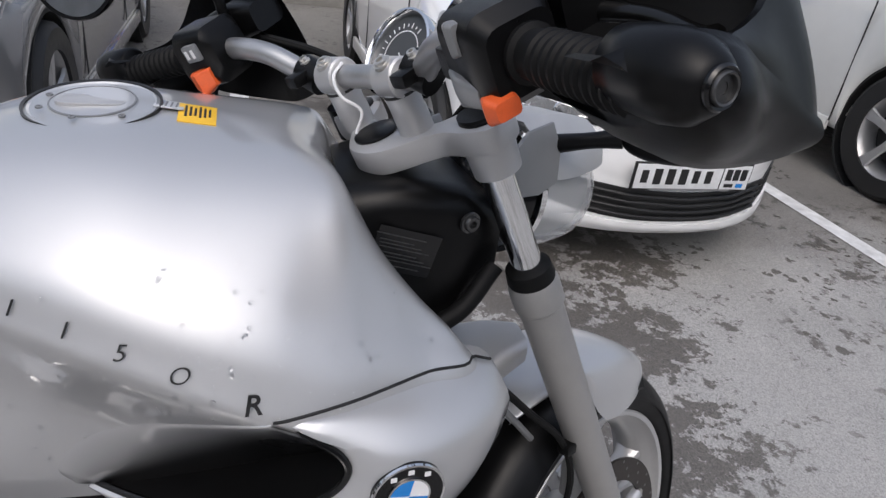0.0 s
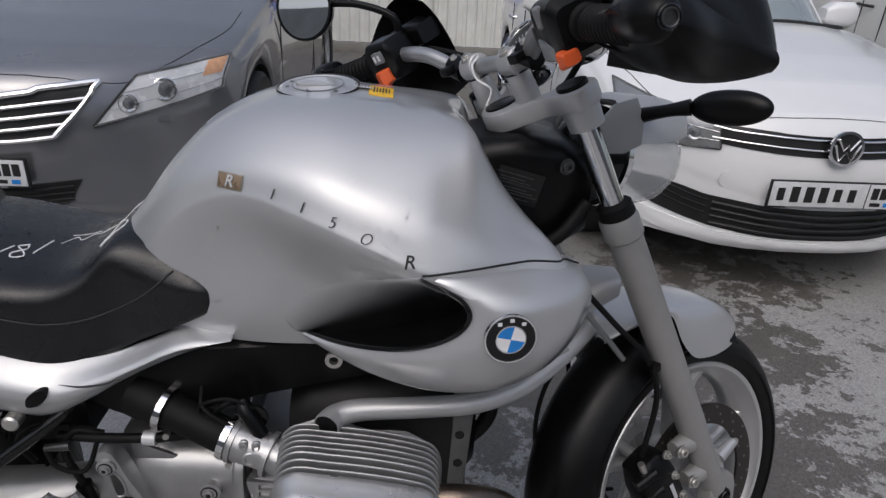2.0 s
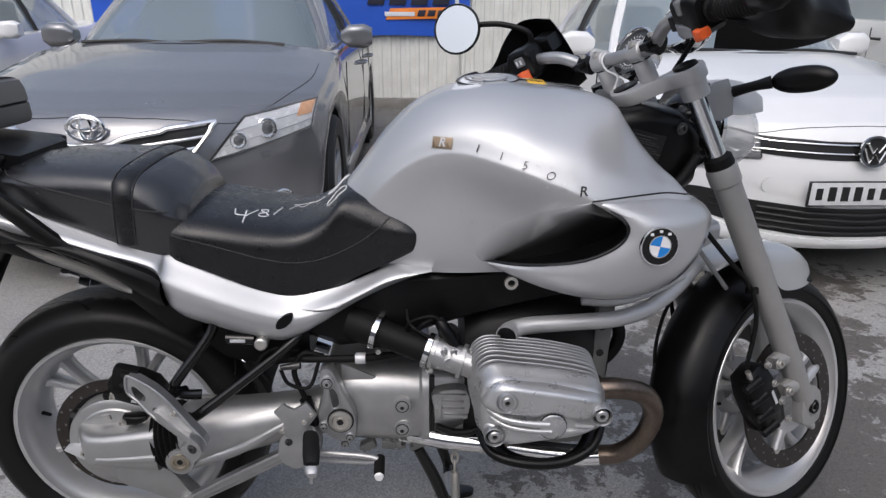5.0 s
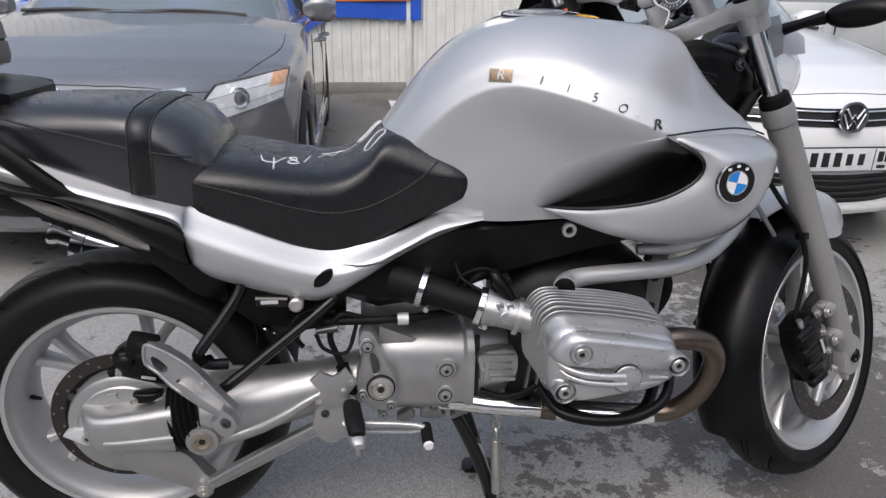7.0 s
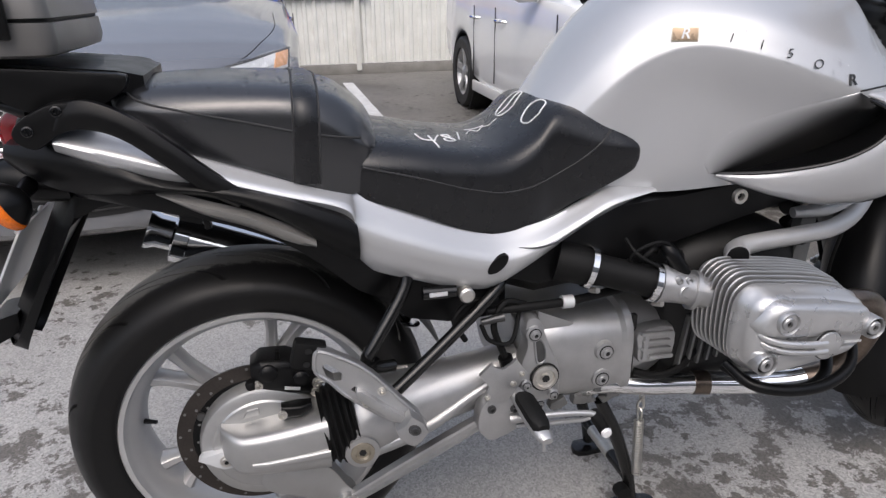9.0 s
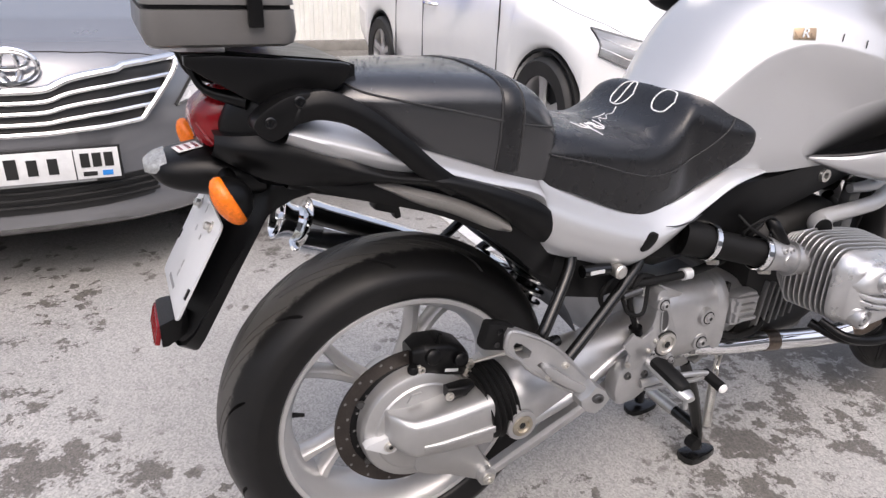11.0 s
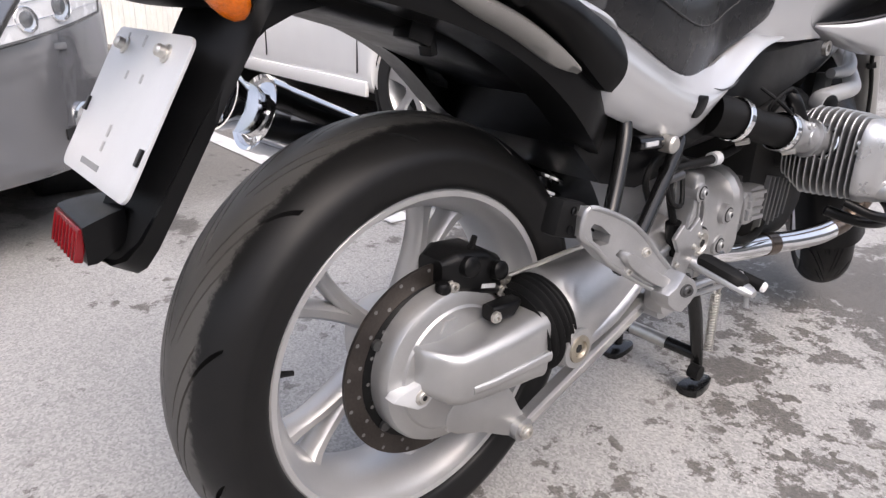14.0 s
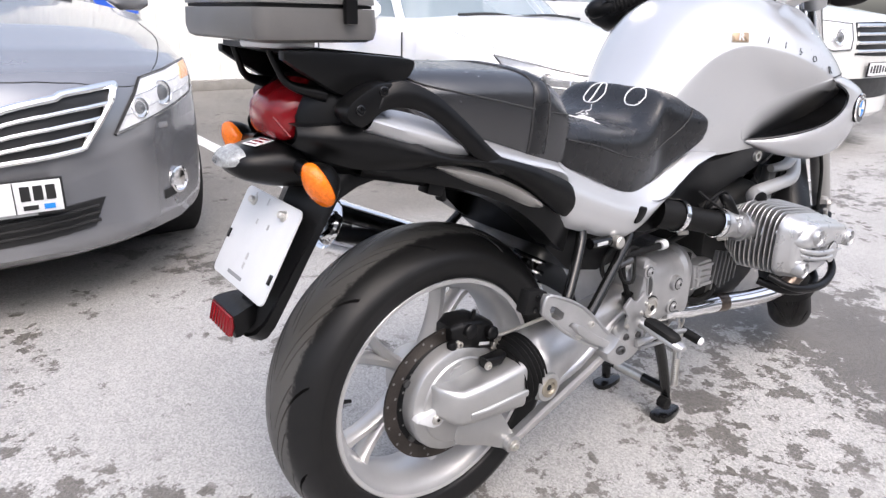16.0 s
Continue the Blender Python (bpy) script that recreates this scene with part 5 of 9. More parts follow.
part("lug_bolt", bolt((-0.055, -0.131, 0.313), (0, -1, 0), 0.0085, 0.004), ZINC, lug)
part("bolt_socket", turned([(0, 0.0), (0.0036, 0.0), (0.0036, 0.0006), (0, 0.0006)], (-0.055, -0.1358, 0.313), (0, -1, 0), 8), DARK, lug)
part("torque_lug", plate(rounded([(0.006, 0.268), (0.079, 0.270), (0.118, 0.254), (0.144, 0.211), (0.162, 0.186), (0.156, 0.166), (0.140, 0.160), (0.110, 0.174), (0.065, 0.199), (0.001, 0.228)], 3), -0.122, -0.085, 0.006), DRIVE_SILVER, fd, "cast torque arm lug")
part("breather", turned([(0, 0), (0.010, 0), (0.010, 0.016), (0.007, 0.02), (0, 0.02)], (0.0, -0.100, 0.425), (-0.1, -0.1, 1), 12), BLACK, fd)
part("speed_sensor", sheet([rbox_ring(0.045, -0.150, -0.128, 0.392, 0.414, 0.006), rbox_ring(0.075, -0.158, -0.128, 0.396, 0.416, 0.006), rbox_ring(0.095, -0.150, -0.13, 0.404, 0.414, 0.004)]), BLACK, fd)
part("sensor_bolt", bolt((0.046, -0.153, 0.402), (0, -1, 0), 0.006, 0.004), ZINC, fd)
# rubber boot
prof = []
for i in range(41):
    t = i / 40
    prof.append((0.062 + 0.0035 * math.cos(t * 10 * math.pi) + 0.008 * math.sin(t * math.pi), 0.056 * t))
boot = part("rubber_boot", turned([(0.02, -0.001)] + prof + [(0.02, 0.057)], (0.113, -0.126, 0.351), (0.98, 0.02, 0.16), 36), BLACK_SOFT, bike, "ribbed black rubber boot")
arm_rings = []
for t, r, ry in ((0, 0.058, 0.058), (0.08, 0.072, 0.068), (0.25, 0.068, 0.064), (0.5, 0.058, 0.056), (0.8, 0.050, 0.050), (1.0, 0.052, 0.055)):
    c = V(0.155 + 0.31 * t, -0.125 + 0.01 * t, 0.352 + 0.055 * t)
    arm_rings.append([c + V(-0.16 * r * math.sin(a) * 0.5, ry * math.cos(a), r * math.sin(a)) for a in (2 * math.pi * k / 28 for k in range(28))])
sw = part("swing_arm", sheet([list(r) for r in zip(*[cr(c, 4) for c in zip(*arm_rings)])]), ALU, bike, "cast aluminium swing arm", smooth=50)
part("arm_rib", tube([(0.16, -0.168, 0.31), (0.28, -0.172, 0.345), (0.38, -0.165, 0.398), (0.45, -0.160, 0.425)], [0.016, 0.013, 0.010, 0.006], 10, smooth=4), ALU, sw)
pb = part("pivot_boss", turned([(0, -0.045), (0.034, -0.045), (0.032, -0.012), (0.026, 0.0), (0, 0.0)], (0.170, -0.192, 0.334), (0, -1, 0), 28), ALU, sw)
part("pivot_nut", turned([(0, 0), (0.019, 0), (0.021, 0.002), (0.020, 0.006), (0.013, 0.007), (0.011, 0.003), (0.007, 0.003), (0, 0.003)], (0.170, -0.194, 0.334), (0, -1, 0), 24), BRASS, pb, "brass-coloured pivot screw")
part("pivot_washer", turned([(0.0205, -0.001), (0.0205, 0.0035), (0.0290, 0.0030), (0.0300, -0.001)], (0.170, -0.194, 0.334), (0, -1, 0), 28, closed=True), ALU, pb)
part("nut_socket", turned([(0, 0.003), (0.0066, 0.003), (0.0066, 0.0036), (0, 0.0036)], (0.170, -0.194, 0.334), (0, -1, 0), 6), DARK, pb)
ra, rb = V(0.150, -0.122, 0.180), V(0.398, -0.155, 0.332)
rd = (rb - ra).normalized()
ru = V(-rd.z, 0, rd.x).normalized()
rods = []
for t, h in ((0.0, 0.011), (0.15, 0.0125), (0.5, 0.014), (0.85, 0.0125), (1.0, 0.011)):
    c = ra + (rb - ra) * t
    rods.append([c + ru * (h * u) + V(0, v, 0) for u, v in ((-1, -0.008), (-0.62, -0.010), (-0.5, -0.003), (0.5, -0.003), (0.62, -0.010), (1, -0.008), (1, 0.008), (-1, 0.008))])
rod = part("torque_rod", sheet(rods), ALU, bike, "slim aluminium torque rod with a channel", smooth=25)
part("rod_eye", turned([(0, -0.018), (0.019, -0.018), (0.019, 0.012), (0.012, 0.013), (0.011, 0.018), (0, 0.018)], (0.144, -0.122, 0.176), (0, -1, 0), 22), ALU, rod)
part("eye_bolt", bolt((0.144, -0.139, 0.176), (0, -1, 0), 0.0095, 0.005), ZINC, rod)
part("rod_eye", turned([(0, -0.02), (0.020, -0.02), (0.020, 0.014), (0.011, 0.015), (0.011, 0.022), (0, 0.022)], (0.405, -0.172, 0.325), (0, -1, 0), 22), ALU, rod)

# rear caliper
cal = part("rear_caliper", sheet([rbox_ring(0.000, -0.098, -0.05, 0.440, 0.470, 0.010), rbox_ring(0.018, -0.112, -0.045, 0.422, 0.482, 0.014), rbox_ring(0.060, -0.116, -0.045, 0.412, 0.480, 0.016), rbox_ring(0.095, -0.110, -0.045, 0.402, 0.462, 0.014), rbox_ring(0.110, -0.098, -0.05, 0.406, 0.440, 0.010)]), BLACK, bike, "black rear brake caliper")
part("caliper_boss", turned([(0, 0), (0.014, 0), (0.014, 0.012), (0.010, 0.015), (0, 0.015)], (0.03, -0.110, 0.462), (0, -1, 0.2), 14), BLACK, cal)
part("caliper_boss", turned([(0, 0), (0.013, 0), (0.013, 0.012), (0.009, 0.015), (0, 0.015)], (0.082, -0.112, 0.446), (0, -1, 0.2), 14), BLACK, cal)
for x, z in ((0.012, 0.437), (0.104, 0.408), (0.108, 0.425)):
    part("caliper_bolt", bolt((x, -0.105, z), (0, -1, 0), 0.007, 0.006), ZINC, cal)
part("maker_mark", box((0.026, 0.0008, 0.006), (0.066, -0.1165, 0.428), 0, (0, 12, 0)), PLATE_ALU, cal)
part("bleed_nipple", tube([(0.045, -0.10, 0.478), (0.047, -0.105, 0.498)], [0.005, 0.004], 8), BLACK, cal)
part("brake_pipe", tube([(0.108, -0.108, 0.428), (0.15, -0.12, 0.438), (0.21, -0.14, 0.455), (0.26, -0.15, 0.46)], 0.0035, 8, smooth=5), ZINC, bike)

# pillion footrest bracket
PF_M = Matrix(((1, 0, 0, 0), (-0.33, 1, 0, 0.025), (0, 0, 1, 0), (0, 0, 0, 1)))
BRACKET = [(0.110, 0.556), (0.128, 0.552), (0.163, 0.536), (0.190, 0.515), (0.232, 0.469), (0.255, 0.446), (0.260, 0.434), (0.248, 0.426), (0.212, 0.439), (0.177, 0.460), (0.145, 0.482), (0.124, 0.504), (0.104, 0.520), (0.104, 0.545)]
BRACKET_HOLES = [[(0.114, 0.530), (0.118, 0.536), (0.128, 0.532), (0.143, 0.519), (0.141, 0.508), (0.130, 0.506), (0.119, 0.514)], [(0.153, 0.492), (0.160, 0.498), (0.176, 0.488), (0.200, 0.470), (0.224, 0.453), (0.226, 0.443), (0.210, 0.450), (0.180, 0.470)]]
pf = part("pillion_bracket", holed_plate(BRACKET, BRACKET_HOLES, -0.220, -0.196), ALU, bike, "cast aluminium pillion footrest bracket", m=PF_M, smooth=20)
rimline = cr([(x, -0.220, z) for x, z in BRACKET], 3, closed=True)
part("bracket_edge", tube(rimline + [rimline[0]], 0.0032, 8), ALU, pf, m=PF_M)
part("peg_blade", plate(rounded([(0.160, 0.494), (0.172, 0.493), (0.205, 0.468), (0.236, 0.448), (0.232, 0.436), (0.200, 0.452), (0.166, 0.478)], 3), -0.232, -0.204, 0.003), ALU, pf, m=PF_M)
peg = part("pillion_peg", plate([(0.236, 0.464), (0.254, 0.452), (0.261, 0.436), (0.252, 0.420), (0.240, 0.408), (0.229, 0.411), (0.216, 0.424), (0.214, 0.436), (0.226, 0.446)], -0.246, -0.218, 0.005), ALU, pf, "folded cast aluminium footrest", m=PF_M)
part("peg_bolt", bolt((0.240, -0.246, 0.440), (0, -1, 0), 0.007, 0.004), DARK_STEEL, peg, m=PF_M)
pad = part("peg_pad", box((0.050, 0.026, 0.046), (0.096, -0.205, 0.540), 0.007, (0, 15, 0)), BLACK_SOFT, pf)
for dz in (-0.010, 0.012):
    part("pad_screw", turned([(0, 0), (0.005, 0), (0.0055, 0.002), (0.003, 0.002), (0, 0.001)], (0.094 + dz * 0.2, -0.2178, 0.540 + dz), (0, -1, 0), 12), BLACK_GLOSS, pad)
part("bracket_bolt", bolt((0.198, -0.220, 0.490), (0, -1, 0), 0.005, 0.003), ZINC, pf, m=PF_M)
part("bracket_bolt", bolt((0.174, -0.220, 0.467), (0, -1, 0), 0.005, 0.003), ZINC, pf, m=PF_M)
LF_M = Matrix.Diagonal((1, -1, 1, 1)) @ PF_M
lf = part("pillion_bracket", holed_plate(BRACKET, BRACKET_HOLES, -0.220, -0.196), ALU, bike, "cast aluminium pillion footrest bracket", m=LF_M, smooth=20)
part("peg_pad", box((0.050, 0.026, 0.046), (0.086, 0.212, 0.556), 0.007, (0, 15, 0)), BLACK_SOFT, lf)
hang = part("tail_bracket", box((0.034, 0.030, 0.026), (-0.052, -0.098, 0.748), 0.005, (0, 18, 0)), BLACK, bike, "small black bracket under the tail")
part("bracket_tab", box((0.010, 0.022, 0.030), (-0.034, -0.098, 0.736), 0.003, (0, -12, 0)), BLACK, hang)
part("bracket_stay", tube([(0.20, -0.190, 0.50), (0.18, -0.225, 0.51)], 0.010, 10), BLACK_PAINT, pf)

# ---- gearbox, engine, footrests ----
COVER = surf("silver_painted_casting", (0.53, 0.53, 0.53), 0.30, 0.7, 0.08, 30, 0.10, 700)
# near-black holds the shade between the castings along with their oily dirt
RECESS_DARK = surf("recess_dark_casting", (0.016, 0.0155, 0.015), 0.6, 0.3, 0.35, 30, 0.3, 400)
gb_r = [rbox_ring(0.468, -0.130, 0.130, 0.345, 0.500, 0.05), rbox_ring(0.485, -0.145, 0.145, 0.325, 0.512, 0.06), rbox_ring(0.56, -0.150, 0.150, 0.320, 0.510, 0.065), rbox_ring(0.664, -0.151, 0.151, 0.318, 0.504, 0.06), rbox_ring(0.670, -0.158, 0.158, 0.314, 0.512, 0.06), rbox_ring(0.684, -0.158, 0.158, 0.314, 0.512, 0.06), rbox_ring(0.688, -0.140, 0.140, 0.330, 0.490, 0.05), rbox_ring(0.74, -0.140, 0.140, 0.345, 0.484, 0.05), rbox_ring(0.77, -0.132, 0.132, 0.355, 0.478, 0.05)]
gb = part("gearbox", sheet(gb_r), ALU, bike, "cast aluminium gearbox housing", smooth=50)
part("pivot_plate", plate(rounded([(0.467, 0.532), (0.489, 0.529), (0.509, 0.476), (0.530, 0.429), (0.531, 0.378), (0.514, 0.364), (0.482, 0.370), (0.458, 0.401), (0.456, 0.441), (0.467, 0.478), (0.463, 0.512)], 3), -0.176, -0.140, 0.006), ALU, gb, "triangular swing arm pivot plate")
# slightly raised dark plate paints the shade inside the slot
part("plate_recess_shade", plate(rounded([(0.480, 0.496), (0.493, 0.489), (0.501, 0.469), (0.500, 0.449), (0.487, 0.445), (0.482, 0.465)], 3), -0.1775, -0.1745, 0.0005), DARK_STEEL, gb)
slot = cr([(0.480, -0.1775, 0.496), (0.493, -0.1775, 0.489), (0.501, -0.1775, 0.469), (0.500, -0.1775, 0.449), (0.487, -0.1775, 0.445), (0.482, -0.1775, 0.465)], 5, closed=True)
part("recess_rim", tube(slot + [slot[0]], 0.0022, 8), ALU, gb)
part("pivot_cap", turned([(0, -0.01), (0.024, -0.01), (0.024, 0.004), (0.018, 0.006), (0.016, 0.002), (0.009, 0.002), (0.008, 0.006), (0, 0.006)], (0.501, -0.178, 0.415), (0, -1, 0), 28), ZINC, gb, "plated pivot screw")
part("pivot_groove", turned([(0.0245, -0.002), (0.0245, 0.001), (0.0275, 0.001), (0.0275, -0.002)], (0.501, -0.178, 0.415), (0, -1, 0), 28, closed=True), DARK, gb)
part("pivot_socket", turned([(0, 0.004), (0.0075, 0.004), (0.0075, 0.0066), (0, 0.0066)], (0.501, -0.178, 0.415), (0, -1, 0), 6), DARK, gb)
for x, y, z, r in ((0.478, -0.176, 0.505, 0.009), (0.628, -0.156, 0.436, 0.011), (0.627, -0.150, 0.376, 0.011), (0.519, -0.176, 0.376, 0.006), (0.466, -0.176, 0.404, 0.006), (0.505, -0.15, 0.342, 0.006)):
    boss = part("boss", turned([(0, -0.02), (r * 1.9, -0.02), (r * 1.7, 0.004), (r * 1.2, 0.006), (0, 0.006)], (x, y, z), (0, -1, 0), 20), ALU, gb)
    part("boss_bolt", bolt((x, y - 0.006, z), (0, -1, 0), r * 0.8, 0.005), ALU, boss)
    part("boss_groove", turned([(r * 1.10, -0.0005), (r * 1.10, 0.0008), (r * 1.28, 0.0008), (r * 1.28, -0.0005)], (x, y - 0.006, z), (0, -1, 0), 18, closed=True), DARK, boss)
    part("bolt_socket", turned([(0, 0.0), (r * 0.42, 0.0), (r * 0.42, 0.0006), (0, 0.0006)], (x, y - 0.0112, z), (0, -1, 0), 8), DARK, boss)
part("gear_cover", plate(rounded([(0.694, 0.466), (0.762, 0.470), (0.768, 0.415), (0.742, 0.402), (0.700, 0.402), (0.694, 0.43)], 3), -0.160, -0.13, 0.006), ALU, gb)
for x, z, w, h in ((0.728, 0.462, 0.066, 0.008), (0.728, 0.446, 0.058, 0.006), (0.728, 0.430, 0.062, 0.006), (0.706, 0.436, 0.010, 0.052), (0.740, 0.412, 0.050, 0.009)):
    part("cover_rib", box((w, 0.012, h), (x, -0.161, z), 0.003, (0, 3, 0)), ALU, gb)
# dark strip paints the shade in the step behind the flange
part("starter_gap", box((0.010, 0.012, 0.150), (0.691, -0.138, 0.420), 0.002), RECESS_DARK, gb)
# dark tube added to blacken the gap below the gearbox
part("gap_fill_tube", tube([(0.700, -0.140, 0.372), (0.740, -0.150, 0.362), (0.790, -0.152, 0.372), (0.830, -0.140, 0.400)], 0.008, 10, smooth=5), BLACK_SOFT, gb)
part("gear_fin", plate([(0.502, 0.524), (0.573, 0.491), (0.565, 0.486), (0.502, 0.486)], -0.135, -0.129, 0.001), ALU, gb)
part("sump", sheet([rbox_ring(0.52, -0.08, 0.08, 0.305, 0.35, 0.02), rbox_ring(0.60, -0.10, 0.10, 0.298, 0.36, 0.025), rbox_ring(0.80, -0.11, 0.11, 0.280, 0.36, 0.03), rbox_ring(1.02, -0.10, 0.10, 0.285, 0.36, 0.03), rbox_ring(1.07, -0.08, 0.08, 0.31, 0.36, 0.02)]), ALU_DULL, bike, "dull cast oil sump")
bm = bmesh.new()
rg = random.Random(3)
for i in range(16):
    box((rg.uniform(0.012, 0.035), 0.02, rg.uniform(0.008, 0.02)), (rg.uniform(0.54, 0.68), -0.118 - rg.uniform(0, 0.012), rg.uniform(0.300, 0.352)), 0.003, (0, rg.uniform(-30, 10), 0), bm)
part("casting_ribs", bm, ALU_DULL, gb)
eng = part("engine_block", sheet([rbox_ring(0.76, -0.130, 0.130, 0.33, 0.60, 0.05), rbox_ring(0.80, -0.145, 0.145, 0.32, 0.63, 0.05), rbox_ring(0.95, -0.145, 0.145, 0.32, 0.64, 0.05), rbox_ring(1.03, -0.13, 0.13, 0.33, 0.62, 0.06), rbox_ring(1.06, -0.11, 0.11, 0.36, 0.60, 0.06)]), RECESS_DARK, bike, "cast flat-twin engine block")
for s in (-1, 1):
    for k in range(6):
        part("block_rib", box((0.006, 0.016, 0.115 - 0.008 * k), (0.795 + 0.020 * k, s * 0.146, 0.425), 0.002, (0, 6, 0)), ALU_DULL, eng)
part("front_cover", turned([(0, 0), (0.09, 0), (0.10, -0.01), (0.10, -0.03)], (1.075, 0, 0.49), (1, 0, 0), 32), BLACK, eng)



def head_ring(y, g, s):
    """Outline of the cylinder head, grown by g."""
    o = [(0.768, 0.520), (0.768, 0.572), (0.776, 0.597), (0.800, 0.611), (0.845, 0.606), (0.90, 0.598), (0.960, 0.587), (0.986, 0.577), (0.999, 0.555), (1.001, 0.520), (0.995, 0.498), (0.960, 0.486), (0.90, 0.477), (0.835, 0.468), (0.795, 0.471), (0.775, 0.490)]
    c = V(0.890, 0, 0.530)
    pts = cr([(x, 0, z) for x, z in o], 4, closed=True)
    out = []
    for p in pts:
        d = V(p.x - c.x, 0, p.z - c.z)
        k = 1 + g / d.length
        lift = min(0.008, max(0.0, 0.300 - y) * 0.25) * max(0.0, min(1.0, (p.z - 0.52) / 0.07))
        out.append(V(c.x + d.x * k, s * y, c.z + d.z * k + lift))
    return out


def cylinder(s):
    cyl = part("cylinder", sheet([head_ring(0.13, -0.045, s), head_ring(0.29, -0.040, s)]), RECESS_DARK, bike, "finned cylinder")
    for k in range(12):
        y = 0.166 + 0.0114 * k
        g = 0.002 + 0.0008 * (11 - k) - 0.010 * max(0, 4 - k)
        # dirty fin faces also hold the gap shade; bright edges paint lit rims
        fin = part("fin", sheet([head_ring(y - 0.0014, g - 0.040, s), head_ring(y - 0.0010, g - 0.001, s), head_ring(y + 0.0010, g - 0.001, s), head_ring(y + 0.0014, g - 0.040, s)]), FIN_SHADE, cyl, "cooling fin, dark with dirt and gap shade", smooth=30)
        part("fin_edge", sheet([head_ring(y - 0.0016, g - 0.004, s), head_ring(y - 0.0015, g, s), head_ring(y - 0.0006, g + 0.0010, s), head_ring(y + 0.0006, g + 0.0010, s), head_ring(y + 0.0015, g, s), head_ring(y + 0.0016, g - 0.004, s)], closed=True), ALU, fin, "bright metal fin edge", smooth=50)
    hd = part("head_cover", sheet([head_ring(0.298, -0.002, s), head_ring(0.300, 0.003, s), head_ring(0.312, 0.004, s), head_ring(0.318, -0.001, s), head_ring(0.332, -0.003, s), head_ring(0.342, -0.008, s), head_ring(0.348, -0.016, s), head_ring(0.351, -0.028, s), head_ring(0.352, -0.06, s)]), COVER, bike, "silver valve cover", smooth=50)
    # upper lobe, lower lobe and the belt between them
    def lobe(pts, ys, name):
        rings = []
        base = cr([(x, 0, z) for x, z in pts], 5, closed=True)
        cx, cz = sum(p.x for p in base) / len(base), sum(p.z for p in base) / len(base)
        for y, k in ys:
            rings.append([V(cx + (p.x - cx) * k, s * y, cz + (p.z - cz) * k) for p in base])
        part(name, sheet(rings), COVER, hd, smooth=50)
    lobe([(0.776, 0.552), (0.782, 0.586), (0.806, 0.604), (0.86, 0.598), (0.945, 0.583), (0.985, 0.570), (0.995, 0.540), (0.975, 0.527), (0.92, 0.532), (0.84, 0.538)], ((0.315, 1.02), (0.336, 1.0), (0.352, 0.96), (0.362, 0.88), (0.367, 0.74), (0.368, 0.4)), "upper_lobe")
    lobe([(0.776, 0.498), (0.782, 0.520), (0.83, 0.510), (0.90, 0.505), (0.965, 0.508), (0.985, 0.504), (0.965, 0.493), (0.89, 0.482), (0.82, 0.474), (0.788, 0.480)], ((0.315, 1.02), (0.336, 1.0), (0.348, 0.94), (0.355, 0.82), (0.357, 0.5)), "lower_lobe")
    for dz, dx, r in ((0.0, 0.0, 0.0062), (-0.0145, 0.004, 0.0052)):
        belt = [(0.779, 0.292, 0.572), (0.780, 0.320, 0.562), (0.788, 0.346, 0.546), (0.815, 0.363, 0.536), (0.855, 0.3705, 0.531), (0.892, 0.372, 0.529)]
        part("cover_belt", tube([(x + dx, s * y, z + dz) for x, y, z in belt], r, 10, smooth=6), COVER, hd)
    part("cover_boss", turned([(0, -0.02), (0.0240, -0.02), (0.0240, 0.001), (0.0215, 0.003), (0, 0.003)], (0.898, s * 0.371, 0.524), (0, s, 0), 32), COVER, hd)
    part("boss_groove", turned([(0.0242, -0.004), (0.0256, -0.003), (0.0256, -0.001), (0.0242, -0.0005)], (0.898, s * 0.3715, 0.524), (0, s, 0), 32, closed=True), DARK, hd)
    for x, z in ((0.817, 0.572), (0.985, 0.542), (0.798, 0.497)):
        y = 0.3655 if z > 0.52 else 0.3565
        w = part("cover_screw", turned([(0.0195, -0.018), (0.0195, 0.004), (0.0180, 0.0065), (0.0165, 0.004), (0.0150, -0.004), (0.0115, -0.004), (0.0115, 0.004), (0.0095, 0.006), (0.0050, 0.006), (0.0045, 0.001), (0, 0.001)], (x, s * y, z), (0, s, 0), 24), ALU, hd, "recessed socket screw")
        part("screw_recess", turned([(0.0152, -0.0025), (0.0152, -0.0010), (0.0113, -0.0010), (0.0113, -0.0025)], (x, s * y, z), (0, s, 0), 24, closed=True), DARK, w)
        part("screw_socket", turned([(0.0048, 0.0015), (0.0048, 0.0025), (0, 0.0025)], (x, s * y, z), (0, s, 0), 8), DARK, w)
    part("printed_bar", box((0.034, 0.001, 0.004), (0.958, s * 0.3600, 0.517), 0, (0, 4, 0)), PLATE_ALU, hd)
    part("guard_strip", tube([(0.775, s * 0.295, 0.468), (0.795, s * 0.340, 0.450), (0.85, s * 0.360, 0.441), (0.92, s * 0.362, 0.442), (0.975, s * 0.350, 0.462), (1.0, s * 0.320, 0.492), (1.012, s * 0.28, 0.515)], [0.007, 0.009, 0.010, 0.010, 0.009, 0.008, 0.007], 10, smooth=5), BLACK, bike, "black cylinder guard strip")
    part("guard_strip_lower", tube([(0.80, s * 0.26, 0.440), (0.83, s * 0.315, 0.425), (0.90, s * 0.335, 0.420), (0.96, s * 0.320, 0.432), (1.0, s * 0.27, 0.460)], 0.010, 10, smooth=5), BLACK, bike)
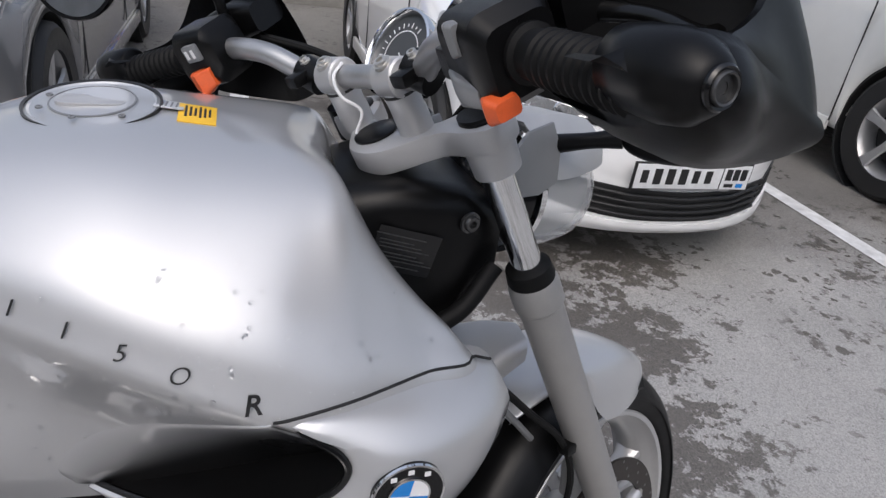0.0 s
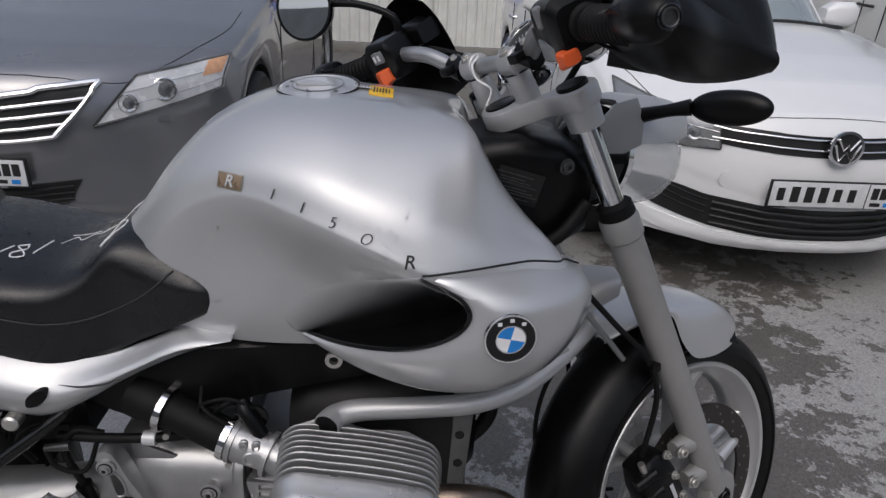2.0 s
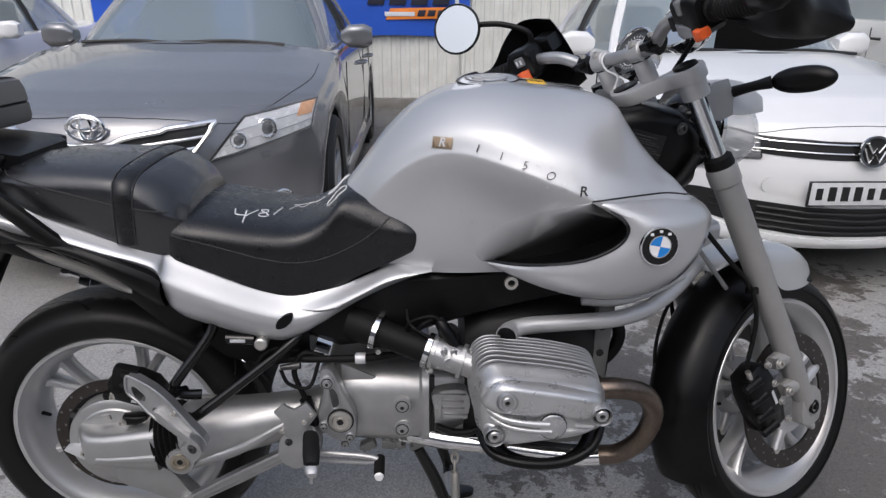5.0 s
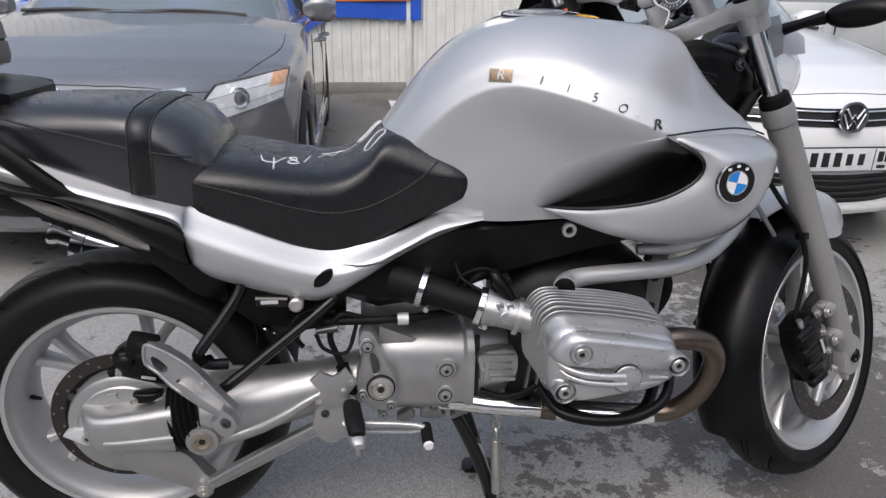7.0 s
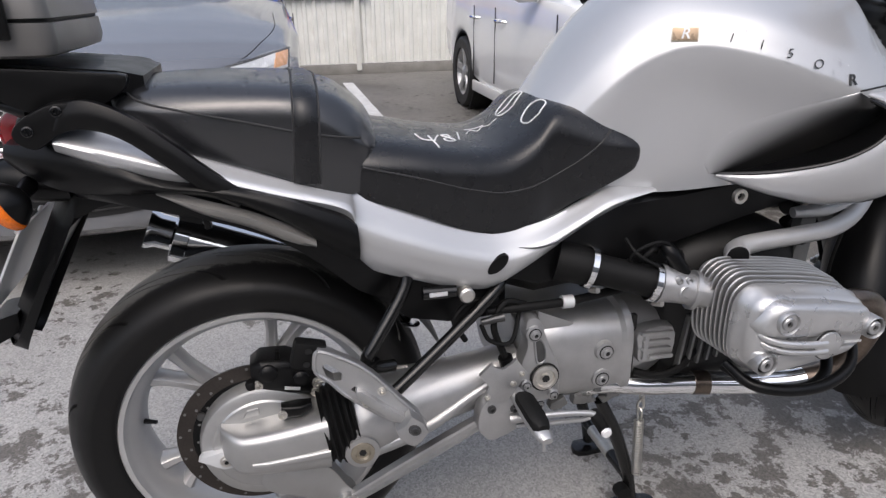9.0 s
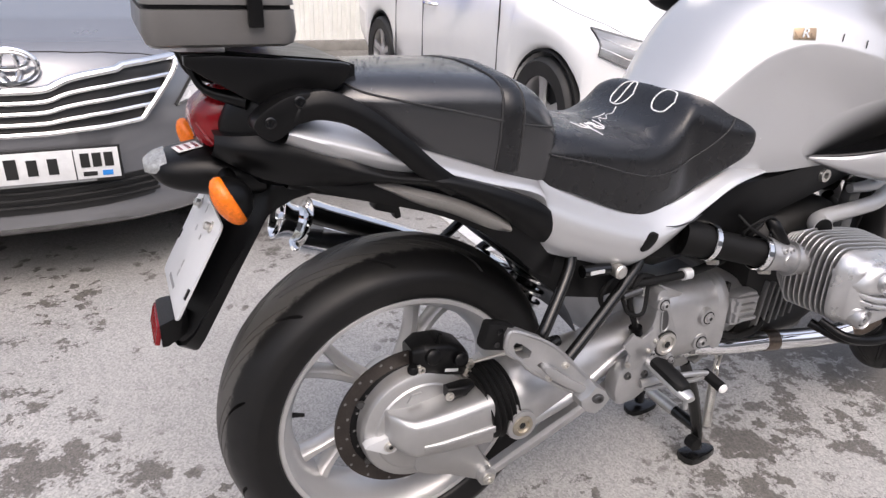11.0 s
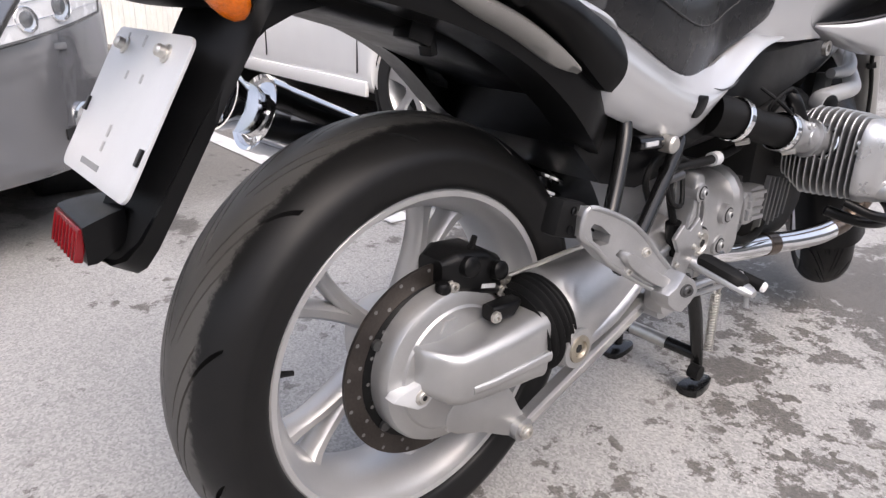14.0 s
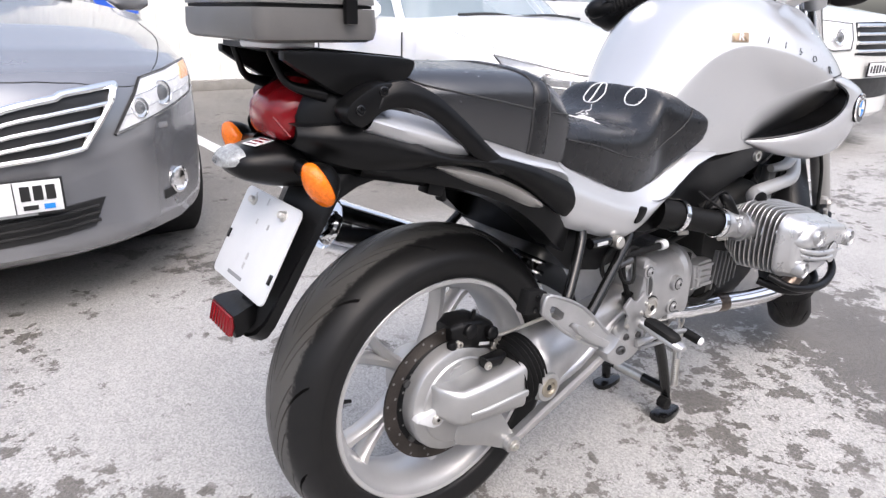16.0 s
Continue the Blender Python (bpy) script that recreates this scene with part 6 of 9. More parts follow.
    # throttle body with hoses and clamps
    hose = part("intake_hose", tube([(0.53, s * 0.14, 0.622), (0.574, s * 0.160, 0.612), (0.602, s * 0.170, 0.6055), (0.685, s * 0.200, 0.586)], [0.036, 0.033, 0.027, 0.028], 20), BLACK_SOFT, bike, "black rubber intake hose")
    ax = V(0.95, -s * -0.22, -0.30).normalized()
    for c, r in (((0.580, s * 0.162, 0.611), 0.0355), ((0.682, s * 0.199, 0.587), 0.033), ((0.790, s * 0.231, 0.563), 0.031)):
        part("hose_clamp", turned([(r, -0.006), (r + 0.002, -0.005), (r + 0.002, 0.005), (r, 0.006), (r - 0.004, 0.0)], c, V(0.95, s * 0.23, -0.28), 28, closed=True), CHROME, hose, "steel hose clamp")
        part("clamp_screw", tube([V(*c) + V(0, s * 0.01, -r - 0.003), V(*c) + V(0.004, s * 0.03, -r + 0.004)], 0.005, 8), ZINC, hose)
    tb = part("throttle_body", tube([(0.685, s * 0.200, 0.586), (0.70, s * 0.204, 0.583), (0.72, s * 0.210, 0.579), (0.755, s * 0.221, 0.571), (0.782, s * 0.229, 0.565)], [0.029, 0.032, 0.029, 0.027, 0.028], 22), ALU, bike, "cast throttle body")
    for dx, dz, r in ((0.006, -0.002, 0.0125), (-0.004, 0.018, 0.0065), (0.014, 0.016, 0.0065)):
        o = V(0.716 + dx, s * (0.234 if r > 0.01 else 0.230), 0.580 + dz)
        bs = part("throttle_boss", turned([(0, -0.02), (r, -0.02), (r, 0.004), (r * 0.85, 0.006), (r * 0.6, 0.006), (r * 0.5, 0.003), (0, 0.003)], o, (0.1, s, 0.1), 18), ALU, tb)
        part("boss_ring", turned([(r * 1.25, -0.004), (r * 1.25, 0.0), (r * 1.02, 0.001), (r * 1.02, -0.004)], o, (0.1, s, 0.1), 18, closed=True), ALU, bs)
    for x, y, z in ((0.694, 0.203, 0.584), (0.748, 0.219, 0.5725)):
        part("body_flange", turned([(0.027, -0.004), (0.0345, -0.004), (0.0345, 0.004), (0.027, 0.004)], (x, s * y, z), (0.95, s * 0.26, -0.22), 26, closed=True), ALU, tb)
    part("throttle_wheel", turned([(0, -0.003), (0.020, -0.003), (0.021, 0.0), (0.020, 0.003), (0, 0.003)], (0.722, s * 0.196, 0.622), (0.2, s, 0.1), 24), BLACK_PAINT, tb)
    part("throttle_cable", tube([(0.722, s * 0.200, 0.642), (0.690, s * 0.202, 0.660), (0.655, s * 0.200, 0.652), (0.640, s * 0.190, 0.630), (0.660, s * 0.186, 0.612)], 0.0028, 8, smooth=6), BLACK_SOFT, tb)
    for k in range(4):
        part("throttle_rib", tube([(0.70 + 0.014 * k, s * 0.208, 0.557), (0.70 + 0.014 * k, s * 0.232, 0.569)], 0.003, 6), ALU, tb)
    part("manifold", tube([(0.780, s * 0.228, 0.565), (0.815, s * 0.236, 0.558)], [0.029, 0.030], 20), BLACK_SOFT, tb)
    part("injector", tube([(0.735, s * 0.210, 0.600), (0.712, s * 0.200, 0.635), (0.704, s * 0.19, 0.65)], [0.012, 0.013, 0.010], 12, smooth=3), BLACK, tb)
    part("fuel_pipe", tube([(0.70, s * 0.17, 0.63), (0.685, s * 0.19, 0.645), (0.665, s * 0.19, 0.630), (0.66, s * 0.17, 0.60)], 0.005, 8, smooth=5), BLACK_SOFT, tb)
    part("cable", tube([(0.74, s * 0.20, 0.585), (0.70, s * 0.21, 0.61), (0.65, s * 0.20, 0.64), (0.64, s * 0.17, 0.66)], 0.0032, 8, smooth=5), BLACK_SOFT, tb)
    # exhaust header
    part("exhaust_header", tube([(0.985, s * 0.270, 0.535), (1.04, s * 0.272, 0.540), (1.095, s * 0.262, 0.520), (1.125, s * 0.246, 0.470), (1.118, s * 0.228, 0.400), (1.08, s * 0.212, 0.350), (1.03, s * 0.199, 0.336)], 0.0205, 18, smooth=6), STEEL, bike, "heat-browned exhaust header pipe")
    part("exhaust_pipe", tube([(1.04, s * 0.202, 0.338), (1.00, s * 0.192, 0.331), (0.92, s * 0.175, 0.330), (0.83, s * 0.157, 0.335), (0.72, s * 0.140, 0.340), (0.66, s * 0.125, 0.345), (0.60, s * 0.10, 0.33)], [0.0215, 0.022, 0.022, 0.022, 0.022, 0.022, 0.021], 18, smooth=4), CHROME, bike, "polished exhaust pipe")
    part("pipe_sleeve", tube([(0.852, s * 0.162, 0.334), (0.822, s * 0.1555, 0.3355)], [0.0235, 0.0235], 18), STEEL, bike)
    # crash bar
    cb = part("crash_bar", tube([(0.832, s * 0.216, 0.6235), (0.836, s * 0.206, 0.6240), (0.848, s * 0.192, 0.6255), (0.882, s * 0.184, 0.6305), (0.98, s * 0.182, 0.636), (1.06, s * 0.172, 0.638), (1.13, s * 0.145, 0.648), (1.19, s * 0.110, 0.672), (1.24, s * 0.07, 0.70), (1.27, s * 0.04, 0.715)], [0.0205, 0.0205, 0.0190, 0.0172, 0.0165, 0.0165, 0.0165, 0.0165, 0.0165, 0.0165], 20, smooth=5), SILVER_SAT, bike, "silver tubular crash bar")
    part("bar_plug", turned([(0, 0.0015), (0.0175, 0.0015), (0.0188, 0.0005), (0.0188, -0.004), (0, -0.004)], (0.832, s * 0.216, 0.6235), (-0.37, s * 0.93, -0.03), 28), BLACK, cb, "black end plug")
    part("upper_strut", tube([(0.99, s * 0.15, 0.668), (1.06, s * 0.155, 0.672), (1.14, s * 0.13, 0.685), (1.21, s * 0.10, 0.70)], [0.010, 0.014, 0.014, 0.010], 12, smooth=4), SILVER_SAT, cb)
    # front frame leg
    fl = part("frame_leg", box((0.035, 0.025, 0.24), (1.045, s * 0.118, 0.545), 0.005, (0, 3, 0)), ALU_DULL, bike)
    for k in range(3):
        part("leg_hole", turned([(0, 0), (0.008, 0), (0.008, 0.001)], (1.043, s * 0.1315, 0.48 + 0.06 * k), (0, s, 0), 14), DARK, fl)


both(cylinder)
part("tank_lug", turned([(0.007, -0.004), (0.013, -0.004), (0.013, 0.004), (0.007, 0.004)], (0.842, -0.185, 0.722), (0, -1, 0), 18, closed=True), ZINC, bike)


def foot_controls():
    hp = part("heel_plate", plate([(0.372, 0.454), (0.393, 0.473), (0.399, 0.466), (0.413, 0.460), (0.428, 0.468), (0.437, 0.477), (0.458, 0.445), (0.440, 0.420), (0.422, 0.395), (0.398, 0.395), (0.384, 0.405), (0.390, 0.429)], -0.205, -0.197, 0.002), ALU, bike, "bare aluminium heel guard")
    br = part("footrest_bracket", plate(rounded([(0.385, 0.395), (0.425, 0.405), (0.46, 0.38), (0.455, 0.340), (0.42, 0.318), (0.385, 0.322), (0.372, 0.352)], 3), -0.198, -0.165, 0.005), ALU, bike, "cast footrest bracket")
    for x, z in ((0.438, 0.374), (0.396, 0.380)):
        part("bracket_bolt", bolt((x, -0.199, z), (0, -1, 0), 0.006, 0.004), DARK_STEEL, br)
    for x, z in ((0.386, 0.410), (0.432, 0.430), (0.447, 0.447)):
        part("guard_screw", bolt((x, -0.205, z), (0, -1, 0), 0.0042, 0.003), ZINC, hp)
    pr = []
    for x, y, z, w, h in ((0.440, -0.192, 0.404, 0.011, 0.010), (0.445, -0.215, 0.400, 0.016, 0.010), (0.451, -0.255, 0.389, 0.017, 0.009), (0.456, -0.288, 0.379, 0.015, 0.008), (0.458, -0.300, 0.375, 0.009, 0.005)):
        pr.append([V(x + w * a, y, z + h * b) for a, b in ((-1, -0.4), (-0.8, 0.7), (0, 1), (0.8, 0.7), (1, -0.4), (0.5, -1), (-0.5, -1))])
    peg = part("footrest", soft(pr, 3, 2), ALU, br, "cast footrest with a rubber pad")
    pr = []
    for x, y, z, w in ((0.4445, -0.214, 0.411, 0.013), (0.4465, -0.224, 0.411, 0.0165), (0.452, -0.262, 0.400, 0.017), (0.4545, -0.280, 0.393, 0.015), (0.456, -0.286, 0.389, 0.010)):
        pr.append([V(x + w * a, y, z + 0.007 * b) for a, b in ((-1, -1), (-0.9, 0.5), (-0.4, 1), (0.4, 1), (0.9, 0.5), (1, -1))])
    part("rubber_pad", sheet(pr), BLACK_SOFT, peg, "ribbed black rubber pad")
    part("peg_feeler", tube([(0.455, -0.290, 0.374), (0.455, -0.293, 0.352)], 0.004, 8), ALU, peg)
    lv = part("brake_lever", tube([(0.43, -0.20, 0.355), (0.475, -0.212, 0.361), (0.523, -0.218, 0.361), (0.560, -0.222, 0.358), (0.578, -0.225, 0.354), (0.583, -0.228, 0.346)], [0.010, 0.006, 0.0055, 0.0055, 0.006, 0.007], 10, smooth=4), ALU, bike, "aluminium brake pedal")
    part("lever_bar", tube([(0.44, -0.205, 0.343), (0.50, -0.215, 0.344), (0.555, -0.220, 0.343), (0.580, -0.224, 0.349)], 0.0045, 8), ALU, lv)
    part("lever_toe", tube([(0.582, -0.215, 0.350), (0.583, -0.262, 0.342)], 0.011, 12), BLACK_SOFT, lv)
    part("lever_tip", turned([(0, 0), (0.010, 0), (0.008, 0.005), (0, 0.006)], (0.583, -0.263, 0.342), (0, -1, -0.15), 12), WHITE, lv)
    cy = part("brake_cylinder", tube([(0.43, -0.165, 0.46), (0.445, -0.165, 0.40)], 0.013, 12), BLACK, bike)
    part("reservoir_hose", tube([(0.43, -0.165, 0.46), (0.41, -0.16, 0.52), (0.43, -0.155, 0.56), (0.47, -0.15, 0.55)], 0.006, 8, smooth=5), BLACK_SOFT, bike)
    part("loom", tube([(0.40, -0.15, 0.545), (0.48, -0.158, 0.548), (0.56, -0.155, 0.548), (0.66, -0.14, 0.552)], 0.008, 10, smooth=4), BLACK_SOFT, bike)
    part("loom_collar", tube([(0.535, -0.157, 0.548), (0.555, -0.157, 0.548)], 0.012, 12), PLATE_ALU, bike)
    part("connector", tube([(0.385, -0.168, 0.535), (0.425, -0.168, 0.540)], [0.006, 0.008], 10), DARK_STEEL, bike)
    part("lead", tube([(0.385, -0.168, 0.53), (0.40, -0.172, 0.50), (0.44, -0.168, 0.49), (0.46, -0.15, 0.54)], 0.004, 8, smooth=5), BLACK_SOFT, bike)
    part("lead", tube([(0.36, -0.16, 0.50), (0.34, -0.16, 0.54), (0.37, -0.155, 0.57), (0.42, -0.15, 0.565)], 0.005, 8, smooth=5), BLACK_SOFT, bike)


foot_controls()

# silencer
sil_a, sil_b = V(-0.118, 0.150, 0.632), V(0.42, 0.165, 0.40)
d = (sil_b - sil_a).normalized()
si = part("silencer", turned([(0, 0.0), (0.040, 0.0), (0.048, 0.004), (0.050, 0.012), (0.050, 0.42), (0.044, 0.47), (0.026, 0.54), (0.026, 0.60), (0, 0.60)], sil_a, d, 36), CHROME, bike, "chrome silencer")
part("silencer_end", turned([(0.052, -0.004), (0.052, 0.02), (0.049, 0.022), (0.047, -0.002)], sil_a, d, 36, closed=True), CHROME, si)
part("tailpipe", turned([(0.033, 0.01), (0.033, -0.034), (0.039, -0.044), (0.040, -0.052), (0.037, -0.052), (0.030, -0.04), (0.030, 0.0)], sil_a, d, 28, closed=True), CHROME, si)
part("pipe_bore", turned([(0, -0.01), (0.0225, -0.01), (0.0225, -0.008), (0, -0.008)], sil_a, d, 20), DARK, si)

# ---- centre stand ----
cs = part("centre_stand", tube([(0.66, -0.095, 0.285), (0.70, -0.098, 0.20), (0.735, -0.100, 0.10), (0.75, -0.102, 0.025)], [0.012, 0.014, 0.013, 0.013], 12, smooth=4), BLACK_PAINT, bike, "black steel centre stand with return spring")
part("stand_leg", tube([(0.66, 0.095, 0.285), (0.70, 0.098, 0.20), (0.735, 0.100, 0.10), (0.75, 0.102, 0.025)], [0.012, 0.014, 0.013, 0.013], 12, smooth=4), BLACK_PAINT, cs)
for s in (-1, 1):
    part("stand_foot", plate(rounded([(0.715, s * 0.08), (0.795, s * 0.085), (0.80, s * 0.115), (0.72, s * 0.125)], 3), -0.012, 0.012, 0.004, "z"), BLACK_PAINT, cs)
part("stand_crossbar", tube([(0.738, -0.10, 0.085), (0.738, 0.10, 0.085)], 0.014, 14), BLACK_PAINT, cs)
part("bar_sleeve", tube([(0.738, -0.03, 0.085), (0.738, 0.06, 0.085)], 0.0155, 14), ZINC, cs)
part("stand_roller", turned([(0, -0.012), (0.016, -0.012), (0.016, 0.012), (0, 0.012)], (0.722, -0.112, 0.055), (0, 1, 0), 16), BLACK_SOFT, cs)
bm = bmesh.new()
p, q = V(0.748, -0.118, 0.10), V(0.742, -0.115, 0.235)
tube([p + (q - p) * t + V(math.cos(t * 2 * math.pi * 22), math.sin(t * 2 * math.pi * 22), 0) * 0.009 for t in [i / 220 for i in range(221)]], 0.0019, 6, bm)
part("return_spring", bm, ZINC, cs, "coiled steel return spring")
bm = bmesh.new()
for k in range(3):
    c = V(0.742, -0.115, 0.25 + 0.022 * k)
    u = V(1, 0, 0) if k % 2 else V(0, 1, 0)
    tube([c + (u * 0.007 * math.cos(a) + V(0, 0, 0.014) * math.sin(a)) for a in (2 * math.pi * i / 12 for i in range(13))], 0.0028, 6, bm)
part("spring_chain", bm, ZINC, cs)

# ---- front end, turned with the steering ----
F_U = V(-0.457, 0, 0.889).normalized()
F_N = V(0.889, 0, 0.457).normalized()
FORK_GREY = surf("fork_grey_paint", (0.30, 0.295, 0.285), 0.42, 0.25, 0.06, 25, 0.06, 800)


def leg_at(s, t, fwd=0.0, side=0.0):
    return FW + V(0.014 * t, s * 0.113 + side, 0) + F_U * t + F_N * fwd


def fork_leg(s):
    lg = part("fork_slider", tube([leg_at(s, -0.028), leg_at(s, -0.02), leg_at(s, 0.05), leg_at(s, 0.20), leg_at(s, 0.576), leg_at(s, 0.580), leg_at(s, 0.610), leg_at(s, 0.618)], [0.012, 0.020, 0.024, 0.0265, 0.0275, 0.031, 0.031, 0.028], 24), FORK_GREY, bike, "satin grey fork slider", m=STEER)
    part("dust_seal", tube([leg_at(s, 0.612), leg_at(s, 0.620), leg_at(s, 0.636), leg_at(s, 0.642)], [0.027, 0.029, 0.027, 0.019], 24), BLACK_SOFT, lg, m=STEER)
    part("fork_tube", tube([leg_at(s, 0.630), leg_at(s, 0.815)], 0.0178, 24), CHROME, lg, "chrome fork tube", m=STEER)
    part("fork_collar", tube([leg_at(s, 0.795), leg_at(s, 0.835)], 0.0225, 24), BLACK, lg, m=STEER)
    part("axle_lug", plate(rounded([(-0.03, -0.035), (0.03, -0.035), (0.035, 0.03), (-0.02, 0.045)], 3), -0.014, 0.014, 0.004), FORK_GREY, lg, m=STEER @ Matrix.Translation(FW + V(0.0, s * 0.113, 0)))
    part("axle_bolt", turned([(0, 0), (0.016, 0), (0.016, 0.006), (0.012, 0.008), (0.010, 0.004), (0.007, 0.004), (0.006, 0.012), (0, 0.012)], FW + V(0.002, s * 0.128, 0), (0, s, 0), 20), BLACK, lg, m=STEER)
    for t in (0.075, 0.15):
        a = leg_at(s, t, -0.02)
        part("caliper_lug", tube([a, leg_at(s, t + 0.012, -0.055)], [0.020, 0.014], 12), FORK_GREY, lg, m=STEER)
        part("lug_bolt", bolt(leg_at(s, t + 0.010, -0.050, s * 0.014), (0, s, 0), 0.009, 0.007), ZINC, lg, m=STEER)
    # caliper
    cc = leg_at(s, 0.105, -0.108, -s * 0.018)
    rings = []
    for t, w, h in ((-0.080, 0.020, 0.018), (-0.072, 0.027, 0.032), (-0.03, 0.031, 0.040), (0.03, 0.031, 0.040), (0.072, 0.027, 0.032), (0.080, 0.020, 0.018)):
        ring = []
        for k in range(16):
            a = 2 * math.pi * k / 16
            ex, ey = math.copysign(abs(math.cos(a)) ** 0.32, math.cos(a)), math.copysign(abs(math.sin(a)) ** 0.32, math.sin(a))
            ring.append(cc + F_U * t + V(0, w * ex, 0) + F_N * (h * ey))
        rings.append(ring)
    ca = part("front_caliper", sheet(rings), BLACK, bike, "black four-piston front caliper", m=STEER)
    for t in (-0.06, -0.02, 0.02, 0.06):
        part("piston_bore", tube([cc + F_U * t - F_N * 0.046 + V(0, s * 0.020, 0), cc + F_U * t - F_N * 0.004 + V(0, s * 0.027, 0)], [0.0095, 0.011], 12), BLACK, ca, m=STEER)
        part("caliper_bolt", bolt(cc + F_U * t * 1.25 + F_N * 0.028 + V(0, s * 0.030, 0), (0, s, 0), 0.006, 0.006), ZINC, ca, m=STEER)
    part("pad_pin", tube([cc + F_U * 0.072 - F_N * 0.02 + V(0, s * 0.02, 0), cc + F_U * 0.092 - F_N * 0.02 + V(0, s * 0.02, 0)], 0.006, 10), ZINC, ca, m=STEER)
    part("maker_mark", box((0.008, 0.001, 0.034), (0, 0, 0), 0), PLATE_ALU, ca, m=STEER @ Matrix.Translation(cc + V(0, s * 0.033, 0) + F_N * 0.012) @ pose(0, 0, 0, 0, -27, 0))
    part("brake_hose", tube([cc + F_U * 0.08, leg_at(s, 0.28, -0.05), leg_at(s, 0.36, -0.04), leg_at(s, 0.46, -0.075), leg_at(s, 0.62, -0.13)], 0.005, 8, smooth=6), BLACK_SOFT, bike, m=STEER)
    part("hose_clip", box((0.02, 0.02, 0.015), tuple(leg_at(s, 0.34, -0.035)), 0.003), BLACK, bike, m=STEER)


both(fork_leg)
for y in (-0.072, 0.072):
    hubm = part("disc_carrier", turned([(0.045, y - 0.003), (0.075, y - 0.004), (0.075, y + 0.004), (0.045, y + 0.003)], (0, 0, 0), (0, 1, 0), 32, closed=True), WHEEL_SILVER, front_wheel, m=FRONT_M)
    for k in range(5):
        a = 2 * math.pi * k / 5 + 0.5
        p0, p1 = V(math.cos(a) * 0.07, y, math.sin(a) * 0.07), V(math.cos(a) * 0.118, y, math.sin(a) * 0.118)
        part("carrier_arm", tube([p0, p1], [0.013, 0.010], 10), WHEEL_SILVER, hubm, m=FRONT_M)
        part("carrier_rivet", turned([(0, -0.006), (0.0085, -0.006), (0.0085, 0.006), (0, 0.006)], p1, (0, 1, 0), 14), ZINC, hubm, m=FRONT_M)
hub5 = [2 * math.pi * k / 5 + 0.1 for k in range(5)]
for a in hub5:
    part("disc_rivet", turned([(0, -0.006), (0.0075, -0.006), (0.0075, 0.006), (0, 0.006)], (0.105 * math.cos(a), -0.080, 0.105 * math.sin(a)), (0, 1, 0), 14), DARK_STEEL, rear_wheel, m=REAR_M)
part("disc_carrier", turned([(0.06, -0.080), (0.112, -0.081), (0.112, -0.075), (0.06, -0.074)], (0, 0, 0), (0, 1, 0), 40, closed=True), BLACK, rear_wheel, m=REAR_M)


# front mudguards: silver nose piece, black rear shell
def guard_shell(a0, a1, R, half, n, drop, name, mat, label):
    rings = []
    for i in range(n + 1):
        a = radians(a0 + (a1 - a0) * i / n)
        ring = []
        hw = half
        for j in range(13):
            q = -1 + 2 * j / 12
            r = R - drop * abs(q) ** 2.6
            ring.append(FW + V(r * math.cos(a), hw * math.copysign(abs(q) ** 0.8, q), r * math.sin(a)))
        rings.append(ring)
    inner = [[FW + (p - FW) * 0.985 for p in r] for r in rings]
    bm = sheet(rings, closed=False)
    for r_out, r_in in ((rings, inner),):
        sheet(r_in, closed=False, bm=bm)
        for e in (0, -1):
            sheet([r_out[e], r_in[e]], closed=False, bm=bm)
        for e in (0, -1):
            sheet([[r[e] for r in r_out], [r[e] for r in r_in]], closed=False, bm=bm)
    return part(name, bm, mat, bike, label, m=STEER)


mudguard = guard_shell(72, 203, 0.338, 0.076, 30, 0.055, "front_mudguard", BLACK, "matt black rear half of the front mudguard")
# silver beak over the wheel
beak = []
for x, w, z, h in ((-0.240, 0.058, 0.330, 0.010), (-0.190, 0.070, 0.352, 0.012), (-0.130, 0.080, 0.370, 0.015), (-0.105, 0.086, 0.376, 0.026), (-0.084, 0.090, 0.380, 0.075), (-0.050, 0.092, 0.381, 0.112), (0.0, 0.090, 0.373, 0.112), (0.050, 0.080, 0.353, 0.092), (0.095, 0.064, 0.325, 0.062), (0.122, 0.046, 0.300, 0.034), (0.134, 0.024, 0.286, 0.014)):
    c = cr([(x, -w, z - h), (x, -w * 1.02, z - h * 0.5), (x, -w * 0.8, z - h * 0.12), (x, 0, z), (x, w * 0.8, z - h * 0.12), (x, w * 1.02, z - h * 0.5), (x, w, z - h)], 4)
    beak.append([FW + p for p in c])
bm = sheet([list(r) for r in zip(*[cr(c, 4) for c in zip(*beak)])], closed=False)
part("front_mudguard_nose", bm, SILVER, bike, "silver painted nose of the front mudguard", m=STEER)
# telelever arm and head frame
part("telelever_arm", sheet([rbox_ring(1.06, -0.10, 0.10, 0.66, 0.70, 0.015), rbox_ring(1.18, -0.09, 0.09, 0.70, 0.745, 0.018), rbox_ring(1.27, -0.05, 0.05, 0.735, 0.785, 0.018), rbox_ring(1.31, -0.03, 0.03, 0.75, 0.79, 0.015)]), SILVER_SAT, bike, "silver lower fork arm")
part("front_shock", tube([(1.17, 0.0, 0.74), (1.10, 0.0, 0.98)], 0.035, 16), BLACK_PAINT, bike)
